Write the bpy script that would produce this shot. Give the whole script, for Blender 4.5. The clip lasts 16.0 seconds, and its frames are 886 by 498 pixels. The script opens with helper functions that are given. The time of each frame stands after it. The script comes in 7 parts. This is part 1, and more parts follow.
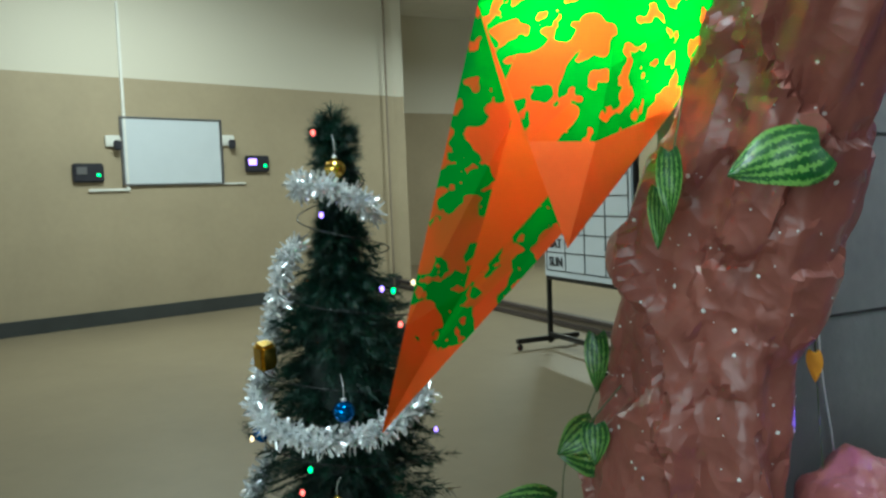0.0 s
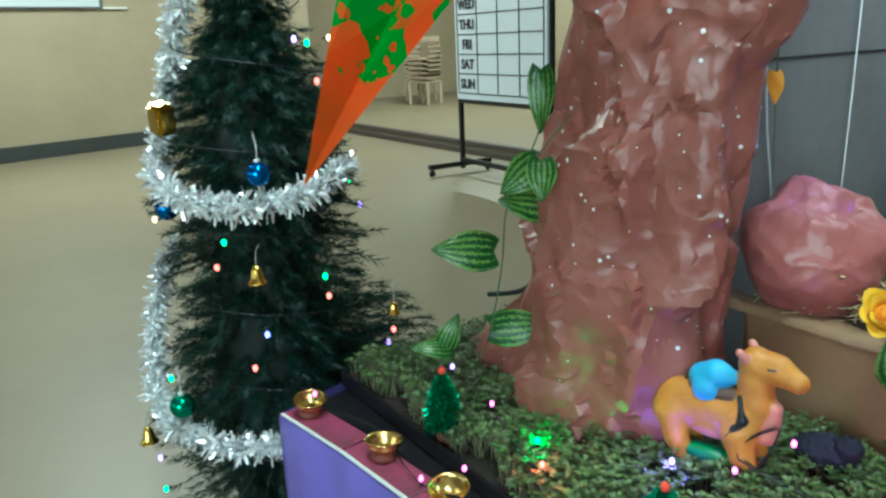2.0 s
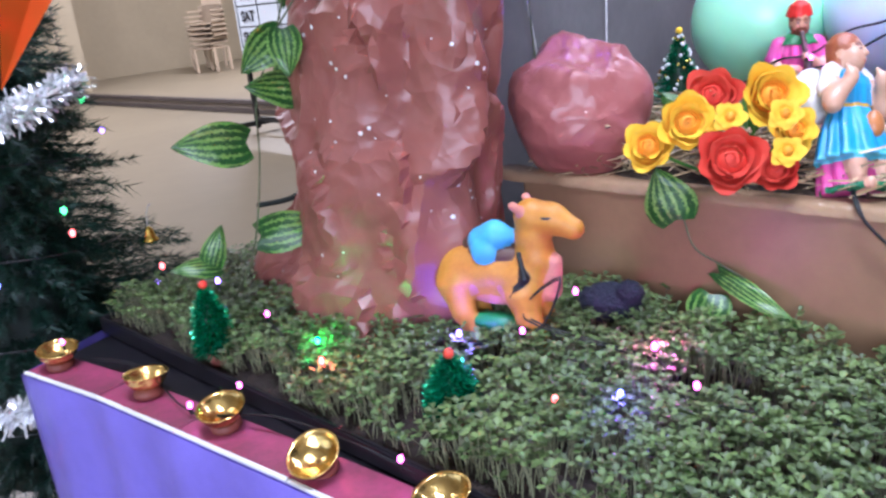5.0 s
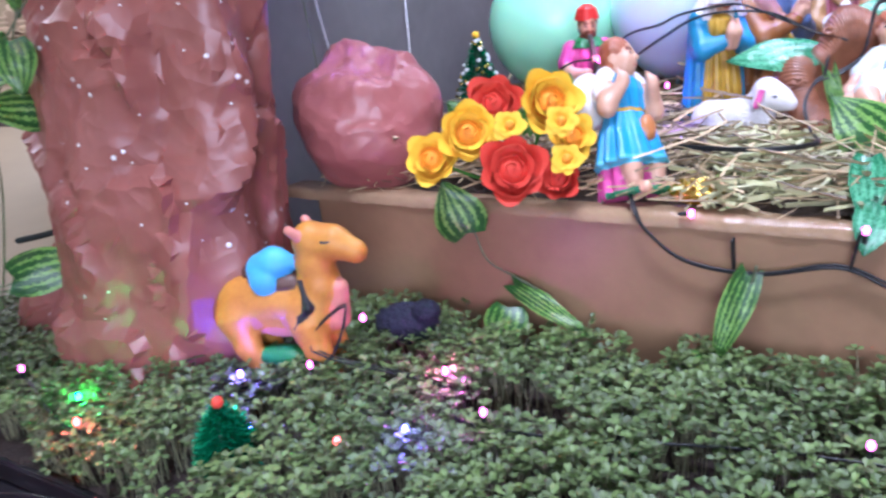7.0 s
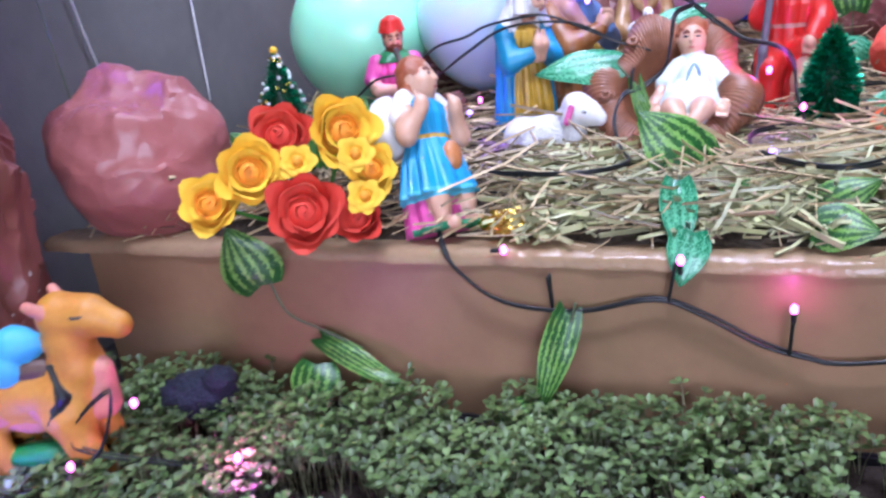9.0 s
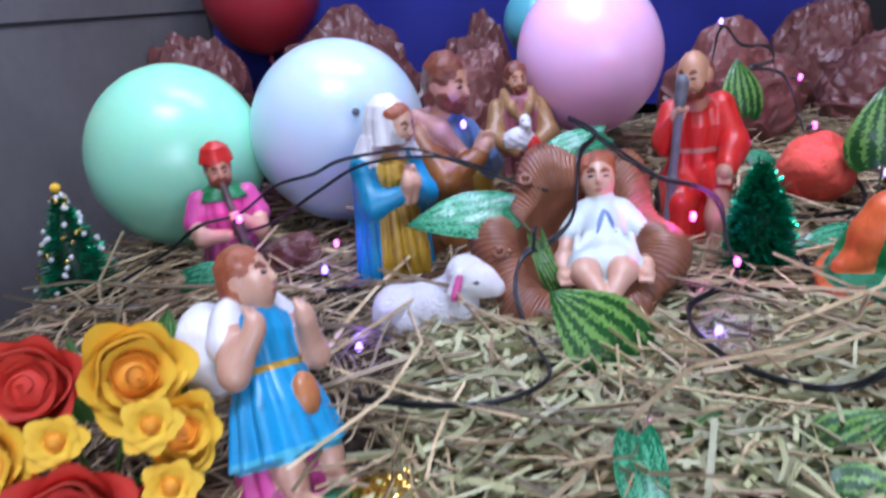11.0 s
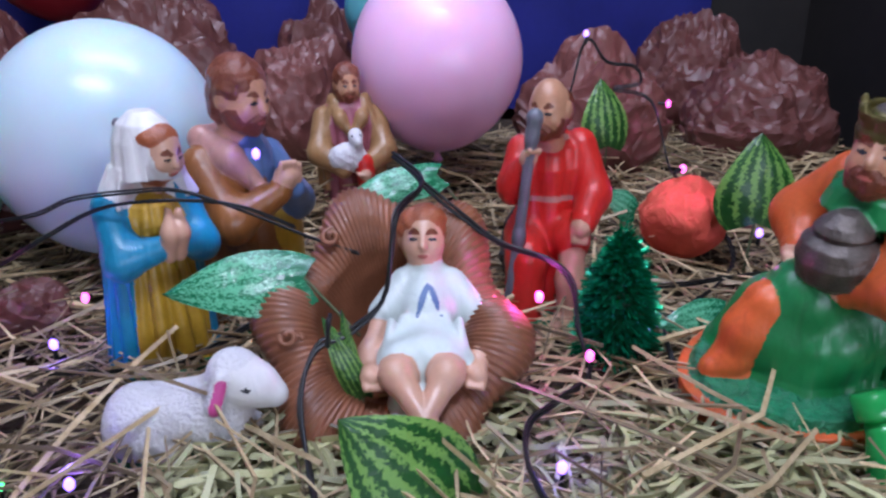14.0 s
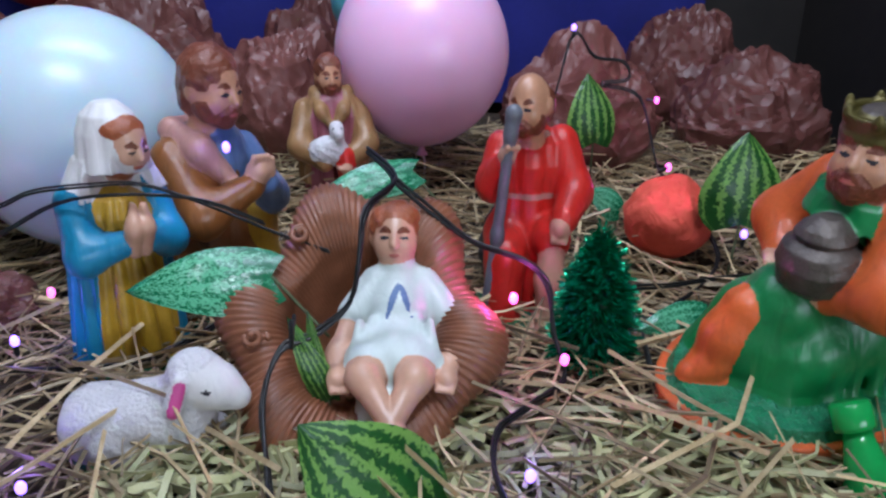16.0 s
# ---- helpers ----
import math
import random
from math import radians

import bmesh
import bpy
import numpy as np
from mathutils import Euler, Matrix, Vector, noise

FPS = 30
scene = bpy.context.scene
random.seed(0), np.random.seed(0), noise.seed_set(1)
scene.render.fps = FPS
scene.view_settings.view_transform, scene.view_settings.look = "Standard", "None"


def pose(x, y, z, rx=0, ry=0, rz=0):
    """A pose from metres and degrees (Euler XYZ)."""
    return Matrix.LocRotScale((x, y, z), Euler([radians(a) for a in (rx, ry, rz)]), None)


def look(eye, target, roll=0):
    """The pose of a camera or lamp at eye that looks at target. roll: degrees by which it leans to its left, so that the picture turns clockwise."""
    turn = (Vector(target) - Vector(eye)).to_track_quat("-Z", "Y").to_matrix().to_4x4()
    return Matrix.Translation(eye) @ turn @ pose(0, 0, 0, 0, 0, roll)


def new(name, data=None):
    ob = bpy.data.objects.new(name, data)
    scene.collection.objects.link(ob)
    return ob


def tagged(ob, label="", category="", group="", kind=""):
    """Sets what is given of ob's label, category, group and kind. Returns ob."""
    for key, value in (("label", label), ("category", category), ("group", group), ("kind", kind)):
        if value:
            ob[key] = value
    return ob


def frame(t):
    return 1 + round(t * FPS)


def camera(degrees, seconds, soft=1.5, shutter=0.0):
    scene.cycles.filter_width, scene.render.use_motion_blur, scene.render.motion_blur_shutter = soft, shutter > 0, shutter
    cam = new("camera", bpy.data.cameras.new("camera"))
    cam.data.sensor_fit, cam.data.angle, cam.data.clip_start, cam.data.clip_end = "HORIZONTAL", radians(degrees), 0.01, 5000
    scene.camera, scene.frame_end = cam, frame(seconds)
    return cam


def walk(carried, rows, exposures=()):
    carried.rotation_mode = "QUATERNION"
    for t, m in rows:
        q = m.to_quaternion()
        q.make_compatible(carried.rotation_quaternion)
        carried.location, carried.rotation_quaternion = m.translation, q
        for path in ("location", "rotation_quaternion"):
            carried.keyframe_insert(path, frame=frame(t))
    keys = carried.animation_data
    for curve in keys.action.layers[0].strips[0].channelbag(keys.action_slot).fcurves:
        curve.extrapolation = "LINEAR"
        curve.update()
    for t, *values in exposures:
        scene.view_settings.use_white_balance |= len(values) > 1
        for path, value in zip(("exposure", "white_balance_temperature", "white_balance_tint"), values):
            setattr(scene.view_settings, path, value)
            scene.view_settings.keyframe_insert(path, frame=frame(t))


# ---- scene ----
cam = camera(60.8, 16.0, soft=2.5, shutter=0.4)
PATH = [
    (0, (1.021, -1.320, 1.600), (-0.772, -0.447, 1.464), -2.2),
    (0.5, (0.972, -1.304, 1.542), (-0.781, -0.364, 1.338), -2.7),
    (1, (0.914, -1.286, 1.463), (-0.761, -0.248, 1.117), -3.1),
    (1.2, (0.919, -1.271, 1.445), (-0.743, -0.233, 1.043), -2.9),
    (1.5, (0.869, -1.289, 1.386), (-0.757, -0.245, 0.869), -2.4),
    (2, (0.863, -1.306, 1.347), (-0.759, -0.266, 0.810), -2.4),
    (2.5, (0.854, -1.298, 1.316), (-0.736, -0.215, 0.767), -1.5),
    (3, (0.845, -1.285, 1.271), (-0.706, -0.175, 0.673), -1.7),
    (3.2, (0.844, -1.279, 1.251), (-0.684, -0.148, 0.628), -2.1),
    (5.3, (0.852, -1.159, 1.154), (-0.414, 0.241, 0.494), -5.7),
    (5.5, (0.848, -1.148, 1.160), (-0.394, 0.267, 0.483), -5.6),
    (6, (0.856, -1.119, 1.156), (-0.335, 0.331, 0.463), -6.1),
    (6.5, (0.874, -1.078, 1.165), (-0.241, 0.442, 0.497), -5.6),
    (7, (0.889, -1.037, 1.148), (-0.115, 0.555, 0.472), -5.8),
    (7.5, (0.897, -1.001, 1.146), (0.042, 0.660, 0.431), -5.6),
    (8, (0.895, -0.986, 1.152), (0.136, 0.718, 0.430), -4.6),
    (8.2, (0.907, -0.977, 1.137), (0.144, 0.734, 0.437), -5.0),
    (10.3, (0.824, -0.634, 1.215), (0.415, 1.177, 0.472), -6.5),
    (10.5, (0.813, -0.607, 1.223), (0.418, 1.223, 0.517), -6.2),
    (11, (0.797, -0.520, 1.242), (0.519, 1.357, 0.612), -5.6),
    (11.5, (0.781, -0.435, 1.276), (0.619, 1.478, 0.717), -4.7),
    (12, (0.778, -0.375, 1.269), (0.742, 1.529, 0.656), -3.6),
    (12.5, (0.784, -0.322, 1.271), (0.791, 1.574, 0.636), -2.3),
    (13, (0.797, -0.274, 1.272), (0.818, 1.618, 0.624), -0.5),
    (13.5, (0.823, -0.252, 1.263), (0.847, 1.616, 0.549), -0.7),
    (14, (0.862, -0.244, 1.265), (0.928, 1.623, 0.549), -0.1),
    (14.5, (0.878, -0.242, 1.266), (0.972, 1.626, 0.555), 0.8),
    (15, (0.883, -0.237, 1.263), (0.979, 1.623, 0.532), 0.8),
    (15.5, (0.889, -0.231, 1.263), (0.982, 1.627, 0.527), 0.9),
    (16, (0.888, -0.222, 1.264), (0.961, 1.636, 0.529), 0.7),
]
walk(cam, [(t, look(eye, target, roll)) for t, eye, target, roll in PATH],
     [(0, -0.50, 5600, -12), (1.2, -0.14, 5500, -20), (2.5, 0.3, 5400, -10), (5.3, 0.65, 5400, 26), (8.2, 0.6, 5300, 28), (10.3, 0.05, 5300, 24), (11.5, -0.20, 5300, 26), (13, -0.36, 5400, 27), (16, -0.58, 5600, 14)])

# ---- world, lamps ----
world = bpy.data.worlds.new("world")
scene.world = world
world.use_nodes = True
wn = world.node_tree
bg = wn.nodes["Background"]
sky = wn.nodes.new("ShaderNodeTexSky")
sky.sky_type, sky.sun_disc, sky.sun_elevation, sky.sun_rotation = "NISHITA", False, radians(40), radians(200)
wn.links.new(sky.outputs["Color"], bg.inputs["Color"])
bg.inputs["Strength"].default_value = 0.12


def area(name, eye, target, sx, sy, watts, colour):
    lamp = bpy.data.lights.new(name, "AREA")
    lamp.shape, lamp.size, lamp.size_y, lamp.energy, lamp.color = "RECTANGLE", sx, sy, watts, colour
    ob = new(name, lamp)
    ob.matrix_world = look(eye, target)
    return ob


COOL, WARM = (0.93, 0.97, 1.0), (1.0, 0.96, 0.88)
# Hall tubes are assumed, none in view; each is placed to brighten its area.
area("assumed_tube_light", (0.9, -1.1, 4.6), (0.8, 0.4, 0.8), 1.8, 0.30, 135, COOL)
area("booth_tube_light", (0.70, 0.80, 2.28), (0.72, 0.70, 0), 1.0, 0.10, 15, (0.84, 0.88, 1.0))
area("assumed_tube_light", (-3.2, -2.5, 3.9), (-3.2, -2.5, 0), 2.4, 0.3, 18, WARM)
area("assumed_tube_light", (-7.5, 0.0, 5.2), (-7.8, 0.2, 0), 2.4, 0.4, 380, WARM)
area("assumed_tube_light", (-9.0, 6.3, 4.6), (-9.0, 6.3, 0), 2.0, 0.3, 290, WARM)
# Unseen lamp added in mid hall to brighten the fronts; no window here.
area("front_fill", (3.4, -5.4, 2.1), (0.0, 0.0, 0.9), 3.4, 1.8, 170, (0.93, 0.97, 1.0))


def glow(at, colour, watts):
    """The light that one of the small lamps throws round it."""
    lamp = bpy.data.lights.new("string_lamp_glow", "POINT")
    lamp.energy, lamp.color, lamp.shadow_soft_size = watts, colour, 0.006
    new("string_lamp_glow", lamp).location = at


PINK, VIOLET, GREEN, RED = (1.0, 0.10, 0.62), (0.22, 0.12, 1.0), (0.05, 1.0, 0.15), (1.0, 0.08, 0.06)
# The last, above the boulder, is an added glow with no lamp there.
for at, c, w in (((0.387, -0.267, 0.652), PINK, 0.20), ((0.110, -0.380, 0.652), VIOLET, 0.15), ((-0.100, -0.500, 0.640), GREEN, 0.13), ((-0.020, -0.556, 0.648), RED, 0.08), ((0.405, -0.398, 0.645), VIOLET, 0.09),
                 ((0.991, -0.045, 0.765), PINK, 0.035), ((0.335, 0.53, 0.965), PINK, 0.05), ((0.984, 0.452, 0.952), PINK, 0.14), ((1.235, 0.735, 1.0), PINK, 0.05), ((0.47, 0.485, 0.90), VIOLET, 0.06),
                 ((0.985, 0.30, 0.87), VIOLET, 0.03), ((0.56, 0.30, 0.865), VIOLET, 0.03), ((0.68, 0.58, 1.075), VIOLET, 0.05), ((1.31, 1.05, 1.035), PINK, 0.05), ((0.06, 0.02, 1.12), VIOLET, 0.10)):
    glow(at, c, w * 2.2)

lamp = bpy.data.lights.new("star_bulb", "POINT")
lamp.energy, lamp.color, lamp.shadow_soft_size = 13.0, (1.0, 0.88, 0.70), 0.03
new("star_bulb", lamp).location = (-0.12, -0.44, 1.86)


# ---- materials ----
def mat(name, colour, rough=0.6, var=0.15, scale=8.0, bump=0.0, bscale=40.0, metal=0.0, tint=None, spec=0.5, coat=0.0,
        emit=0.0, trans=0.0, sss=0.0, island=0.0, rand=0.0, detail=6.0, fold=0.0):
    """A surface of one colour with grain at two scales, an optional second tint and relief."""
    m = bpy.data.materials.new(name)
    m.use_nodes = True
    n, l = m.node_tree.nodes, m.node_tree.links
    b = n["Principled BSDF"]
    co = n.new("ShaderNodeTexCoord")
    big = n.new("ShaderNodeTexNoise")
    big.inputs["Scale"].default_value, big.inputs["Detail"].default_value = scale, detail
    fine = n.new("ShaderNodeTexNoise")
    fine.inputs["Scale"].default_value, fine.inputs["Detail"].default_value = scale * 9, 3
    for t in (big, fine):
        l.new(co.outputs["Object"], t.inputs["Vector"])
    add = n.new("ShaderNodeMath")
    add.operation = "MULTIPLY_ADD"
    l.new(fine.outputs["Fac"], add.inputs[0])
    add.inputs[1].default_value = 0.4
    l.new(big.outputs["Fac"], add.inputs[2])
    ramp = n.new("ShaderNodeMapRange")
    ramp.inputs[1].default_value, ramp.inputs[2].default_value = 0.4, 1.0
    l.new(add.outputs[0], ramp.inputs[0])
    mix = n.new("ShaderNodeMix")
    mix.data_type = "RGBA"
    c2 = tint or tuple(c * (1 - 2 * var) for c in colour)
    c1 = colour if tint else tuple(min(1, c * (1 + var)) for c in colour)
    mix.inputs[6].default_value, mix.inputs[7].default_value = (*c1, 1), (*c2, 1)
    l.new(ramp.outputs[0], mix.inputs[0])
    out = mix.outputs[2]
    if island or rand:
        src = n.new("ShaderNodeNewGeometry").outputs["Random Per Island"] if island else n.new("ShaderNodeObjectInfo").outputs["Random"]
        hsv = n.new("ShaderNodeHueSaturation")
        r2 = n.new("ShaderNodeMapRange")
        r2.inputs[3].default_value, r2.inputs[4].default_value = 1 - (island or rand), 1 + (island or rand)
        l.new(src, r2.inputs[0])
        l.new(r2.outputs[0], hsv.inputs["Value"])
        l.new(out, hsv.inputs["Color"])
        out = hsv.outputs[0]
    l.new(out, b.inputs["Base Color"])
    b.inputs["Roughness"].default_value, b.inputs["Metallic"].default_value = rough, metal
    b.inputs["Specular IOR Level"].default_value, b.inputs["Coat Weight"].default_value = spec, coat
    b.inputs["Coat Roughness"].default_value = 0.2
    b.inputs["Transmission Weight"].default_value = trans
    if sss:
        b.inputs["Subsurface Weight"].default_value, b.inputs["Subsurface Scale"].default_value = sss, 0.02
    if emit:
        b.inputs["Emission Color"].default_value, b.inputs["Emission Strength"].default_value = (*colour, 1), emit
    if fold:
        mp = n.new("ShaderNodeMapping")
        mp.inputs["Scale"].default_value = (75, 75, 15)
        l.new(co.outputs["Object"], mp.inputs["Vector"])
        t = n.new("ShaderNodeTexNoise")
        t.inputs["Scale"].default_value, t.inputs["Detail"].default_value, t.inputs["Distortion"].default_value = 1.0, 2.0, 0.6
        l.new(mp.outputs[0], t.inputs["Vector"])
        bp = n.new("ShaderNodeBump")
        bp.inputs["Strength"].default_value, bp.inputs["Distance"].default_value = fold * 0.55, 0.008
        l.new(t.outputs["Fac"], bp.inputs["Height"])
        l.new(bp.outputs[0], b.inputs["Normal"])
        l.new(bp.outputs[0], b.inputs["Coat Normal"])
        # Hollows of the folds get a darker value: crease shade put into the paint.
        fold_shade = n.new("ShaderNodeMapRange")
        fold_shade.inputs[1].default_value, fold_shade.inputs[2].default_value, fold_shade.inputs[3].default_value, fold_shade.inputs[4].default_value = 0.30, 0.46, 0.80 if fold > 0.35 else 0.95, 1.0
        l.new(t.outputs["Fac"], fold_shade.inputs[0])
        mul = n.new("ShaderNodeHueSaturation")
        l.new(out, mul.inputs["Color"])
        l.new(fold_shade.outputs[0], mul.inputs["Value"])
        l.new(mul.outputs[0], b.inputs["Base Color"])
    elif bump:
        t = n.new("ShaderNodeTexNoise")
        t.inputs["Scale"].default_value, t.inputs["Detail"].default_value = bscale, 5
        l.new(co.outputs["Object"], t.inputs["Vector"])
        bp = n.new("ShaderNodeBump")
        bp.inputs["Strength"].default_value, bp.inputs["Distance"].default_value = bump, 0.01
        l.new(t.outputs["Fac"], bp.inputs["Height"])
        l.new(bp.outputs[0], b.inputs["Normal"])
    return m


def paper_mat(name, colour, tint, rough=0.42, crease=14.0, spec=0.5, rand=0.0):
    """Crumpled wrapping paper: sharp creases from cell borders at two sizes."""
    m = mat(name, colour, rough, 0.2, 6, tint=tint, spec=spec, rand=rand)
    n, l = m.node_tree.nodes, m.node_tree.links
    b = n["Principled BSDF"]
    co = n.new("ShaderNodeTexCoord")
    wob = n.new("ShaderNodeTexNoise")
    wob.inputs["Scale"].default_value = crease * 0.6
    mx = n.new("ShaderNodeVectorMath")
    mx.operation = "MULTIPLY_ADD"
    mx.inputs[1].default_value = (0.12, 0.12, 0.12)
    l.new(co.outputs["Object"], wob.inputs["Vector"])
    l.new(wob.outputs["Color"], mx.inputs[0])
    l.new(co.outputs["Object"], mx.inputs[2])
    prev = None
    for s, k in ((crease, 0.30), (crease * 2.7, 0.22)):
        v = n.new("ShaderNodeTexVoronoi")
        v.inputs["Scale"].default_value = s
        l.new(mx.outputs[0], v.inputs["Vector"])
        bp = n.new("ShaderNodeBump")
        bp.inputs["Strength"].default_value, bp.inputs["Distance"].default_value = k, 0.35 / s
        l.new(v.outputs["Distance"], bp.inputs["Height"])
        if prev:
            l.new(prev.outputs[0], bp.inputs["Normal"])
        prev = bp
    l.new(prev.outputs[0], b.inputs["Normal"])
    return m


def two_tone(name, low, high, z):
    """Wall paint in two colours that meet at the height z."""
    m = mat(name, low, 0.7, 0.06, 1.2, bump=0.1, bscale=60)
    n, l = m.node_tree.nodes, m.node_tree.links
    b = n["Principled BSDF"]
    src = b.inputs["Base Color"].links[0].from_socket
    pos = n.new("ShaderNodeNewGeometry")
    sep = n.new("ShaderNodeSeparateXYZ")
    l.new(pos.outputs["Position"], sep.inputs[0])
    gt = n.new("ShaderNodeMath")
    gt.operation, gt.inputs[1].default_value = "GREATER_THAN", z
    l.new(sep.outputs["Z"], gt.inputs[0])
    mix = n.new("ShaderNodeMix")
    mix.data_type = "RGBA"
    l.new(gt.outputs[0], mix.inputs[0])
    l.new(src, mix.inputs[6])
    mix.inputs[7].default_value = (*high, 1)
    l.new(mix.outputs[2], b.inputs["Base Color"])
    return m


def stripes(name, c1, c2, lines, rough=0.4, wild=0.10, width=0.34, spec=0.5):
    """Pale jagged streaks that run from a leaf's base to its tip, between its veins."""
    m = mat(name, c1, rough, 0.15, 25, bump=0.25, bscale=70, spec=spec)
    n, l = m.node_tree.nodes, m.node_tree.links
    b = n["Principled BSDF"]
    src = b.inputs["Base Color"].links[0].from_socket
    uv = n.new("ShaderNodeUVMap")
    sep = n.new("ShaderNodeSeparateXYZ")
    l.new(uv.outputs[0], sep.inputs[0])
    mp = n.new("ShaderNodeMapping")
    mp.inputs["Scale"].default_value = (9, 26, 1)
    l.new(uv.outputs[0], mp.inputs["Vector"])
    ns = n.new("ShaderNodeTexNoise")
    ns.inputs["Scale"].default_value, ns.inputs["Detail"].default_value = 1.0, 3.0
    l.new(mp.outputs[0], ns.inputs["Vector"])

    def math_node(op, a, c):
        q = n.new("ShaderNodeMath")
        q.operation = op
        for sock, val in ((0, a), (1, c)):
            if isinstance(val, (int, float)):
                q.inputs[sock].default_value = val
            elif val is not None:
                l.new(val, q.inputs[sock])
        return q.outputs[0]
    jag = math_node("MULTIPLY", math_node("SUBTRACT", ns.outputs["Fac"], 0.5), wild * 4)
    x = math_node("MULTIPLY", math_node("ADD", math_node("ABSOLUTE", sep.outputs["X"], None), jag), lines)
    off = math_node("ABSOLUTE", math_node("SUBTRACT", math_node("FRACT", x, None), 0.5), None)
    wide = math_node("MULTIPLY", math_node("MULTIPLY", sep.outputs["Y"], math_node("SUBTRACT", 1.04, sep.outputs["Y"])), width * 3)
    band = n.new("ShaderNodeMapRange")
    band.inputs[1].default_value, band.inputs[2].default_value = -0.06, 0.06
    l.new(math_node("SUBTRACT", wide, off), band.inputs[0])
    mix = n.new("ShaderNodeMix")
    mix.data_type = "RGBA"
    l.new(band.outputs[0], mix.inputs[0])
    l.new(src, mix.inputs[6])
    mix.inputs[7].default_value = (*c2, 1)
    l.new(mix.outputs[2], b.inputs["Base Color"])
    return m


def blotches(name, c1, c2, scale):
    """Two flat inks in lobed patches, as printed paper has them."""
    m = mat(name, c1, 0.45, 0.04, 5)
    n, l = m.node_tree.nodes, m.node_tree.links
    b = n["Principled BSDF"]
    co = n.new("ShaderNodeTexCoord")
    acc = None
    for s, lo in ((scale, 0.44), (scale * 3.0, 0.58)):
        t = n.new("ShaderNodeTexNoise")
        t.inputs["Scale"].default_value, t.inputs["Detail"].default_value = s, 1.6
        l.new(co.outputs["Object"], t.inputs["Vector"])
        g = n.new("ShaderNodeMath")
        g.operation, g.inputs[1].default_value = "GREATER_THAN", lo
        l.new(t.outputs["Fac"], g.inputs[0])
        if acc:
            a = n.new("ShaderNodeMath")
            a.operation = "SUBTRACT"
            a.use_clamp = True
            l.new(acc.outputs[0], a.inputs[0])
            l.new(g.outputs[0], a.inputs[1])
            acc = a
        else:
            acc = g
    mix = n.new("ShaderNodeMix")
    mix.data_type = "RGBA"
    mix.inputs[6].default_value, mix.inputs[7].default_value = (*c1, 1), (*c2, 1)
    l.new(acc.outputs[0], mix.inputs[0])
    l.new(mix.outputs[2], b.inputs["Base Color"])
    return see_through(m, mix.outputs[2])


def see_through(m, colour, share=0.5):
    """Thin paper: part of the light goes through it."""
    n, l = m.node_tree.nodes, m.node_tree.links
    tr_ = n.new("ShaderNodeBsdfTranslucent")
    mx = n.new("ShaderNodeMixShader")
    mx.inputs[0].default_value = share
    l.new(colour, tr_.inputs["Color"])
    l.new(n["Principled BSDF"].outputs[0], mx.inputs[1])
    l.new(tr_.outputs[0], mx.inputs[2])
    l.new(mx.outputs[0], n["Material Output"].inputs["Surface"])
    return m


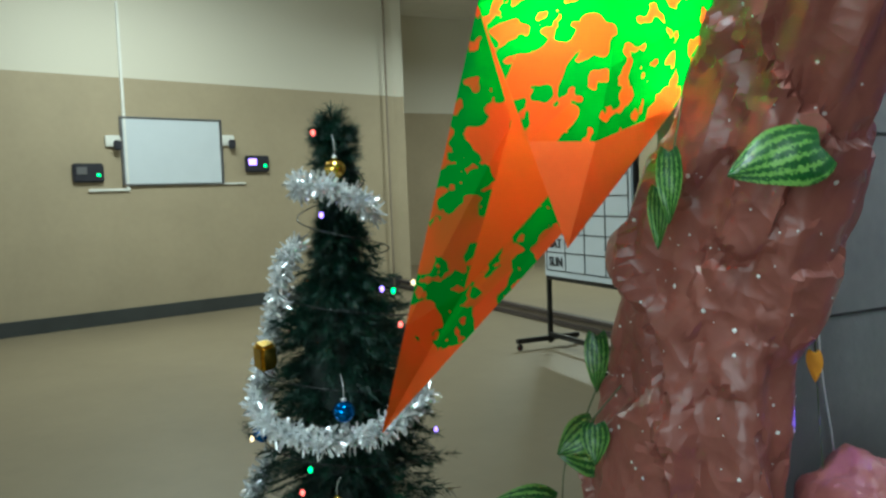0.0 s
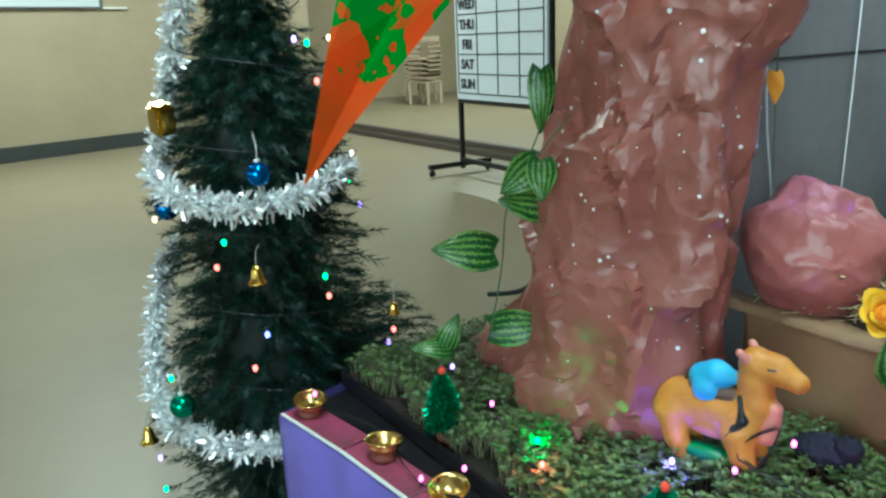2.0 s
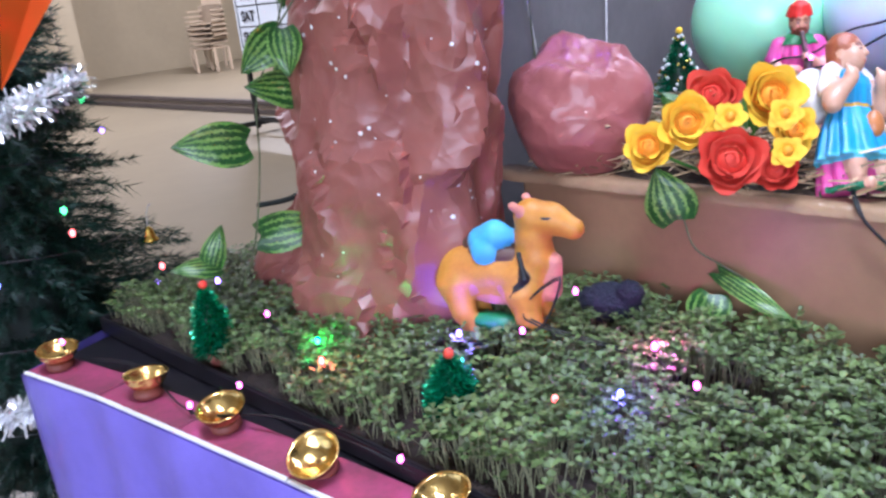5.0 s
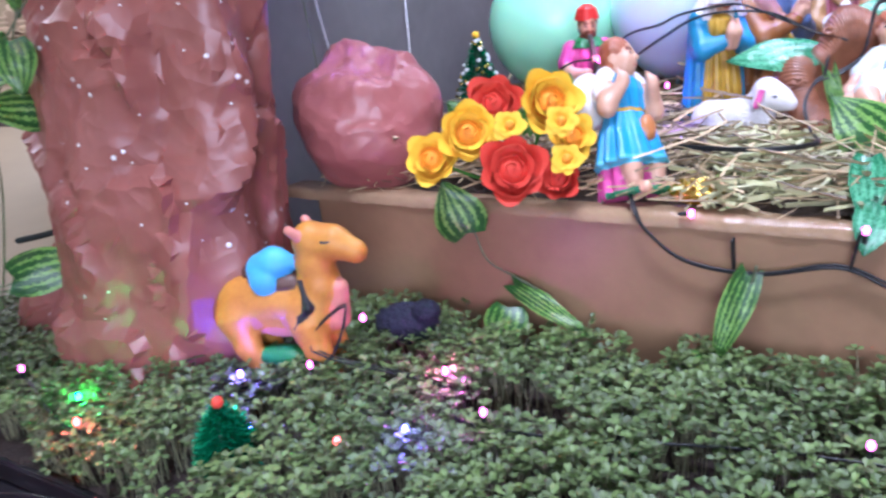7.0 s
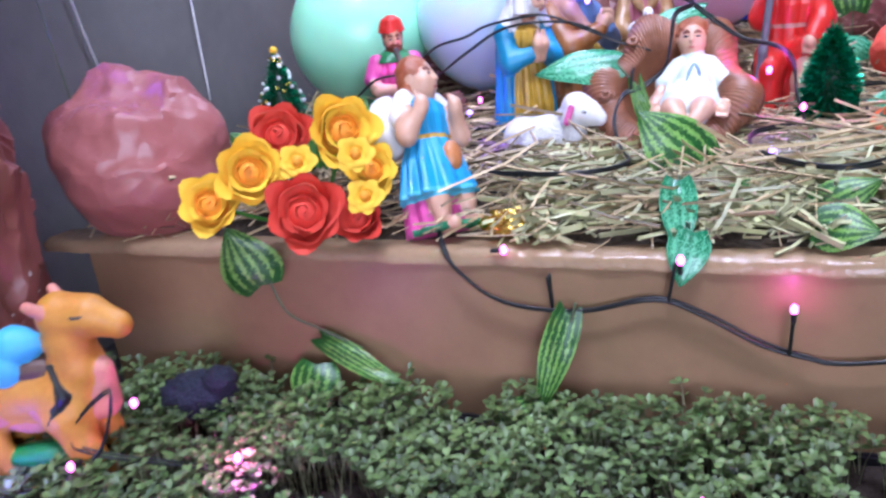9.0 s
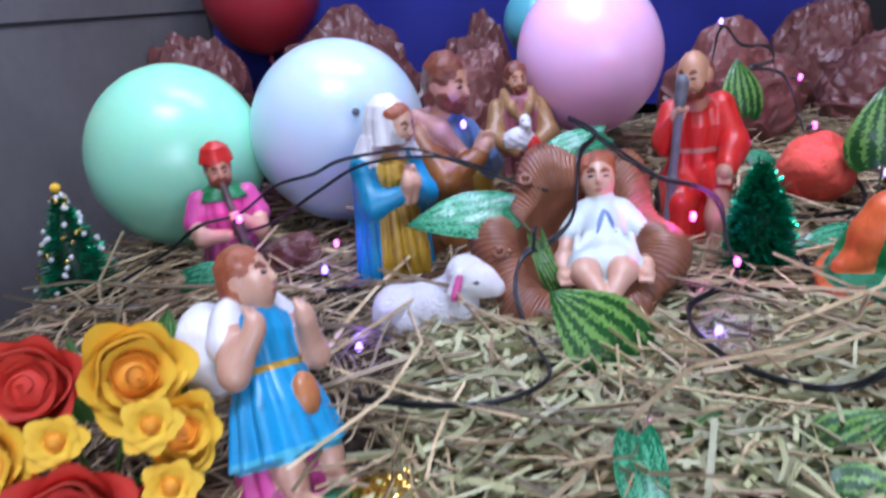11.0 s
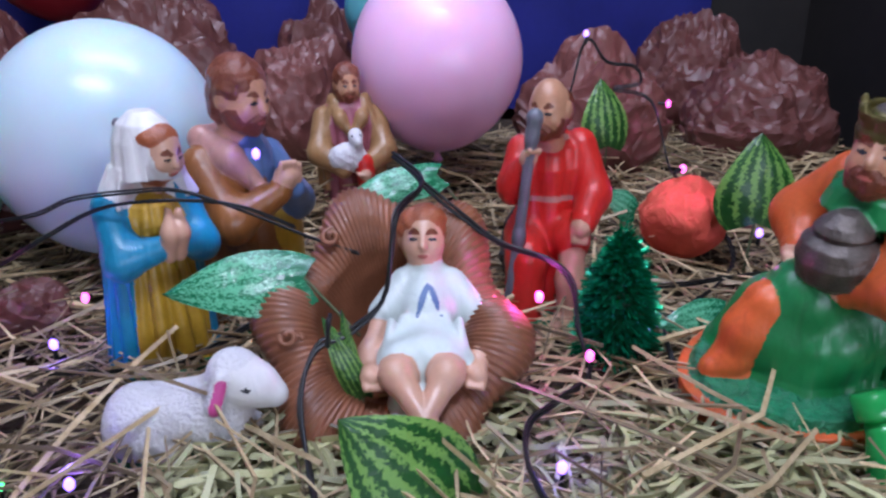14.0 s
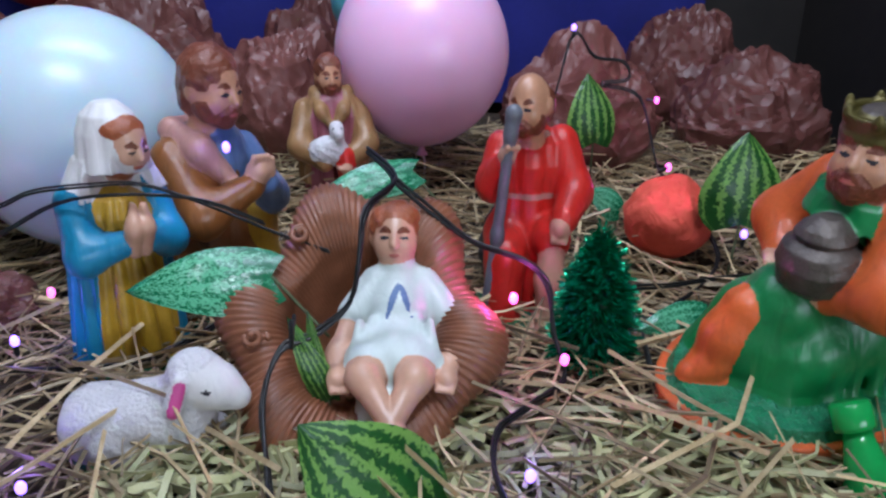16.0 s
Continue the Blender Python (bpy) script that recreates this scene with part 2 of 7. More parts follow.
M = {
    "floor": mat("hall_floor", (0.22, 0.18, 0.118), 0.42, 0.08, 0.7, bump=0.05, bscale=20),
    "wall": two_tone("two_tone_wall", (0.36, 0.30, 0.20), (0.60, 0.57, 0.48), 3.45),
    "ceiling": mat("ceiling_paint", (0.75, 0.74, 0.7), 0.8, 0.05, 2),
    "skirting": mat("skirting_grey", (0.04, 0.045, 0.045), 0.5, 0.15, 3),
    "nosing": mat("step_nosing", (0.07, 0.055, 0.05), 0.5, 0.15, 4),
    "riser": mat("step_riser", (0.26, 0.21, 0.16), 0.6, 0.1, 3),
    "grey": mat("grey_panel", (0.16, 0.15, 0.14), 0.65, 0.14, 3, bump=0.15, bscale=50),
    "darkwall": mat("dark_panel", (0.017, 0.014, 0.012), 0.7, 0.25, 3),
    "bluecloth": mat("blue_cloth", (0.010, 0.013, 0.185), 0.8, 0.12, 6, bump=0.3, bscale=300),
    "purple": mat("purple_satin", (0.20, 0.16, 0.62), 0.35, 0.1, 4, bump=0.1, bscale=200),
    "paper": paper_mat("brown_paper", (0.30, 0.105, 0.080), (0.22, 0.072, 0.058), 0.36, 10),
    "rockpaper": paper_mat("rock_paper", (0.17, 0.060, 0.048), (0.095, 0.032, 0.026), 0.42, 16, rand=0.25),
    "pinkpaper": paper_mat("boulder_paper", (0.44, 0.16, 0.14), (0.32, 0.10, 0.09), 0.34, 9),
    "kraft": mat("kraft_board", (0.27, 0.165, 0.085), 0.45, 0.12, 5, bump=0.1, bscale=30),
    "tape": mat("clear_tape", (0.33, 0.22, 0.125), 0.10, 0.1, 12, bump=0.35, bscale=50),
    "soil": mat("soil", (0.035, 0.022, 0.015), 0.9, 0.3, 40, bump=1.0, bscale=150),
    "cress": mat("cress_leaf", (0.112, 0.170, 0.046), 0.5, 0.25, 7, island=0.55, tint=(0.055, 0.098, 0.028)),
    "stem": mat("cress_stem", (0.22, 0.23, 0.12), 0.5, 0.2, 20, island=0.25),
    "tray": mat("black_tray", (0.012, 0.011, 0.014), 0.35, 0.2, 10),
    "pinkprint": mat("pink_card", (0.42, 0.07, 0.16), 0.3, 0.1, 14, tint=(0.16, 0.05, 0.07)),
    "brass": mat("brass", (0.85, 0.60, 0.20), 0.18, 0.1, 20, metal=1.0, bump=0.15, bscale=60),
    "clay": mat("terracotta", (0.25, 0.07, 0.05), 0.55, 0.15, 30),
    "wire": mat("dark_green_cable", (0.008, 0.010, 0.011), 0.4, 0.2, 40),
    "straw": mat("straw", (0.52, 0.42, 0.25), 0.45, 0.15, 30, island=0.75, tint=(0.26, 0.18, 0.08)),
    "greenstraw": mat("dry_grass", (0.50, 0.49, 0.29), 0.4, 0.15, 30, island=0.5, tint=(0.32, 0.33, 0.14)),
    # Bed far darker than the straw: shade between stalks put into its colour.
    "shaded_bed": mat("straw_bed", (0.055, 0.034, 0.017), 0.9, 0.4, 25, bump=1.0, bscale=90),
    "needle": mat("pine_needle", (0.005, 0.034, 0.020), 0.5, 0.2, 12, island=0.45),
    "bark_shade": mat("bark_and_inner_shade", (0.004, 0.012, 0.008), 0.7, 0.2, 20),
    "silver": mat("silver_tinsel", (0.95, 0.97, 0.98), 0.24, 0.03, 20, metal=0.6),
    "greentinsel": mat("green_tinsel", (0.015, 0.34, 0.15), 0.22, 0.1, 20, metal=0.7, island=0.3),
    "leaf": stripes("striped_leaf", (0.010, 0.075, 0.010), (0.16, 0.32, 0.06), 2.7, 0.35, 0.12, 0.30),
    "leafmint": stripes("mint_leaf", (0.012, 0.15, 0.06), (0.13, 0.46, 0.25), 2.3, 0.22, 0.30, 0.42),
    "vine": mat("vine_stem", (0.10, 0.13, 0.06), 0.6, 0.2, 30),
    "star": blotches("star_print", (1.0, 0.24, 0.025), (0.008, 0.60, 0.04), 10.5),
    "starinside": mat("star_orange", (1.0, 0.23, 0.025), 0.5, 0.03, 4),
    "starback": mat("star_fold", (1.0, 0.28, 0.05), 0.5, 0.05, 9),
    "board": mat("whiteboard", (0.58, 0.63, 0.68), 0.25, 0.02, 3),
    "boardframe": mat("board_frame", (0.20, 0.20, 0.21), 0.4, 0.1, 8, metal=0.6),
    "blackpaint": mat("black_paint", (0.012, 0.012, 0.013), 0.4, 0.2, 10),
    "ink": mat("board_ink", (0.03, 0.03, 0.035), 0.5, 0.1, 10),
    "plastic": mat("cream_plastic", (0.50, 0.40, 0.29), 0.4, 0.08, 5),
    "whiteplastic": mat("white_plastic", (0.72, 0.72, 0.68), 0.4, 0.05, 8),
    "darkplastic": mat("dark_plastic", (0.03, 0.03, 0.04), 0.35, 0.1, 8),
    "gold": mat("gold_foil", (0.85, 0.58, 0.12), 0.15, 0.1, 20, metal=1.0),
    "saddle": mat("painted_light_blue", (0.08, 0.42, 0.70), 0.5, 0.1, 20),
    "blueball": mat("blue_foil", (0.01, 0.16, 0.55), 0.15, 0.1, 20, metal=0.9),
    "greenball": mat("green_foil", (0.01, 0.30, 0.16), 0.15, 0.1, 20, metal=0.9),
    "yellowrose": mat("yellow_petal", (0.92, 0.60, 0.03), 0.7, 0.1, 12, tint=(0.90, 0.52, 0.02), sss=0.1),
    "amber": mat("amber_petal", (0.85, 0.34, 0.01), 0.65, 0.1, 12, sss=0.1),
    "redrose": mat("red_petal", (0.70, 0.06, 0.03), 0.7, 0.12, 12, tint=(0.58, 0.04, 0.02), sss=0.1),
    "green": mat("flower_leaf", (0.05, 0.20, 0.02), 0.5, 0.2, 20),
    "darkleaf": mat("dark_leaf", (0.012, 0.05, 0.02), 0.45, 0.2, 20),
    "skin": mat("painted_skin", (0.62, 0.36, 0.24), 0.40, 0.08, 30, coat=0.25),
    "darkskin": mat("painted_brown_skin", (0.52, 0.265, 0.15), 0.40, 0.12, 30, coat=0.15),
    "hair": mat("painted_auburn", (0.20, 0.055, 0.025), 0.40, 0.2, 40, coat=0.15, bump=0.5, bscale=120),
    "ginger": mat("painted_ginger", (0.36, 0.10, 0.035), 0.4, 0.15, 40, coat=0.15, bump=0.4, bscale=100),
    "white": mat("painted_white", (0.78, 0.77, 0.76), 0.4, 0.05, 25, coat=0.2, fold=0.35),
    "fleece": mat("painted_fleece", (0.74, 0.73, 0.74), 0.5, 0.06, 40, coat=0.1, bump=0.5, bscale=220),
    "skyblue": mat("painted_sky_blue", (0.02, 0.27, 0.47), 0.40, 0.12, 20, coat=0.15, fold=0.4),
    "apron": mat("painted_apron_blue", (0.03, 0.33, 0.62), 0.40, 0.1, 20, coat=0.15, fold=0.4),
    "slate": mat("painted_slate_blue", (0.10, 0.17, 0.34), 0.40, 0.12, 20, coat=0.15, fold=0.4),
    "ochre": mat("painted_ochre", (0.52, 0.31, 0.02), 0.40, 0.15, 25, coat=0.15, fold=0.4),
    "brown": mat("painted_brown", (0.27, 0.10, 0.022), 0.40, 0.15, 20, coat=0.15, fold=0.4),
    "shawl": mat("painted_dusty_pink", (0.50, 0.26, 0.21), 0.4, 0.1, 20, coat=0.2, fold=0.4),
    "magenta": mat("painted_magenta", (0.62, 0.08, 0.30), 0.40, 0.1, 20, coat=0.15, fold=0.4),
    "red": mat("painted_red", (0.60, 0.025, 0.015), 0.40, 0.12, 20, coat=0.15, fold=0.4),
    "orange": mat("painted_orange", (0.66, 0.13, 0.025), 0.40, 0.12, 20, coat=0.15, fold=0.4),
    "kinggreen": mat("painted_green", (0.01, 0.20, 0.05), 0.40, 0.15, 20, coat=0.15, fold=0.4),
    "grassbase": mat("painted_base_green", (0.02, 0.24, 0.10), 0.40, 0.3, 40, bump=1.0, bscale=130),
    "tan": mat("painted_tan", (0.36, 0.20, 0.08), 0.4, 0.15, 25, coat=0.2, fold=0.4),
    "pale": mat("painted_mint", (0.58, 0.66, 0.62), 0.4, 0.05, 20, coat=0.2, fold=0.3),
    "olive": mat("painted_gold", (0.13, 0.11, 0.03), 0.40, 0.2, 25, metal=0.5),
    "staff": mat("painted_grey", (0.15, 0.16, 0.19), 0.45, 0.2, 30, coat=0.1),
    "jar": mat("painted_dark_silver", (0.12, 0.10, 0.085), 0.42, 0.3, 40, metal=0.4, bump=0.3, bscale=90),
    "camel": mat("painted_camel", (0.62, 0.29, 0.035), 0.5, 0.15, 14, coat=0.05, tint=(0.40, 0.14, 0.02)),
    "basket": mat("painted_wicker", (0.27, 0.105, 0.05), 0.40, 0.2, 18, coat=0.15),
    "lips": mat("painted_lips", (0.45, 0.13, 0.10), 0.4, 0.08, 30),
    # Brown pink robe with the purple lamp light mixed into its colour.
    "lamplit_robe": mat("painted_robe_lamplit", (0.36, 0.11, 0.14), 0.40, 0.15, 20, coat=0.15, fold=0.4),
    "seatstone": mat("painted_dark_stone", (0.035, 0.035, 0.045), 0.4, 0.4, 60, bump=1.0, bscale=150),
    "mintrim": mat("painted_hem", (0.10, 0.46, 0.60), 0.4, 0.1, 20),
    "pouch": mat("painted_pouch", (0.50, 0.19, 0.06), 0.4, 0.15, 30, coat=0.2),
    "saddlebrown": mat("painted_saddle", (0.10, 0.045, 0.03), 0.5, 0.2, 30),
    "camelpink": mat("painted_camel_pink", (0.62, 0.24, 0.18), 0.5, 0.12, 25),
    "navy": mat("navy_plush", (0.010, 0.013, 0.03), 0.8, 0.2, 30, bump=0.8, bscale=120),
    "balloon_green": mat("mint_balloon", (0.36, 0.80, 0.52), 0.28, 0.03, 3, sss=0.3),
    "balloon_white": mat("pale_balloon", (0.55, 0.70, 0.77), 0.28, 0.03, 3, sss=0.3),
    "balloon_pink": mat("pink_balloon", (0.88, 0.52, 0.76), 0.28, 0.03, 3, sss=0.3),
    "balloon_teal": mat("teal_balloon", (0.12, 0.42, 0.48), 0.3, 0.03, 3, sss=0.2),
    "balloon_red": mat("red_balloon", (0.33, 0.02, 0.03), 0.35, 0.05, 3, sss=0.2),
    "redball": paper_mat("red_crumpled_paper", (0.76, 0.12, 0.065), (0.62, 0.07, 0.04), 0.78, 34),
    "greenglass": mat("green_plastic_clear", (0.04, 0.55, 0.12), 0.15, 0.1, 20, trans=0.4),
}
for k in ("starinside", "starback"):
    see_through(M[k], M[k].node_tree.nodes["Principled BSDF"].inputs["Base Color"].links[0].from_socket)
LED = {k: mat("led_" + k, c, 0.3, 0.01, 5, emit=e) for k, c, e in (
    ("pink", (1.0, 0.15, 0.62), 4.5), ("violet", (0.38, 0.22, 1.0), 5.0), ("blue", (0.16, 0.18, 1.0), 6.0), ("green", (0.10, 1.0, 0.25), 4.0),
    ("red", (1.0, 0.12, 0.10), 5), ("warm", (1.0, 0.70, 0.40), 4))}


# ---- helpers for meshes ----
def mesh_of(name, verts, faces, mats=(), idx=None, smooth=True, crease=0):
    me = bpy.data.meshes.new(name)
    me.from_pydata([tuple(v) for v in verts], [], [tuple(f) for f in faces])
    for m in mats:
        me.materials.append(m)
    if idx is not None:
        me.polygons.foreach_set("material_index", list(idx))
    me.polygons.foreach_set("use_smooth", [smooth] * len(me.polygons))
    if crease:
        me.set_sharp_from_angle(angle=radians(crease))
    me.update()
    return me


def part(name, data, material, parent, label="", smooth=True):
    """Links a bmesh or mesh as one mesh object under a thing."""
    if isinstance(data, bmesh.types.BMesh):
        me = bpy.data.meshes.new(name)
        data.to_mesh(me)
        data.free()
        me.polygons.foreach_set("use_smooth", [smooth] * len(me.polygons))
    else:
        me = data
    if material and not me.materials:
        me.materials.append(material)
    ob = new(name, me)
    if parent:
        ob.parent = parent
    return tagged(ob, label)


def thing(name, m, label, category, group="", kind=""):
    e = new(name)
    e.empty_display_size = 0.05
    e.matrix_world = m
    return tagged(e, label, category, group, kind)


def solo(name, data, material, m, label, category, group="", kind="", smooth=True):
    ob = part(name, data, material, None, "", smooth)
    ob.matrix_world = m
    return tagged(ob, label, category, group, kind)


def box(sx, sy, sz, c=(0, 0, 0), bevel=0.0, segs=2):
    bm = bmesh.new()
    bmesh.ops.create_cube(bm, size=1, matrix=Matrix.Translation(c) @ Matrix.Diagonal((sx, sy, sz, 1)))
    if bevel:
        bmesh.ops.bevel(bm, geom=bm.edges[:], offset=bevel, segments=segs, affect="EDGES")
    return bm


class Sculpt:
    """Collects rounded forms, each with its paint, into one mesh."""

    def __init__(self):
        self.v, self.f, self.i, self.mats = [], [], [], []

    def slot(self, m):
        if m not in self.mats:
            self.mats.append(m)
        return self.mats.index(m)

    def grid(self, rows, m, close=True, cap=True):
        k, base, n = self.slot(m), len(self.v), len(rows[0])
        for r in rows:
            self.v += [tuple(p) for p in r]
        for a in range(len(rows) - 1):
            for b in range(n if close else n - 1):
                c = (b + 1) % n
                self.f.append((base + a * n + b, base + a * n + c, base + (a + 1) * n + c, base + (a + 1) * n + b))
                self.i.append(k)
        if cap and close:
            for r, flip in ((0, True), (len(rows) - 1, False)):
                ring = [base + r * n + b for b in range(n)]
                self.f.append(tuple(reversed(ring)) if flip else tuple(ring))
                self.i.append(k)

    def lathe(self, profile, m, at=(0, 0, 0), rx=1.0, ry=1.0, folds=0, depth=0.0, segs=28, turn=None, phase=0.0):
        """profile: (radius, z) from below; folds deepen towards the lower end."""
        top, low = profile[-1][1], profile[0][1]
        rows = []
        R = turn or Matrix.Identity(3)
        for r, z in profile:
            k = depth * max(0.0, (top - z) / (top - low)) if folds else 0
            row = []
            for s in range(segs):
                a = 2 * math.pi * s / segs
                q = r * (1 + k * math.cos(folds * a + phase + 1.3 * math.sin(2 * a)))
                row.append(Vector(at) + R @ Vector((q * rx * math.cos(a), q * ry * math.sin(a), z)))
            rows.append(row)
        self.grid(rows, m)
        return self

    def ball(self, at, r, m, turn=None, segs=20, rings=12, lump=0.0, lscale=4.0):
        R = turn or Matrix.Identity(3)
        r = (r, r, r) if isinstance(r, (int, float)) else r
        rows = []
        for j in range(rings + 1):
            t = -math.pi / 2 + math.pi * (j + 0.02) / (rings + 0.04)
            row = []
            for s in range(segs):
                a = 2 * math.pi * s / segs
                d = Vector((math.cos(t) * math.cos(a), math.cos(t) * math.sin(a), math.sin(t)))
                k = 1 + (lump * noise.noise(d * lscale + Vector(at) * 9) if lump else 0)
                row.append(Vector(at) + R @ Vector((d.x * r[0] * k, d.y * r[1] * k, d.z * r[2] * k)))
            rows.append(row)
        self.grid(rows, m)
        return self

    def limb(self, pts, radii, m, segs=12):
        """A tapered tube through pts with rounded ends."""
        pts = [Vector(p) for p in pts]
        dense, rr = [], []
        n = len(pts)
        for i in range(n - 1):
            p0, p1, p2, p3 = pts[max(0, i - 1)], pts[i], pts[i + 1], pts[min(n - 1, i + 2)]
            for s in range(5):
                t = s / 5
                dense.append(0.5 * ((2 * p1) + (p2 - p0) * t + (2 * p0 - 5 * p1 + 4 * p2 - p3) * t * t + (3 * p1 - p0 - 3 * p2 + p3) * t ** 3))
                rr.append(radii[i] * (1 - t) + radii[i + 1] * t)
        dense.append(pts[-1]), rr.append(radii[-1])
        rows, up = [], Vector((0.31, 0.2, 0.93))
        for i, p in enumerate(dense):
            d = (dense[min(i + 1, len(dense) - 1)] - dense[max(i - 1, 0)]).normalized()
            u = d.cross(up)
            u = u.normalized() if u.length > 1e-4 else d.orthogonal().normalized()
            w = d.cross(u)
            r = rr[i]
            ring = lambda q, c: [c + (u * math.cos(2 * math.pi * s / segs) + w * math.sin(2 * math.pi * s / segs)) * q for s in range(segs)]
            if i == 0:
                rows.append(ring(r * 0.5, p - d * r * 0.6))
            rows.append(ring(r, p))
            if i == len(dense) - 1:
                rows.append(ring(r * 0.5, p + d * r * 0.6))
        self.grid(rows, m)
        return self

    def mesh(self, name):
        me = mesh_of(name, self.v, self.f, self.mats, self.i)
        return me


def tube_mesh(name, pts, r, material, segs=6):
    s = Sculpt()
    s.limb(pts, [r] * len(pts), material, segs)
    return s.mesh(name)


def facet(p, scale, k=9.0):
    """Nearly flat facets that meet in creases, as stiff paper folds."""
    q = p * scale
    d, c = noise.voronoi(q)
    h = w = 0.0
    for di, ci in zip(d, c):
        e = math.exp(-k * (di - d[0]))
        h += e * noise.noise_vector(ci * 7.31 + Vector((3.7, 1.2, 9.1))).dot(q - ci)
        w += e
    return h / w / scale


def paper_sheet(rows, material, rng, jitter=0.0):
    """Stiff crumpled paper: the rows' grid in flat triangles, cut along either diagonal."""
    n, V, F = len(rows[0]), [p for r in rows for p in r], []
    for a in range(len(rows) - 1):
        for b in range(n):
            c = (b + 1) % n
            q = (a * n + b, a * n + c, (a + 1) * n + c, (a + 1) * n + b)
            F += [(q[0], q[1], q[2]), (q[0], q[2], q[3])] if rng.random() < 0.5 else [(q[0], q[1], q[3]), (q[1], q[2], q[3])]
    F.append(tuple(range((len(rows) - 1) * n, len(rows) * n)))
    return V, F


# ---- the hall ----
def slab(name, sx, sy, sz, c, material, label, category, turn=0.0, bevel=0.0):
    ob = solo(name, box(sx, sy, sz, bevel=bevel), material, pose(*c, 0, 0, turn), label, category, kind="structure", smooth=False)
    return ob


slab("floor", 24, 16, 0.2, (-6.5, 0, -0.1), M["floor"], "smooth beige hall floor with faint dull streaks", "floor")
slab("ceiling", 24, 20, 0.15, (-6.5, 2, 5.6), M["ceiling"], "plain white painted ceiling of the hall", "ceiling")
W0, W1 = Vector((-10.18, -2.27, 0)), Vector((-11.66, 3.88, 0))
wdir = (W1 - W0).normalized()
wang = math.degrees(math.atan2(wdir.y, wdir.x))
wnorm = Vector((wdir.y, -wdir.x, 0))


def on_wall(s, z, out=0.0):
    """A pose on the far wall: x along it, -y out of it."""
    p = W0 + wdir * s + wnorm * out
    return pose(p.x, p.y, z, 0, 0, wang)


wall = solo("wall_west", box(12.4, 0.2, 5.6, (0.25, 0.1, 2.8)), M["wall"], on_wall(0, 0), "far wall painted brown below and cream above", "wall", kind="structure", smooth=False)
solo("baseboard", box(12.4, 0.03, 0.2, (0.25, -0.015, 0.1), 0.005), M["skirting"], on_wall(0, 0), "dark grey skirting along the far wall", "baseboard", kind="structure", smooth=False)
slab("wall_alcove", 0.2, 5.0, 5.6, (-14.2, 6.4, 2.8), M["wall"], "side wall of the raised area, brown and cream", "wall")
slab("wall_return", 2.5, 0.2, 5.6, (-12.95, 4.1, 2.8), M["wall"], "short return wall, brown and cream", "wall")
slab("wall_north", 20, 0.2, 5.6, (-5.0, 9.0, 2.8), M["wall"], "back wall of the raised area, brown and cream", "wall")
slab("wall_south", 24, 0.2, 1.0, (-6.5, -7.9, 0.5), M["wall"], "hall wall below the open strip", "wall")
slab("wall_south", 24, 0.2, 2.8, (-6.5, -7.9, 4.2), M["wall"], "hall wall above the open strip", "wall")
slab("wall_east", 0.2, 18, 5.6, (5.4, 1, 2.8), M["wall"], "end wall of the hall, brown and cream", "wall")
slab("platform", 19, 4.9, 0.14, (-4.6, 6.42, 0.07), M["floor"], "low raised floor one step above the hall", "platform")
slab("step_riser", 16, 0.03, 0.10, (-3.6, 3.955, 0.05), M["riser"], "low step riser below the raised floor", "step")
slab("step_nosing", 16, 0.10, 0.045, (-3.6, 3.95, 0.125), M["nosing"], "dark nosing along the low step", "step", bevel=0.008)
slab("step_skirting", 16, 0.06, 0.05, (-3.6, 3.90, 0.025), M["nosing"], "dark strip at the foot of the step", "step", bevel=0.008)
pipe = solo("wall_pipe", tube_mesh("wall_pipe", [(0, 0, 0), (0, 0, 5.5)], 0.018, M["riser"]), None, pose(-11.55, 3.80, 0), "thin brown pipe up the corner of the wall", "pipe", kind="structure")

# the wall's board and devices
wb = thing("whiteboard", on_wall(2.40, 2.42), "blank white board with a grey frame on the wall", "whiteboard")
part("panel", box(1.42, 0.02, 0.92, (0, -0.02, 0)), M["board"], wb, smooth=False)
for c, s in (((0, -0.025, 0.475), (1.50, 0.035, 0.03)), ((0, -0.025, -0.475), (1.50, 0.035, 0.03)), ((0.735, -0.025, 0), (0.03, 0.035, 0.92)), ((-0.735, -0.025, 0), (0.03, 0.035, 0.92))):
    part("frame", box(*s, c, 0.006), M["boardframe"], wb, "grey metal frame", False)
cond = thing("conduit", on_wall(1.72, 2.0), "white plastic conduit down the wall beside the board", "conduit")
part("pipe", box(0.04, 0.03, 2.6, (0, -0.02, 1.2), 0.006), M["whiteplastic"], cond, smooth=False)
part("branch", box(0.55, 0.03, 0.04, (-0.25, -0.02, -0.12), 0.006), M["whiteplastic"], cond, smooth=False)
cond2 = solo("conduit", box(0.6, 0.03, 0.03, (0, -0.02, 0), 0.006), M["whiteplastic"], on_wall(3.20, 1.94), "short white conduit below the board", "conduit", smooth=False)
for s, z in ((1.55, 2.56), (3.24, 2.60)):
    so = thing("wall_socket", on_wall(s, z), "white wall socket with a black plug", "socket", "sockets by the board")
    part("plate", box(0.20, 0.05, 0.16, (0, -0.025, 0), 0.01), M["whiteplastic"], so, smooth=False)
    part("plug", box(0.09, 0.08, 0.13, (0.04, -0.09, -0.06), 0.015), M["darkplastic"], so, "black plug", False)
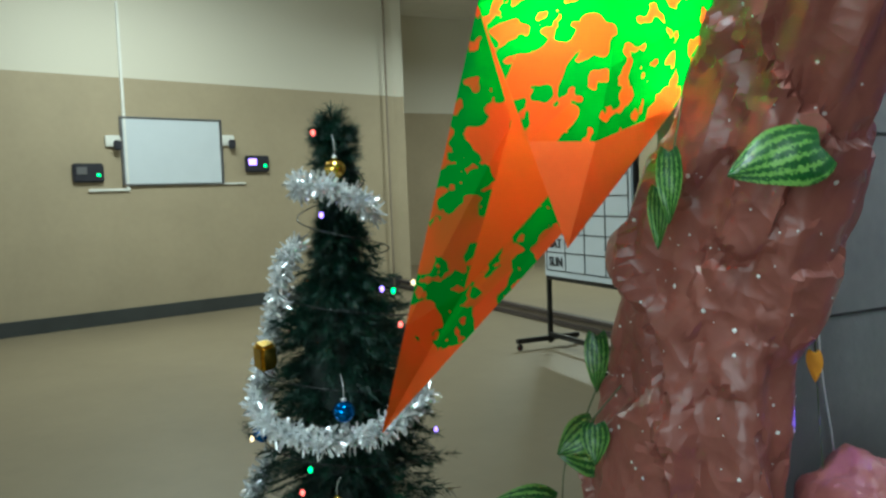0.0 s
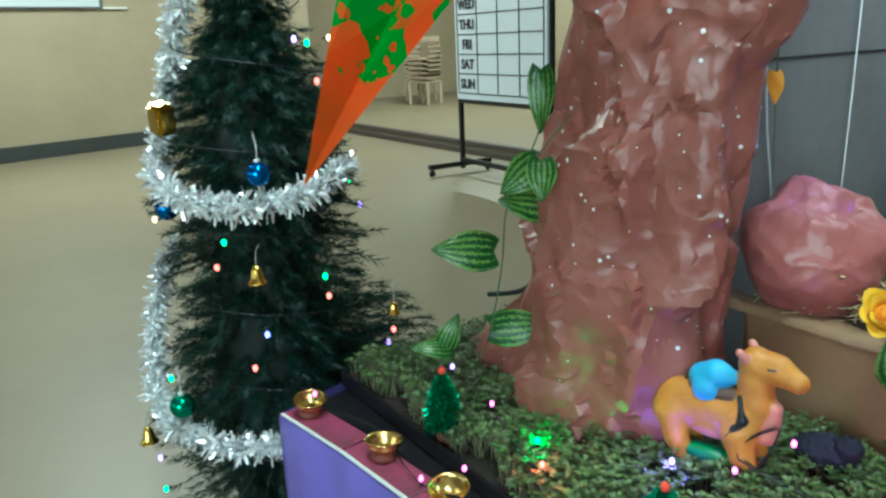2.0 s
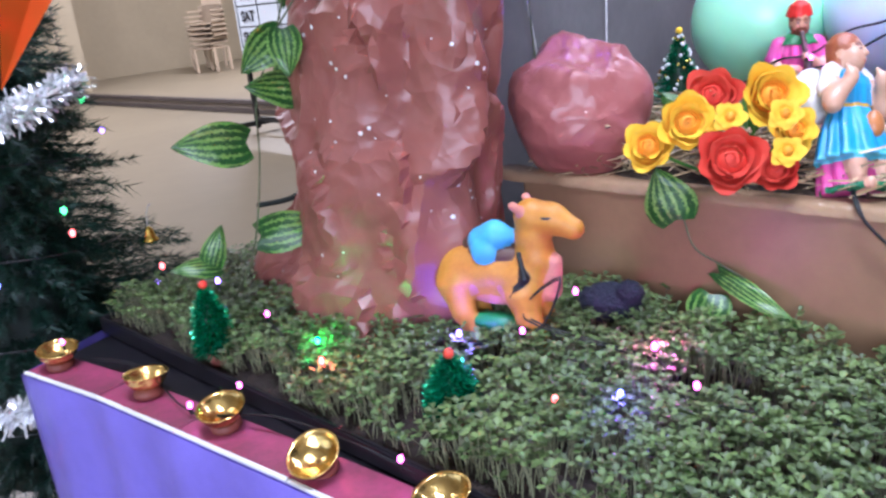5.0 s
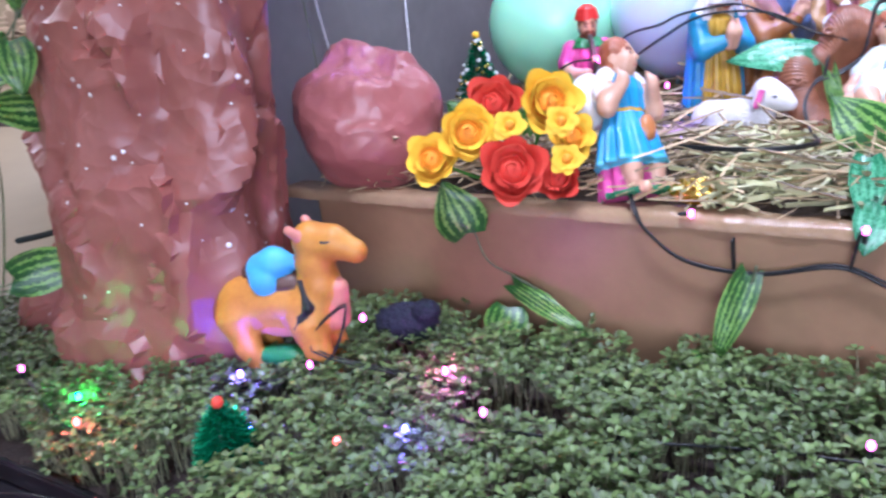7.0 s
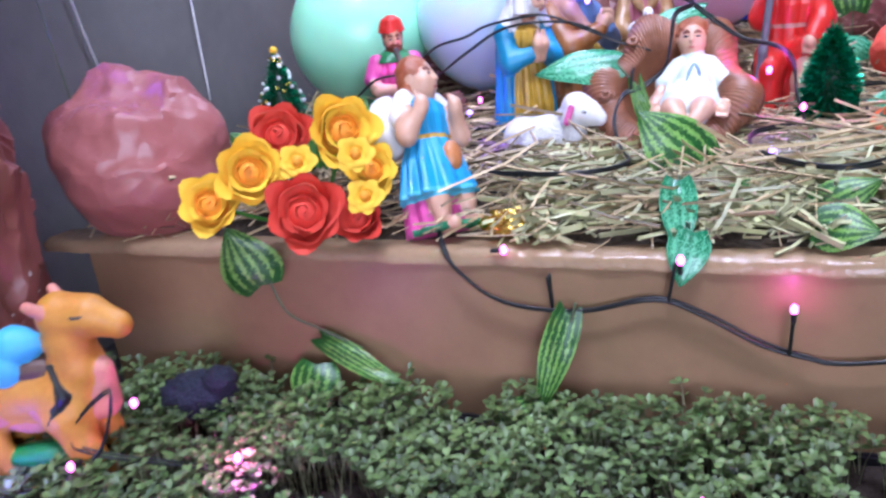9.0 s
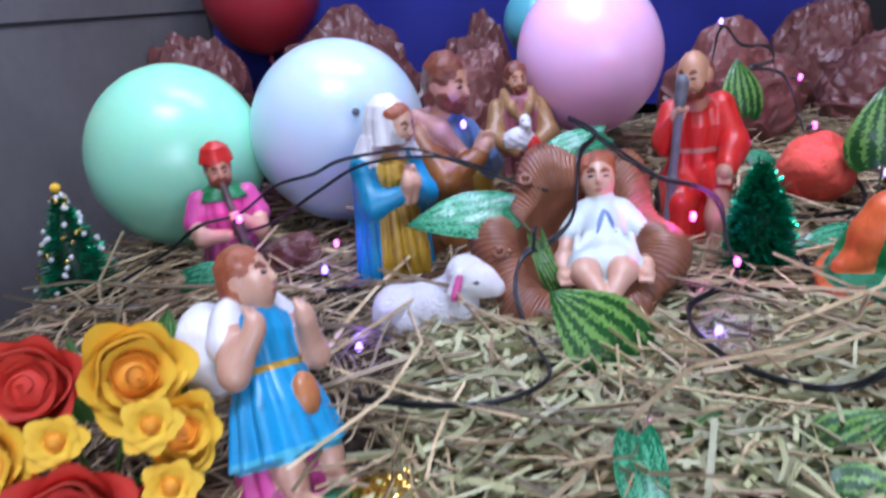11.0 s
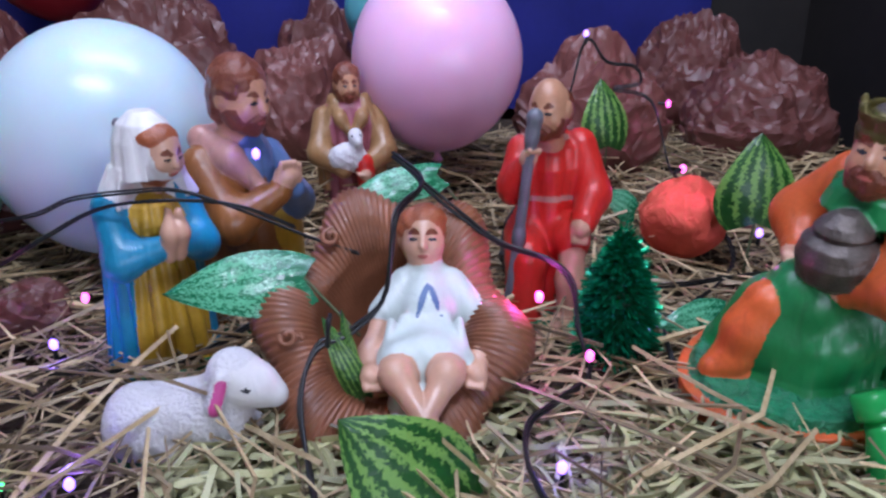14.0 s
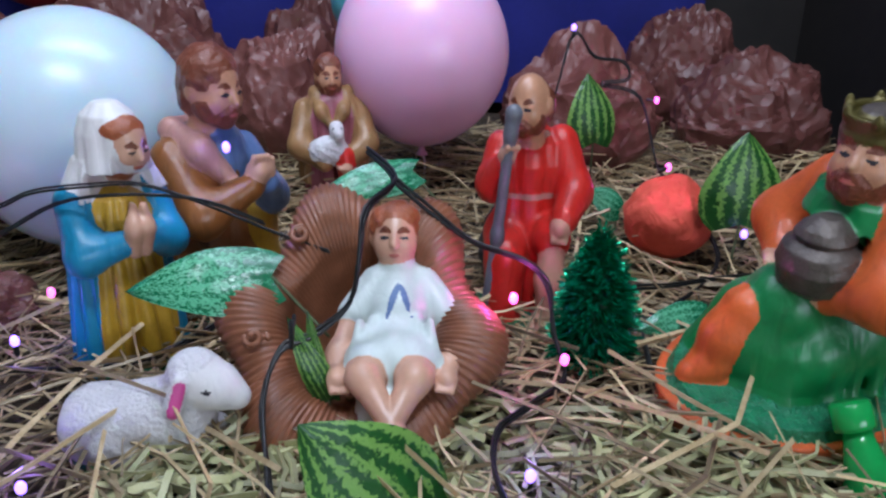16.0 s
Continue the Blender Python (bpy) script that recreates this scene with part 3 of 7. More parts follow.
for s, z, led in ((1.2, 2.12, "green"), (3.70, 2.24, "violet")):
    dv = thing("time_clock", on_wall(s, z), "dark wall terminal with a small lit display", "terminal", "terminals by the board")
    part("case", box(0.40, 0.07, 0.26, (0, -0.035, 0), 0.02), M["darkplastic"], dv, smooth=False)
    part("display", box(0.13, 0.01, 0.10, (-0.09, -0.075, 0.03)), LED["violet"] if led == "violet" else M["boardframe"], dv, smooth=False)
    part("lamp", box(0.04, 0.01, 0.04, (0.12, -0.075, -0.03)), LED["green"], dv, smooth=False)

# the weekly planner on its wheeled stand
st = thing("planner_board", pose(-4.80, 3.02, 0, 0, 0, -2), "wheeled white weekly planner board with black lines", "planner board")
BW, BZ, RH = 1.42, 0.82, 0.185
part("panel", box(BW, 0.03, RH * 8 + 0.12, (0, 0, BZ + RH * 4)), M["board"], st, smooth=False)
for x in (-0.72, 0.72):
    part("post", box(0.045, 0.045, 2.3, (x, 0.03, 1.2), 0.006), M["blackpaint"], st, "black steel post", False)
    ft = part("foot", box(0.05, 0.75, 0.05, (x, 0.0, 0.10), 0.006), M["blackpaint"], st, "black steel foot", False)
    for y in (-0.34, 0.34):
        wv = Sculpt().ball((x, y, 0.036), (0.014, 0.036, 0.036), M["blackpaint"], segs=14)
        part("caster", wv.mesh("caster"), None, ft, "small black caster")
part("rail", box(1.44, 0.04, 0.05, (0, 0.02, BZ - 0.08), 0.006), M["blackpaint"], st, "black steel rail", False)
part("lower_rail", box(1.44, 0.04, 0.05, (0, 0.03, 0.14), 0.006), M["blackpaint"], st, "black steel rail", False)
for i in range(9):
    part("rule", box(BW - 0.08, 0.004, 0.009, (0, -0.019, BZ + i * RH)), M["ink"], st, smooth=False)
for x in (-0.67, -0.33, 0.0, 0.33, 0.67):
    part("rule", box(0.009, 0.004, RH * 8, (x, -0.020, BZ + RH * 4)), M["ink"], st, smooth=False)
for i, w in enumerate(("SUN", "SAT", "FRI", "THU", "WED", "TUE", "MON")):
    cu = bpy.data.curves.new("word", "FONT")
    cu.body, cu.size, cu.extrude, cu.align_x, cu.offset = w, 0.125, 0.002, "CENTER", 0.004
    ob = new("word", cu)
    ob.data.materials.append(M["ink"])
    ob.matrix_world = Matrix.Identity(4)
    ob.parent = st
    ob.matrix_basis = pose(-0.50, -0.022, BZ + i * RH + 0.05, 90, 0, 0)


# stacks of chairs on the raised floor
def chair_stack(m, n):
    e = thing("chair_stack", m, "stack of cream plastic armchairs on the raised floor", "chairs", "chair stacks")
    for i in range(n):
        z = 0.42 + i * 0.085
        part("seat", box(0.46, 0.44, 0.03, (0, 0, z), 0.012), M["plastic"], e, smooth=False)
        part("backrest", box(0.44, 0.03, 0.34, (0, 0.22, z + 0.24), 0.012), M["plastic"], e, smooth=False)
        for x in (-0.25, 0.25):
            part("armrest", box(0.05, 0.40, 0.03, (x, 0, z + 0.22), 0.01), M["plastic"], e, smooth=False)
    for x in (-0.22, 0.22):
        for y in (-0.2, 0.2):
            part("leg", box(0.05, 0.05, 0.42, (x, y, 0.21), 0.012), M["plastic"], e, smooth=False)


chair_stack(pose(-11.7, 6.5, 0.14, 0, 0, 20), 6)
chair_stack(pose(-12.5, 6.9, 0.14, 0, 0, 20), 5)

# ---- the booth round the crib ----
bo = slab("wall_booth_side", 0.06, 2.0, 2.3, (-0.26, 0.86, 1.15), M["grey"], "grey panel wall beside the crib, joints across", "wall")
for z in (1.27, 1.72):
    slab("panel_joint", 0.004, 2.0, 0.006, (-0.2285, 0.86, z), M["darkwall"], "thin dark joint in the grey panel", "joint")
slab("wall_booth_back", 2.4, 0.06, 2.3, (0.9, 1.93, 1.15), M["darkwall"], "dark panel behind the blue cloth", "wall")
slab("wall_booth_right", 0.06, 2.2, 2.3, (1.98, 0.85, 1.15), M["darkwall"], "dark panel wall closing the crib", "wall")


def drape(name, w, h, amp, n, material, thick=0.004):
    """A hanging cloth with vertical folds, with thickness."""
    nx, nz = 90, 24
    rows = []
    for side in (0, thick):
        for k in range(nz + 1):
            z = h * k / nz
            rows.append([(w * i / nx - w / 2, side + amp * (0.4 + 0.6 * (1 - k / nz)) * math.sin(n * 2 * math.pi * i / nx + 0.6 * math.sin(5.0 * i / nx + k * 0.06))
                          + amp * 0.5 * noise.noise(Vector((i * 0.12, k * 0.1, side))), z) for i in range(nx + 1)])
    s = Sculpt()
    s.grid(rows[:nz + 1], material, False)
    s.grid([list(reversed(r)) for r in rows[nz + 1:]], material, False)
    return s.mesh(name)


solo("backdrop_cloth", drape("backdrop_cloth", 1.86, 1.35, 0.02, 5, M["bluecloth"]), None, pose(0.72, 1.84, 0.88), "deep blue cloth hung behind the crib", "cloth")


# ---- table, cloth, border ----
EDGE = [(-0.66, -0.785), (-0.43, -0.748), (-0.20, -0.725), (0.06, -0.70), (0.60, -0.66), (1.20, -0.62), (1.70, -0.60)]
tb = thing("display_table", pose(0, 0, 0), "low wooden display table under purple satin", "table")
bm = bmesh.new()
low = [bm.verts.new((x, y, 0.50)) for x, y in EDGE] + [bm.verts.new(p) for p in ((1.70, 1.85, 0.50), (-0.18, 1.85, 0.50), (-0.18, -0.05, 0.50), (-0.80, -0.05, 0.50))]
f = bm.faces.new(low)
ext = bmesh.ops.extrude_face_region(bm, geom=[f])
bmesh.ops.translate(bm, vec=(0, 0, 0.03), verts=[v for v in ext["geom"] if isinstance(v, bmesh.types.BMVert)])
bmesh.ops.recalc_face_normals(bm, faces=bm.faces)
part("tabletop", bm, M["tray"], tb, "dark covered tabletop", False)
for x, y in ((-0.55, -0.6), (1.5, -0.5), (1.5, 1.7), (-0.1, 1.7)):
    part("leg", box(0.06, 0.06, 0.5, (x, y, 0.25), 0.004), M["brown"], tb, smooth=False)


def skirt():
    pts = [(-0.80, -0.10), (-0.76, -0.45)] + EDGE
    s, dense = Sculpt(), []
    for (x0, y0), (x1, y1) in zip(pts, pts[1:]):
        n = max(2, int(math.hypot(x1 - x0, y1 - y0) / 0.02))
        dense += [(x0 + (x1 - x0) * i / n, y0 + (y1 - y0) * i / n) for i in range(n)]
    rows = []
    for k in range(14):
        z = 0.536 - 0.53 * k / 13
        row = []
        for i, (x, y) in enumerate(dense):
            o = 0.008 + (0.004 + 0.012 * k / 13) * (1 + math.sin(i * 0.55 + 1.5 * math.sin(i * 0.13))) * (k > 0)
            row.append((x - o * (0.9 if i < 30 else 0.15), y - o, z))
        rows.append(row)
    s.grid(rows, M["purple"], False)
    s.grid([[(x + 0.003, y + 0.004, z) for x, y, z in reversed(r)] for r in rows], M["purple"], False)
    return s.mesh("table_skirt")


solo("table_skirt", skirt(), None, pose(0, 0, 0), "violet satin cloth hung round the table", "tablecloth")

bd = thing("table_border", pose(0, 0, 0), "pink printed card strip along the table edge", "border")
for (x0, y0), (x1, y1) in zip(EDGE, EDGE[1:]):
    n = max(1, round(math.hypot(x1 - x0, y1 - y0) / 0.22))
    for i in range(n):
        a, b = Vector((x0 + (x1 - x0) * i / n, y0 + (y1 - y0) * i / n, 0)), Vector((x0 + (x1 - x0) * (i + 1) / n, y0 + (y1 - y0) * (i + 1) / n, 0))
        d, L = b - a, (b - a).length
        c = (a + b) / 2 + Vector((-d.y, d.x, 0)).normalized() * 0.040
        pc = part("card", box(L * 0.985, 0.075, 0.006, bevel=0.002, segs=1), M["pinkprint"], bd, smooth=False)
        tm = part("trim", box(L * 0.99, 0.008, 0.008, (0, -0.040, 0.002), 0.002, 1), M["white"] if i % 2 else M["whiteplastic"], bd, "white lace trim", False)
        tm.matrix_basis = pose(c.x, c.y, 0.535, 0, 0, math.degrees(math.atan2(d.y, d.x)))
        pc.matrix_basis = pose(c.x, c.y, 0.535 + 0.002 * random.random(), random.uniform(-2, 2), 0, math.degrees(math.atan2(d.y, d.x)))

# ---- trays of cress ----
def cress_field(x0, x1, y0, y1, z, n):
    rng = np.random.default_rng(3)
    V, F, I = [], [], []
    px, py = rng.uniform(x0, x1, n), rng.uniform(y0, y1, n)
    for k in range(n):
        x, y = px[k], py[k]
        if noise.noise(Vector((x * 9, y * 9, 4))) < -0.34 + 0.12 * (y < -0.52):
            continue
        edge = min(1.0, (y - y0) / 0.03 + 0.5, (x - x0) / 0.05 + 0.4)
        h = (0.045 + 0.030 * rng.random() + 0.018 * noise.noise(Vector((x * 6, y * 6, 1)))) * edge
        lx, ly = rng.normal(0, 0.010, 2)
        tx, ty = x + lx, y + ly
        b = len(V)
        r = 0.0007
        for q, (cx, cy, cz) in enumerate(((x, y, z), (x + lx * 0.4, y + ly * 0.4, z + h * 0.6), (tx, ty, z + h))):
            for a in (0, 2.094, 4.189):
                V.append((cx + r * math.cos(a), cy + r * math.sin(a), cz))
        for q in (0, 3):
            for a in range(3):
                c = (a + 1) % 3
                F.append((b + q + a, b + q + c, b + q + 3 + c, b + q + 3 + a))
                I.append(1)
        a0 = rng.random() * 6.28
        for q in range(rng.integers(2, 5)):
            a = a0 + q * 1.9 + rng.normal(0, 0.25)
            L, w = 0.0095 + 0.0055 * rng.random(), 0.0038 + 0.0024 * rng.random()
            el = rng.uniform(-0.1, 0.75)
            d = Vector((math.cos(a) * math.cos(el), math.sin(a) * math.cos(el), math.sin(el)))
            s = Vector((-math.sin(a), math.cos(a), 0))
            o = Vector((tx, ty, z + h))
            b = len(V)
            V += [tuple(o), tuple(o + d * L * 0.55 + s * w + Vector((0, 0, 0.001))), tuple(o + d * L * 0.95 + s * w * 0.6), tuple(o + d * L * 0.86 - Vector((0, 0, 0.0006))),
                  tuple(o + d * L * 0.95 - s * w * 0.6), tuple(o + d * L * 0.55 - s * w + Vector((0, 0, 0.001)))]
            F += [(b, b + 1, b + 2, b + 3), (b, b + 3, b + 4, b + 5)]
            I += [0, 0]
    return mesh_of("cress", V, F, [M["cress"], M["stem"]], I, smooth=False)


def tray(x0, x1, y0, y1):
    e = thing("planting_tray", pose((x0 + x1) / 2, (y0 + y1) / 2, 0.53), "shallow black plastic tray filled with dark soil", "tray", "cress trays")
    sx, sy = x1 - x0, y1 - y0
    part("base", box(sx, sy, 0.008, (0, 0, 0.006), 0.003), M["tray"], e, smooth=False)
    for c, s in (((0, -sy / 2, 0.02), (sx, 0.010, 0.036)), ((0, sy / 2, 0.02), (sx, 0.010, 0.036)), ((-sx / 2, 0, 0.02), (0.010, sy, 0.036)), ((sx / 2, 0, 0.02), (0.010, sy, 0.036))):
        part("rim", box(*s, c, 0.003), M["tray"], e, smooth=False)
    nx, ny = 60, 24
    rows = [[(sx * (i / nx - 0.5) * 0.985, sy * (j / ny - 0.5) * 0.96, 0.028 + 0.006 * noise.noise(Vector((i * 0.5, j * 0.5, x0)))) for i in range(nx + 1)] for j in range(ny + 1)]
    s = Sculpt()
    s.grid(rows, M["soil"], False)
    part("soil", s.mesh("soil"), None, e, "dark crumbly soil")


tray(-0.72, 0.62, -0.60, -0.03)
tray(0.626, 1.62, -0.598, -0.03)
solo("cress", cress_field(-0.71, 1.55, -0.585, -0.04, 0.557, 12500), None, pose(0, 0, 0), "dense young green cress growing in the trays", "cress", kind="stuff")

# ---- the raised crib floor ----
cb = thing("crib_box", pose(0, 0, 0), "brown kraft board box holding the straw", "box")
part("front", box(1.80, 0.02, 0.265, (0.88, 0.0, 0.665), 0.004), M["kraft"], cb, "kraft board front with shiny tape", False)
part("side", box(0.02, 1.8, 0.265, (-0.03, 0.91, 0.665), 0.004), M["kraft"], cb, smooth=False)
part("side", box(0.02, 1.8, 0.265, (1.79, 0.91, 0.665), 0.004), M["kraft"], cb, smooth=False)
part("top", box(1.79, 1.78, 0.012, (0.88, 0.905, 0.79)), M["kraft"], cb, smooth=False)
part("back", box(1.80, 0.02, 0.265, (0.88, 1.80, 0.665), 0.004), M["kraft"], cb, smooth=False)
for k, (x, L) in enumerate(((0.25, 0.7), (0.75, 0.6), (1.25, 0.75))):
    rows = []
    for j, (y, z) in enumerate(((0.05, 0.800), (0.0, 0.8035), (-0.0125, 0.798), (-0.0130, 0.784))):
        rows.append([(x + L * (i / 24 - 0.5), y + 0.0015 * math.sin(i * 1.7 + k), z + 0.002 * noise.noise(Vector((i * 0.7, j, k * 5)))) for i in range(25)])
    s = Sculpt()
    s.grid(rows, M["tape"], False)
    part("tape", s.mesh("tape"), None, cb, "glossy clear packing tape")


def straw_height(x, y):
    return 0.822 + 0.02 * noise.noise(Vector((x * 4, y * 4, 2))) + 0.05 * max(0, min(1, (y - 0.7) / 0.5)) - 0.014 * max(0, 1 - y / 0.15)


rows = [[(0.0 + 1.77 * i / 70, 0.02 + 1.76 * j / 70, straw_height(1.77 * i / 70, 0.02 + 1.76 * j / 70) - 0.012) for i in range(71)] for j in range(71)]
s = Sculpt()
s.grid(rows, M["shaded_bed"], False)
solo("straw_bed", s.mesh("straw_bed"), None, pose(0, 0, 0), "packed straw layer on the crib floor, darkened as gap shade", "straw", kind="stuff")


def straws(n, seed, x0, x1, y0, y1, lmin, lmax, w, lift, material, name):
    rng = np.random.default_rng(seed)
    V, F = [], []
    for k in range(n):
        x, y = rng.uniform(x0, x1), rng.uniform(y0, y1)
        a, L = rng.uniform(0, math.pi), rng.uniform(lmin, lmax)
        tilt, bend = rng.normal(0, 0.15), rng.normal(0, 0.5)
        z = straw_height(x, y) + rng.uniform(0, lift)
        ww = w * rng.uniform(0.5, 1.3)
        roll = rng.uniform(0, math.pi)
        b = len(V)
        for q in range(4):
            t = (q / 3 - 0.5)
            aa = a + bend * t
            cx, cy = x + L * t * math.cos(aa), y + L * t * math.sin(aa)
            cx, cy = min(max(cx, -0.01), 1.76), min(max(cy, -0.005), 1.78)
            cz = max(z + L * t * tilt + 0.3 * L * bend * abs(bend) * (0.25 - t * t), straw_height(cx, cy) - 0.006)
            for p in range(3):
                th = roll + p * 2.094
                o = ww * (1.0 if p else 0.45)
                V.append((cx - math.sin(a) * o * math.cos(th), cy + math.cos(a) * o * math.cos(th), cz + o * math.sin(th)))
        for q in range(3):
            for p in range(3):
                c = (p + 1) % 3
                F.append((b + q * 3 + p, b + q * 3 + c, b + q * 3 + 3 + c, b + q * 3 + 3 + p))
    me = mesh_of(name, V, F, [material], crease=25)
    return me


solo("straw", straws(4600, 5, 0.0, 1.75, 0.02, 1.5, 0.07, 0.26, 0.0021, 0.036, M["straw"], "straw"), None, pose(0, 0, 0), "loose golden straw strewn over the crib floor", "straw", kind="stuff")
solo("dry_grass", straws(2300, 8, 0.64, 1.75, 0.02, 0.42, 0.04, 0.12, 0.0043, 0.034, M["greenstraw"], "dry_grass"), None, pose(0, 0, 0), "pale greenish dry grass blades strewn in front", "straw", kind="stuff")

solo("long_straw", straws(460, 23, 0.05, 1.70, 0.05, 1.2, 0.18, 0.40, 0.0031, 0.055, M["straw"], "long_straw"), None, pose(0, 0, 0), "long pale straw stalks lying on top", "straw", kind="stuff")


# ---- paper trunk, boulder, rocks ----
def trunk_rows():
    keys = [(0.53, -0.34, 0.36, 0.24), (0.62, -0.29, 0.33, 0.21), (0.72, -0.22, 0.275, 0.18), (0.88, -0.170, 0.235, 0.150), (1.05, -0.145, 0.215, 0.130), (1.28, -0.125, 0.205, 0.115), (1.48, -0.060, 0.205, 0.120),
            (1.66, 0.015, 0.20, 0.135), (1.86, 0.115, 0.185, 0.14), (2.1, 0.20, 0.175, 0.14), (2.35, 0.28, 0.175, 0.14)]
    rows = []
    nz, ns = 128, 104
    rng = np.random.default_rng(4)
    for j in range(nz + 1):
        row = []
        for s in range(ns):
            z = keys[0][0] + (keys[-1][0] - keys[0][0]) * min(1, max(0, (j + (rng.uniform(-0.3, 0.3) if 0 < j < nz else 0)) / nz))
            i = max(k for k in range(len(keys) - 1) if keys[k][0] <= z)
            t = (z - keys[i][0]) / (keys[i + 1][0] - keys[i][0])
            cx, rx, ry = (keys[i][q] * (1 - t) + keys[i + 1][q] * t for q in (1, 2, 3))
            a = 2 * math.pi * (s + rng.uniform(-0.3, 0.3)) / ns
            d = Vector((math.cos(a), math.sin(a), 0))
            p = Vector((cx + rx * d.x, -0.20 + ry * d.y, z))
            f = Vector((p.x, p.y, p.z * 0.7))
            f += 0.035 * noise.noise_vector(f * 6)
            k = 0.40 * facet(f, 3.3, 50) + 0.55 * facet(f + Vector((5, 2, 1)), 7.0, 60) + 0.30 * facet(f + Vector((1, 6, 3)), 16.0, 60) + 0.030 * noise.noise(Vector((2.5 * d.x, 2.5 * d.y, z * 1.8)))
            row.append(p + d * k)
        rows.append(row)
    return rows


tk = thing("paper_tree_trunk", pose(0, 0, 0), "tree trunk of crumpled reddish brown wrapping paper", "paper trunk")
rng = np.random.default_rng(17)
TV, TF = paper_sheet(trunk_rows(), M["paper"], rng)
part("paper", mesh_of("paper", TV, TF, [M["paper"]], crease=24), None, tk, "crumpled reddish brown paper")
V, F = [], []
for k in range(430):
    f = TF[rng.integers(0, len(TF) - 1)]
    a, b_, c = (TV[q] for q in f[:3])
    if a.y > -0.12:
        continue
    wu, wv = rng.random() * 0.5, rng.random() * 0.5
    p = a + (b_ - a) * wu + (c - a) * wv
    n = (b_ - a).cross(c - a).normalized()
    u = (b_ - a).normalized()
    w = n.cross(u)
    r = 0.0016 + 0.0034 * rng.random() ** 2
    b = len(V)
    V += [tuple(p + n * 0.0008 + (u * math.cos(q) + w * math.sin(q)) * r) for q in np.arange(7) * 0.898] + [tuple(p + n * 0.0022)]
    F += [(b + q, b + (q + 1) % 7, b + 7) for q in range(7)]
tagged(part("paint_speck", mesh_of("paint_speck", V, F, [M["white"]]), None, tk, "small white dots"), kind="stuff")
part("twig", tube_mesh("twig", [(-0.50, -0.31, 0.762), (-0.455, -0.24, 0.770), (-0.44, -0.18, 0.82), (-0.40, -0.12, 0.86)], 0.006, M["bark_shade"]), None, tk, "thin dark twig")

def paper_rock(name, at, r, material, label, seed, amp=1.0, turn=0.0, n=72, m=44, fine=1.0):
    """A ball of crumpled paper: broad soft swells cut into planes that meet in long sharp creases."""
    rows = []
    rng = np.random.default_rng(int(seed * 10))
    for j in range(m + 1):
        row = []
        for s in range(n):
            t = -1.05 + (math.pi / 2 + 1.05) * min(0.985, max(0, (j + (rng.uniform(-0.3, 0.3) if 0 < j < m else 0)) / m))
            a = 2 * math.pi * (s + rng.uniform(-0.3, 0.3)) / n
            d = Vector((math.cos(t) * math.cos(a), math.cos(t) * math.sin(a), math.sin(t)))
            q = d + Vector((seed, seed * 2.1, 0))
            q += 0.16 * noise.noise_vector(q * 2.2)
            k = 1.05 - amp * (0.15 * abs(noise.noise(q * 1.4)) + 0.085 * abs(noise.noise(q * 3.0 + Vector((3, 1, 2))))) - fine * 0.040 * abs(noise.noise(q * 6.5)) + 0.14 * noise.noise(d * 1.5 + Vector((seed, 0, 5)))
            z = (d.z + 0.8) / 1.8
            sq = 1.0 + 0.10 * (1 - abs(2 * z - 1))
            row.append(Vector((d.x * r[0] * k * sq, d.y * r[1] * k * sq, z * 2 * r[2] * k)))
        rows.append(row)
    V, F = paper_sheet(rows, material, rng)
    return solo(name, mesh_of(name, V, F, [material], crease=22), None, pose(*at, 0, 0, turn), label, "paper rock", "paper rocks")


paper_rock("paper_boulder", (0.050, 0.085, 0.795), (0.122, 0.112, 0.126), M["pinkpaper"], "rounded boulder of shiny pinkish brown paper", 5.1, 0.45, 0, 100, 64, 0.55)
for at, r, seed, lab in (((-0.12, 1.46, 0.85), (0.13, 0.12, 0.185), 1.0, "crumpled dark brown paper rock with a sheen"),
                         ((0.30, 1.47, 0.85), (0.19, 0.13, 0.185), 2.2, "broad crumpled brown paper rock behind the balloons"),
                         ((0.63, 1.64, 0.85), (0.10, 0.09, 0.165), 4.1, "small smooth brown paper rock by the cloth"),
                         ((0.635, 1.30, 0.84), (0.105, 0.10, 0.140), 5.7, "reddish brown crumpled paper rock"),
                         ((1.21, 1.24, 0.84), (0.138, 0.11, 0.138), 6.4, "creased brown paper rock draped with lights"),
                         ((1.52, 1.56, 0.84), (0.125, 0.11, 0.158), 7.9, "dark brown creased paper rock"),
                         ((1.595, 1.34, 0.82), (0.150, 0.12, 0.124), 9.2, "shiny creased dark paper rock"),
                         ((0.20, 0.98, 0.83), (0.12, 0.09, 0.075), 11.2, "low reddish paper rock by the balloon"),
                         ((0.37, 0.62, 0.82), (0.06, 0.05, 0.04), 12.9, "small red brown paper rock in the straw"),
                         ((1.35, 0.95, 0.82), (0.10, 0.07, 0.035), 14.4, "flat grey brown paper stone")):
    paper_rock("paper_rock", at, r, M["rockpaper"], lab, seed, 1.15, 0, 110, 66, 1.5)


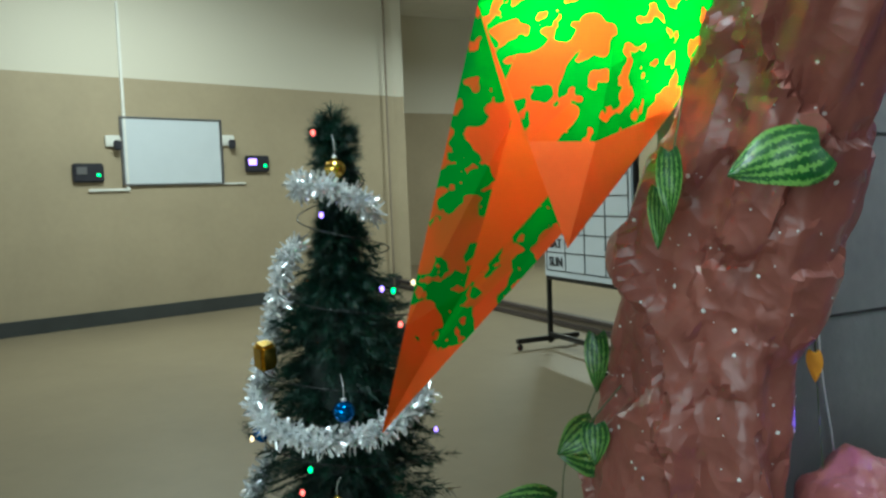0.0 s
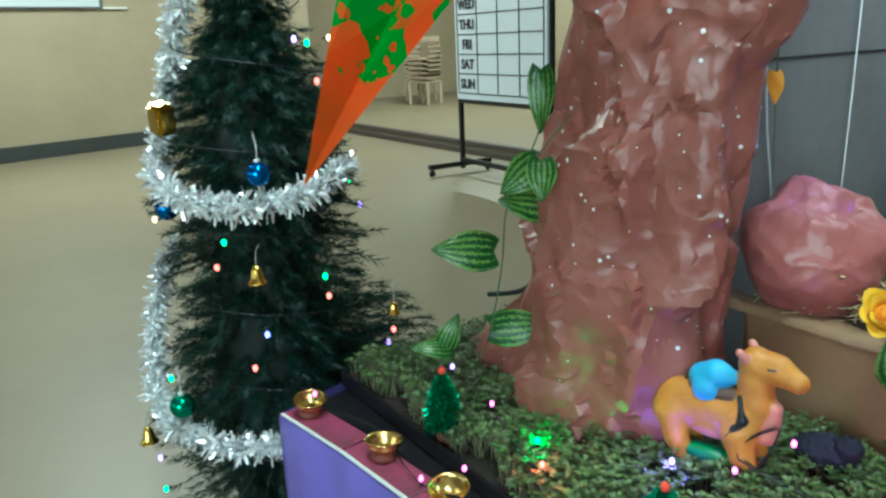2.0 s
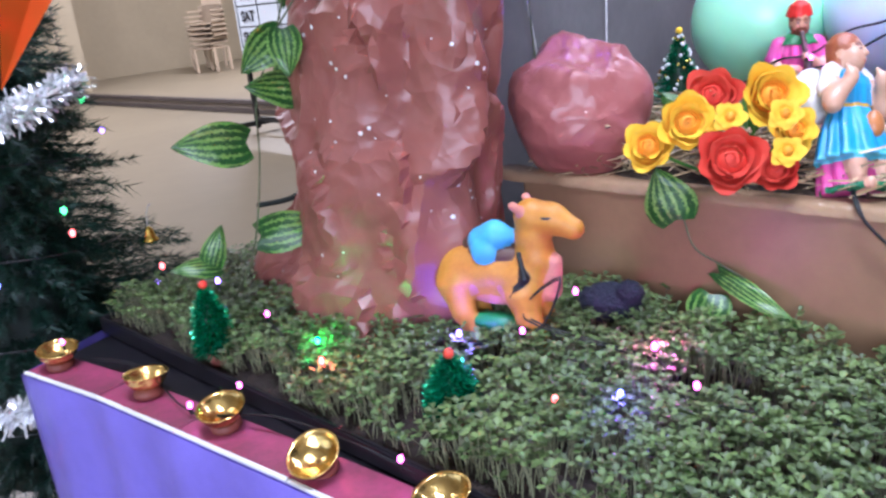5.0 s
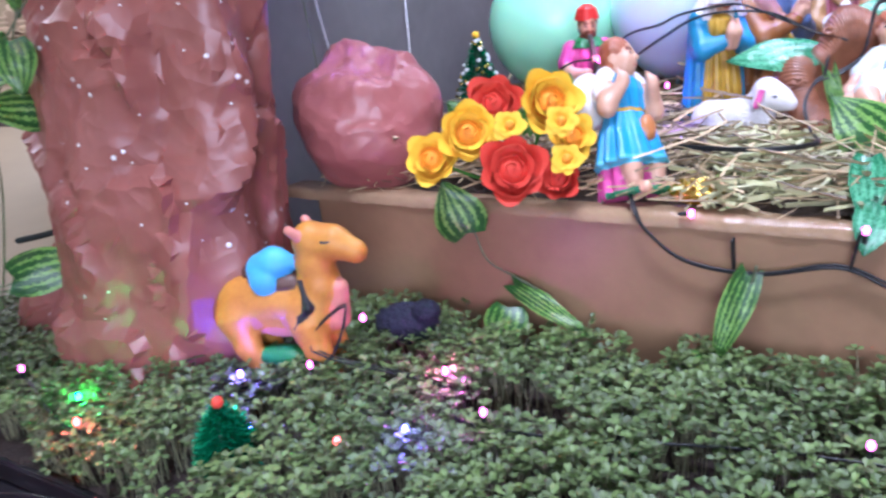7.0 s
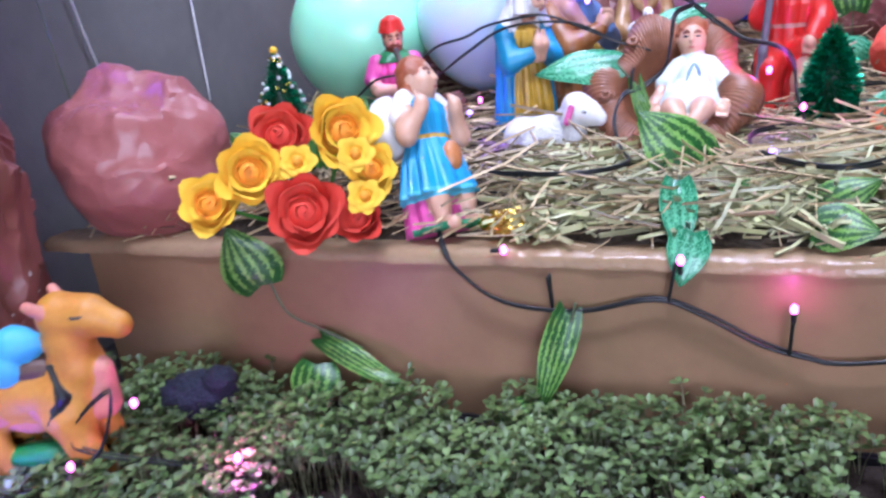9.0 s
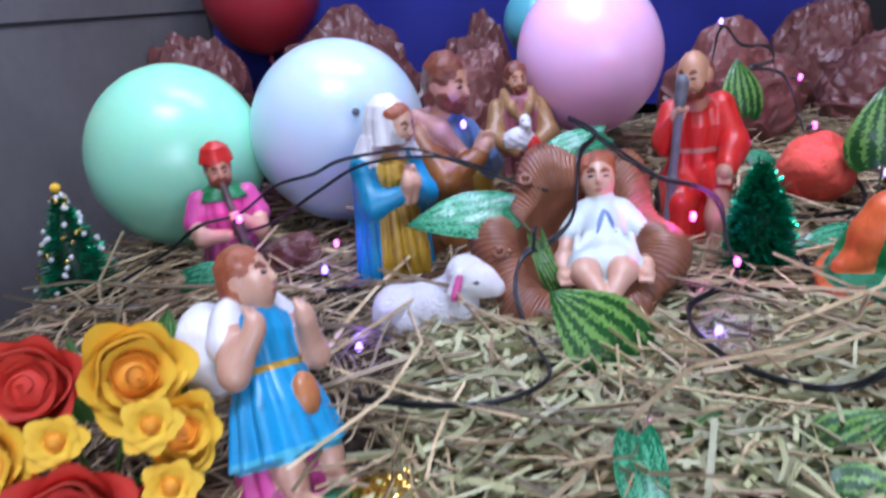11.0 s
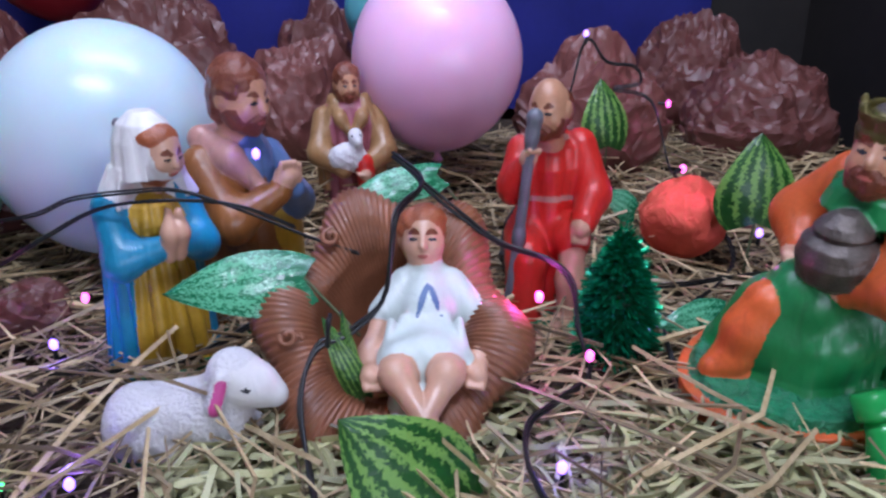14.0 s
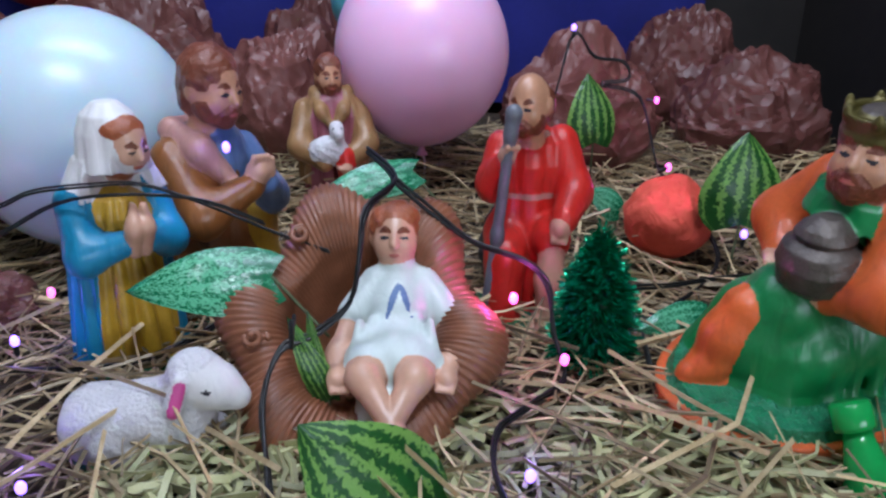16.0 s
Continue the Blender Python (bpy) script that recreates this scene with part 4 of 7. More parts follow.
# ---- balloons ----
def balloon(at, r, rz, material, label, drop=0.0):
    e = thing("balloon", pose(*at), label, "balloon", "balloons")
    s = Sculpt()
    prof = []
    for j in range(31):
        t = math.pi * j / 30
        z = -math.cos(t) * rz
        q = math.sin(t) * r * (1.0 if z > 0 else 1 - 0.10 * (z / rz) ** 2)
        prof.append((max(q, 0.004), z))
    s.lathe(prof, material, segs=40)
    part("skin", s.mesh("skin"), None, e)
    k = Sculpt().lathe([(0.011, -0.016), (0.006, -0.008), (0.005, 0.0), (0.007, 0.006)], material, (0, 0, -rz - 0.002), segs=12)
    part("knot", k.mesh("knot"), None, e)
    if drop:
        part("ribbon", tube_mesh("ribbon", [(0, 0, -rz - 0.01), (0.006, 0.01, -rz - drop / 2), (0.0, 0.0, -rz - drop)], 0.002, M["white"]), None, e, "thin white ribbon")
    return e


balloon((0.134, 0.775, 1.012), 0.158, 0.166, M["balloon_green"], "pale mint green balloon lying on the straw")
white_one = balloon((0.430, 0.815, 1.030), 0.157, 0.163, M["balloon_white"], "pale blue white balloon on the straw")
wbm = Sculpt().ball((0, 0, 0), (0.0065, 0.003, 0.0065), M["staff"], None, 12, 8)
wb_mark = part("mark", wbm.mesh("mark"), None, white_one, "small grey mark")
wb_mark.matrix_basis = pose(0.0695, -0.1345, 0.0505, -18, 0, 26)
balloon((0.900, 1.115, 1.100), 0.150, 0.162, M["balloon_pink"], "pale pink balloon tied above the straw", 0.085)
balloon((0.80, 1.42, 1.165), 0.085, 0.09, M["balloon_teal"], "small teal balloon against the blue cloth", 0.2)
balloon((0.035, 1.64, 1.31), 0.165, 0.18, M["balloon_red"], "dark red balloon hung by the blue cloth", 0.25)


# ---- figurines: one painted plaster mesh each, forms melted into one another ----
class Clay:
    """Forms melted together as modelled plaster, skinned over a fine lattice; paints colour its surface."""

    def __init__(self, cell=0.0018):
        self.forms, self.paints, self.cell = [], [], cell

    def _add(self, d, lo, hi, m, k, cut, paint):
        (self.paints if paint else self.forms).append((d, np.array(lo), np.array(hi), m, k, cut))
        return self

    def ball(self, at, r, m, turn=None, k=0.006, cut=False, paint=False, lump=0.0, lscale=40.0):
        c = np.array(at, float)
        r = np.array((r, r, r) if isinstance(r, (int, float)) else r, float)
        R = np.array(turn or Matrix.Identity(3))

        def d(p):
            q = (p - c) @ R
            a = np.sqrt(((q / r) ** 2).sum(-1))
            b = np.sqrt(((q / (r * r)) ** 2).sum(-1)) + 1e-9
            e = a * (a - 1) / b
            if lump:
                e = e + lump * np.sin(q[..., 0] * lscale + 2 * np.sin(q[..., 2] * lscale * 0.7)) * np.sin(q[..., 2] * lscale * 1.2 + 1.7 * np.sin(q[..., 1] * lscale))
            return e
        w = float(r.max())
        return self._add(d, c - w, c + w, m, k, cut, paint)

    def limb(self, pts, radii, m, k=0.006, cut=False, paint=False):
        """A tapered bent tube through pts."""
        P, rr = [np.array(p, float) for p in pts], list(radii)

        def d(p):
            best = None
            for a, b, ra, rb in zip(P, P[1:], rr, rr[1:]):
                ab = b - a
                t = np.clip(((p - a) @ ab) / max(ab @ ab, 1e-9), 0, 1)
                e = np.sqrt(((p - a - t[..., None] * ab) ** 2).sum(-1)) - (ra + (rb - ra) * t)
                if best is None:
                    best = e
                else:
                    h = np.clip(0.012 - np.abs(best - e), 0, None) / 0.012
                    best = np.minimum(best, e) - h * h * 0.003
            return best
        w = max(rr)
        return self._add(d, np.min(P, 0) - w, np.max(P, 0) + w, m, k, cut, paint)

    def robe(self, profile, m, at=(0, 0, 0), rx=1.0, ry=1.0, folds=0, depth=0.0, phase=0.0, arc=None, thick=0.0, k=0.006, cut=False, paint=False):
        """Turned cloth: (radius, z) from below, with folds deepening downwards; an arc of it is a cloak."""
        c = np.array(at, float)
        R, Z = [a for a, b in profile], [b for a, b in profile]

        def d(p):
            q = p - c
            x, y, z = q[..., 0] / rx, q[..., 1] / ry, q[..., 2]
            a, rho = np.arctan2(y, x), np.sqrt(x * x + y * y)
            r = np.interp(z, Z, R)
            if folds:
                f = np.cos(folds * a + phase + 1.3 * np.sin(2 * a) + 9 * z)
                r = r * (1 + depth * (0.25 + 0.75 * np.clip((Z[-1] - z) / (Z[-1] - Z[0]), 0, 1)) * (f - 0.4 * f * f))
            e = (rho - r) * 0.85 * min(rx, ry)
            if thick:
                e = np.abs(e + thick / 2) - thick / 2
            e = np.maximum(e, np.maximum(Z[0] - z, z - Z[-1]))
            if arc:
                g = np.abs((a - math.radians(arc[0]) + math.pi) % (2 * math.pi) - math.pi) - math.radians(arc[1])
                e = np.maximum(e, g * np.maximum(rho, 0.01) * 0.8)
            return e
        w = max(R) * 1.15 * max(rx, ry)
        return self._add(d, c + np.array((-w, -w, Z[0])), c + np.array((w, w, Z[-1])), m, k, cut, paint)

    def mesh(self, name):
        h = self.cell
        solid = [f for f in self.forms if not f[5]]
        lo = np.min([f[1] for f in solid], 0) - 4 * h
        hi = np.max([f[2] for f in solid], 0) + 4 * h
        n = np.ceil((hi - lo) / h).astype(int) + 1
        ax = [lo[i] + h * np.arange(n[i]) for i in range(3)]
        f = np.full(n, 0.05)
        for d, a, b, m, k, cut in self.forms:
            w = k + 3 * h
            i0 = np.clip(((a - w - lo) / h).astype(int), 0, n)
            i1 = np.clip(((b + w - lo) / h).astype(int) + 2, 0, n)
            s = tuple(slice(p, q) for p, q in zip(i0, i1))
            P = np.stack(np.meshgrid(*(ax[i][s[i]] for i in range(3)), indexing="ij"), -1)
            e, g = d(P), f[s]
            if cut:
                f[s] = np.maximum(g, -e)
            else:
                t = np.clip(k - np.abs(g - e), 0, None) / max(k, 1e-6)
                f[s] = np.minimum(g, e) - t * t * k / 4
        ins = f < 0
        c8 = sum(ins[i:n[0] - 1 + i, j:n[1] - 1 + j, q:n[2] - 1 + q].astype(int) for i in (0, 1) for j in (0, 1) for q in (0, 1))
        act = (c8 > 0) & (c8 < 8)
        idx = np.full(act.shape, -1)
        I = np.argwhere(act)
        idx[act] = np.arange(len(I))
        acc, cnt = np.zeros((len(I), 3)), np.zeros(len(I))
        for axis in range(3):
            o = [q for q in range(3) if q != axis]
            for u in (0, 1):
                for v in (0, 1):
                    A = I.copy()
                    A[:, o[0]] += u
                    A[:, o[1]] += v
                    B = A.copy()
                    B[:, axis] += 1
                    fa, fb = f[tuple(A.T)], f[tuple(B.T)]
                    hit = (fa < 0) != (fb < 0)
                    t = np.where(hit, fa / np.where(hit, fa - fb, 1), 0)
                    p = A.astype(float)
                    p[:, axis] += t
                    acc[hit] += p[hit]
                    cnt[hit] += 1
        V = lo + h * acc / cnt[:, None]
        F = []
        for axis in range(3):
            o = [(axis + 1) % 3, (axis + 2) % 3]
            A = ins[tuple(slice(0, -1) if q == axis else slice(1, -1) for q in range(3))]
            B = ins[tuple(slice(1, None) if q == axis else slice(1, -1) for q in range(3))]
            E = np.argwhere(A != B)
            flip = A[tuple(E.T)]
            E[:, o[0]] += 1
            E[:, o[1]] += 1
            q4 = []
            for u, v in ((1, 1), (0, 1), (0, 0), (1, 0)):
                C = E.copy()
                C[:, o[0]] -= u
                C[:, o[1]] -= v
                q4.append(idx[tuple(C.T)])
            Q = np.stack(q4, 1)
            Q[~flip] = Q[~flip][:, ::-1]
            F.append(Q)
        F = np.concatenate(F)
        C = V[F].mean(1)
        mats = []
        for g in solid + self.paints:
            if g[3] not in mats:
                mats.append(g[3])
        best, who = np.full(len(C), 9.0), np.zeros(len(C), int)
        for d, a, b, m, k, cut in solid:
            e = d(C)
            w = e < best
            best[w], who[w] = e[w], mats.index(m)
        for d, a, b, m, k, cut in self.paints:
            who[d(C) < 0] = mats.index(m)
        me = bpy.data.meshes.new(name)
        me.from_pydata(V.tolist(), [], F.tolist())
        for m in mats:
            me.materials.append(m)
        me.polygons.foreach_set("material_index", who.tolist())
        me.polygons.foreach_set("use_smooth", [True] * len(me.polygons))
        me.update()
        return me


def head(s, at, r, skin, hair=None, beard=None, turn=0, tilt=0, lean=0, bald=False, chin=1.0, neck=True):
    """A modelled head, facing -y at turn 0: tilt looks down, lean tips it to the side."""
    R = Matrix.Rotation(radians(turn), 3, "Z") @ Matrix.Rotation(radians(tilt), 3, "X") @ Matrix.Rotation(radians(lean), 3, "Y")
    o = Vector(at)
    P = lambda x, y, z: o + R @ (Vector((x, y, z)) * r)
    S = lambda *q: tuple(c * r for c in q)
    if neck:
        s.limb([P(0, 0.15, -0.5), P(0, 0.25, -1.3)], [r * 0.42, r * 0.5], skin, r * 0.2)
    s.ball(o, S(0.80, 0.93, 1.0), skin, R, r * 0.2)
    s.ball(P(0, -0.26, -0.50), S(0.56, 0.58, 0.52), skin, R, r * 0.4)
    for x in (-1, 1):
        s.ball(P(0.38 * x, -0.58, -0.26), S(0.28, 0.26, 0.26), skin, R, r * 0.25)
        s.ball(P(0.33 * x, -0.93, 0.06), S(0.17, 0.12, 0.11), skin, R, 0.0, True)
        s.ball(P(0.33 * x, -0.79, 0.05), S(0.17, 0.10, 0.10), skin, R, r * 0.08)
        s.ball(P(0.82 * x, 0.08, -0.05), S(0.12, 0.2, 0.27), skin, R, r * 0.1)
        s.ball(P(0.33 * x, -0.86, 0.03), S(0.15, 0.25, 0.060), M["darkplastic"], R, paint=True)
        s.limb([P(0.16 * x, -0.9, 0.24), P(0.36 * x, -0.88, 0.33), P(0.54 * x, -0.72, 0.24)], S(0.040, 0.042, 0.034), M["hair"], paint=True)
    s.limb([P(0, -0.86, 0.18), P(0, -1.05, -0.20)], S(0.09, 0.14), skin, r * 0.12)
    s.ball(P(0, -0.84, -0.56), S(0.20, 0.14, 0.10), skin, R, r * 0.1)
    if hair:
        if bald:
            for x in (-1, 1):
                s.ball(P(0.56 * x, 0.36, -0.12), S(0.36, 0.55, 0.60), hair, R, r * 0.15, lump=r * 0.03, lscale=4.5 / r)
            s.ball(P(0, 0.62, -0.25), S(0.70, 0.45, 0.70), hair, R, r * 0.15, lump=r * 0.03, lscale=4.5 / r)
        else:
            s.ball(P(0, 0.20, 0.34), S(0.94, 0.95, 0.90), hair, R, r * 0.1, lump=r * 0.045, lscale=4.5 / r)
            s.ball(P(0, 0.46, -0.25), S(0.86, 0.64, 0.85), hair, R, r * 0.2, lump=r * 0.04, lscale=4.5 / r)
    if beard:
        s.ball(P(0, -0.58, -0.84 * chin), S(0.48 * chin, 0.42, 0.50 * chin), beard, R, r * 0.2, lump=r * 0.03, lscale=5 / r)
        for x in (-1, 1):
            s.ball(P(0.54 * x, -0.26, -0.50), S(0.24, 0.36, 0.46), beard, R, r * 0.2, lump=r * 0.03, lscale=5 / r)
            s.limb([P(0.02 * x, -0.98, -0.38), P(0.34 * x, -0.84, -0.58)], S(0.10, 0.09), beard, r * 0.06)
    s.ball(P(0, -0.95, -0.57), S(0.19, 0.2, 0.07), M["lips"], R, paint=True)


def fist(s, at, r, skin, way):
    """A closed hand with four finger ridges pointing way."""
    d, o = Vector(way).normalized(), Vector(at)
    u = d.cross(Vector((0.1, 0, 1))).normalized()
    s.ball(o, (r, r, r), skin, k=r * 0.5)
    for q in (-0.66, -0.22, 0.22, 0.66):
        s.limb([o + u * q * r - d * r * 0.2, o + u * q * r + d * r * 1.25], [r * 0.36, r * 0.30], skin, r * 0.12)


def figure(name, s, m, label):
    return solo(name, s.mesh(name), None, m, label, "figurine", "crib figures")


# woman in a blue mantle, hands joined, looking down to the child
s = Clay()
s.robe([(0.052, 0.0), (0.050, 0.06), (0.040, 0.12), (0.033, 0.152), (0.037, 0.178), (0.030, 0.198), (0.012, 0.210)], M["ochre"], (0.0, -0.012, 0), 1.0, 0.95, 13, 0.13)
s.robe([(0.070, 0.0), (0.066, 0.05), (0.061, 0.11), (0.058, 0.16), (0.054, 0.198), (0.036, 0.224), (0.018, 0.236)], M["skyblue"], (0, 0.002, 0), 1.0, 0.88, 15, 0.07, 1.0, (90, 132), 0.013)
s.limb([(-0.046, -0.004, 0.196), (-0.050, -0.036, 0.146), (-0.012, -0.060, 0.158)], [0.020, 0.021, 0.014], M["skyblue"])
s.limb([(0.046, 0.0, 0.194), (0.050, -0.034, 0.146), (0.016, -0.060, 0.158)], [0.019, 0.020, 0.013], M["skyblue"])
for x in (-0.005, 0.007):
    s.limb([(x, -0.066, 0.150), (x + 0.001, -0.074, 0.176), (x + 0.004, -0.068, 0.200)], [0.0085, 0.009, 0.004], M["skin"], 0.002)
s.robe([(0.060, 0.200), (0.050, 0.222), (0.041, 0.240)], M["white"], (0.002, -0.006, 0), 0.96, 1.0, 9, 0.12, 0.4, (90, 118), 0.0, 0.004)
s.robe([(0.043, 0.228), (0.039, 0.250), (0.037, 0.266), (0.030, 0.284), (0.014, 0.297)], M["white"], (0.004, -0.012, 0), 0.96, 1.0, 9, 0.06, 0.4, None, 0.0, 0.004)
s.ball((0.009, -0.074, 0.236), (0.027, 0.038, 0.037), M["white"], k=0, cut=True)
head(s, (0.012, -0.034, 0.256), 0.0285, M["skin"], None, None, 16, 16, 0)
s.ball((0.008, -0.022, 0.252), (0.0310, 0.0270, 0.0360), M["ginger"], k=0.001, lump=0.0012, lscale=160)
s.ball((0.010, -0.033, 0.270), (0.0255, 0.0240, 0.0145), M["ginger"], k=0.003)
s.robe([(0.0345, -0.004), (0.0365, 0.0), (0.0345, 0.004)], M["ochre"], (0.0, -0.012, 0.152), 1.0, 0.95)
s.robe([(0.066, 0.0), (0.066, 0.010)], M["grassbase"])
figure("woman_figurine", s, pose(0.563, 0.562, 0.822, 0, 0, 40) @ Matrix.Diagonal((0.90, 0.92, 1, 1)), "glazed woman figurine, blue mantle and white veil, hands joined")

# bearded man in brown, kneeling with clasped fists
s = Clay()
s.robe([(0.080, 0.0), (0.080, 0.05), (0.068, 0.10), (0.058, 0.15), (0.058, 0.19), (0.050, 0.215), (0.024, 0.244)], M["brown"], (0, 0, 0), 1.0, 0.86, 11, 0.09)
s.robe([(0.034, 0.14), (0.038, 0.17), (0.040, 0.200), (0.034, 0.228), (0.020, 0.246)], M["slate"], (0.016, -0.012, 0), 0.95, 0.95, 8, 0.06)
s.limb([(0.0, -0.01, 0.08), (0.050, -0.020, 0.116), (0.062, -0.018, 0.03)], [0.042, 0.034, 0.030], M["ochre"], 0.008)
s.limb([(-0.03, 0.0, 0.04), (0.02, -0.06, 0.03)], [0.05, 0.036], M["brown"], 0.01)
s.limb([(-0.034, 0.010, 0.236), (-0.020, -0.038, 0.218), (0.012, -0.056, 0.180)], [0.016, 0.017, 0.010], M["shawl"], 0.004)
s.limb([(-0.034, 0.012, 0.236), (0.010, 0.036, 0.232), (0.045, 0.012, 0.226)], [0.016, 0.015, 0.011], M["shawl"], 0.004)
s.limb([(-0.046, -0.008, 0.206), (-0.034, -0.062, 0.146), (0.026, -0.078, 0.176)], [0.026, 0.026, 0.016], M["brown"])
s.limb([(0.056, 0.0, 0.204), (0.072, -0.044, 0.152), (0.052, -0.076, 0.176)], [0.023, 0.022, 0.014], M["slate"])
fist(s, (0.036, -0.080, 0.194), 0.015, M["skin"], (0.15, -0.3, 0.9))
fist(s, (0.050, -0.076, 0.194), 0.012, M["skin"], (-0.1, -0.3, 0.9))
head(s, (0.006, -0.034, 0.290), 0.0385, M["darkskin"], M["hair"], M["hair"], 22, 12, 0, chin=0.86)
s.robe([(0.085, 0.0), (0.085, 0.012)], M["grassbase"])
figure("kneeling_man_figurine", s, pose(0.630, 0.684, 0.826, 0, 0, 38) @ Matrix.Diagonal((0.92, 0.95, 1, 1)), "glazed kneeling bearded man figurine in a brown robe")

# shepherd with a lamb in his arms
s = Clay()
s.robe([(0.056, 0.0), (0.055, 0.06), (0.050, 0.11), (0.052, 0.16), (0.042, 0.19), (0.018, 0.206)], M["lamplit_robe"], (0, 0, 0), 1, 0.85, 11, 0.10)
s.robe([(0.064, 0.05), (0.066, 0.10), (0.064, 0.145), (0.050, 0.182), (0.030, 0.205)], M["tan"], (0, 0.002, 0), 1, 0.86, 11, 0.09, 0.5, (90, 132), 0.014)
for x in (-1, 1):
    s.limb([(0.050 * x, 0.0, 0.166), (0.062 * x, -0.034, 0.116), (0.018 * x, -0.064, 0.092)], [0.021, 0.021, 0.015], M["tan"])
    s.limb([(0.030 * x, 0.0, 0.196), (0.020 * x, -0.040, 0.172), (0.004 * x, -0.048, 0.150)], [0.012, 0.010, 0.007], M["tan"], 0.003)
s.ball((-0.010, -0.062, 0.112), (0.036, 0.022, 0.024), M["fleece"], k=0.004, lump=0.0012, lscale=200)
s.limb([(0.004, -0.066, 0.118), (0.006, -0.070, 0.146)], [0.016, 0.012], M["fleece"], 0.004)
s.limb([(0.005, -0.068, 0.148), (0.008, -0.084, 0.140)], [0.0135, 0.008], M["fleece"], 0.003)
s.limb([(0.018, -0.066, 0.100), (0.026, -0.070, 0.050), (0.022, -0.062, 0.020)], [0.018, 0.016, 0.012], M["red"], 0.006)
for x in (-1, 1):
    s.ball((0.006 + 0.007 * x, -0.079, 0.150), 0.0024, M["darkplastic"], paint=True)
fist(s, (0.020, -0.078, 0.086), 0.011, M["skin"], (-1, -0.2, 0.1))
head(s, (-0.004, -0.016, 0.226), 0.0275, M["darkskin"], M["hair"], M["hair"], 12, 6, 0, chin=0.72)
figure("shepherd_figurine", s, pose(0.750, 1.030, 0.850, 0, 0, 8) @ Matrix.Diagonal((0.88, 0.9, 1.0, 1)), "glazed bearded shepherd figurine carrying a white lamb")

# balding man in red with a staff, seated on a dark stone
s = Clay()
s.ball((0.0, 0.030, 0.070), (0.066, 0.050, 0.076), M["seatstone"], k=0.004, lump=0.003, lscale=140)
s.robe([(0.060, 0.0), (0.056, 0.05), (0.050, 0.11), (0.045, 0.155), (0.051, 0.195), (0.045, 0.222), (0.020, 0.244)], M["red"], (0, 0, 0), 1.0, 0.85, 9, 0.10)
s.limb([(-0.03, -0.01, 0.10), (-0.036, -0.052, 0.085), (-0.040, -0.058, 0.0)], [0.036, 0.030, 0.028], M["red"], 0.01)
s.limb([(0.020, -0.01, 0.10), (0.030, -0.056, 0.110)], [0.036, 0.028], M["red"], 0.008)
s.limb([(0.030, -0.066, 0.104), (0.026, -0.076, 0.062), (0.022, -0.080, 0.008)], [0.019, 0.020, 0.013], M["skin"], 0.004)
s.limb([(0.014, -0.084, 0.012), (0.004, -0.100, 0.004)], [0.012, 0.010], M["skin"], 0.004)
s.limb([(0.046, -0.004, 0.216), (0.066, -0.026, 0.162), (0.044, -0.068, 0.140)], [0.026, 0.025, 0.020], M["red"])
fist(s, (0.036, -0.080, 0.132), 0.0135, M["skin"], (-0.1, -0.4, -0.9))
s.limb([(-0.042, -0.010, 0.212), (-0.058, -0.036, 0.176), (-0.046, -0.062, 0.206)], [0.024, 0.022, 0.015], M["red"])
fist(s, (-0.042, -0.072, 0.220), 0.0125, M["skin"], (0.3, -0.5, 0.5))
s.limb([(-0.066, -0.064, 0.0), (-0.052, -0.070, 0.12), (-0.040, -0.080, 0.245), (-0.037, -0.080, 0.268)], [0.0085, 0.008, 0.0075, 0.012], M["staff"], 0.001)
head(s, (-0.010, -0.040, 0.274), 0.0345, M["darkskin"], M["hair"], M["hair"], -34, 8, 0, True, chin=0.80)
s.robe([(0.049, -0.004), (0.049, 0.004)], M["shawl"], (0, 0, 0.158), 1.0, 0.85, paint=True)
s.limb([(-0.016, -0.040, 0.240), (-0.018, -0.050, 0.205), (-0.016, -0.048, 0.160)], [0.004, 0.004, 0.003], M["shawl"], paint=True)
s.limb([(-0.040, -0.01, 0.236), (-0.016, -0.042, 0.226), (0.026, -0.02, 0.238)], [0.006, 0.006, 0.006], M["shawl"], paint=True)
s.robe([(0.078, 0.0), (0.078, 0.008)], M["grassbase"], (0, -0.02, 0))
figure("old_man_figurine", s, pose(1.030, 0.692, 0.826) @ Matrix.Diagonal((0.84, 0.92, 1, 1)), "glazed balding man figurine in red holding a grey staff")

# crowned king kneeling with a jar on an oval base
s = Clay(0.002)
s.robe([(0.128, 0.0), (0.131, 0.030)], M["orange"], (0.010, 0, 0), 0.80, 1.06, k=0.002)
s.robe([(0.122, 0.026), (0.114, 0.042)], M["grassbase"], (0.010, 0, 0), 0.80, 1.06, k=0.001)
s.robe([(0.072, 0.03), (0.074, 0.08), (0.068, 0.12), (0.058, 0.155), (0.055, 0.195), (0.048, 0.222), (0.022, 0.242)], M["kinggreen"], (-0.004, 0.058, 0), 0.84, 0.84, 9, 0.10)
s.limb([(0.0, 0.050, 0.096), (0.006, -0.022, 0.118), (0.006, -0.040, 0.080), (0.006, -0.040, 0.040)], [0.044, 0.038, 0.038, 0.042], M["kinggreen"], 0.014)
s.limb([(0.022, 0.05, 0.09), (0.026, 0.0, 0.075), (0.026, -0.02, 0.040)], [0.040, 0.040, 0.042], M["kinggreen"], 0.014)
s.limb([(-0.03, 0.03, 0.09), (-0.034, -0.025, 0.08), (-0.036, -0.05, 0.040)], [0.040, 0.036, 0.038], M["kinggreen"], 0.014)
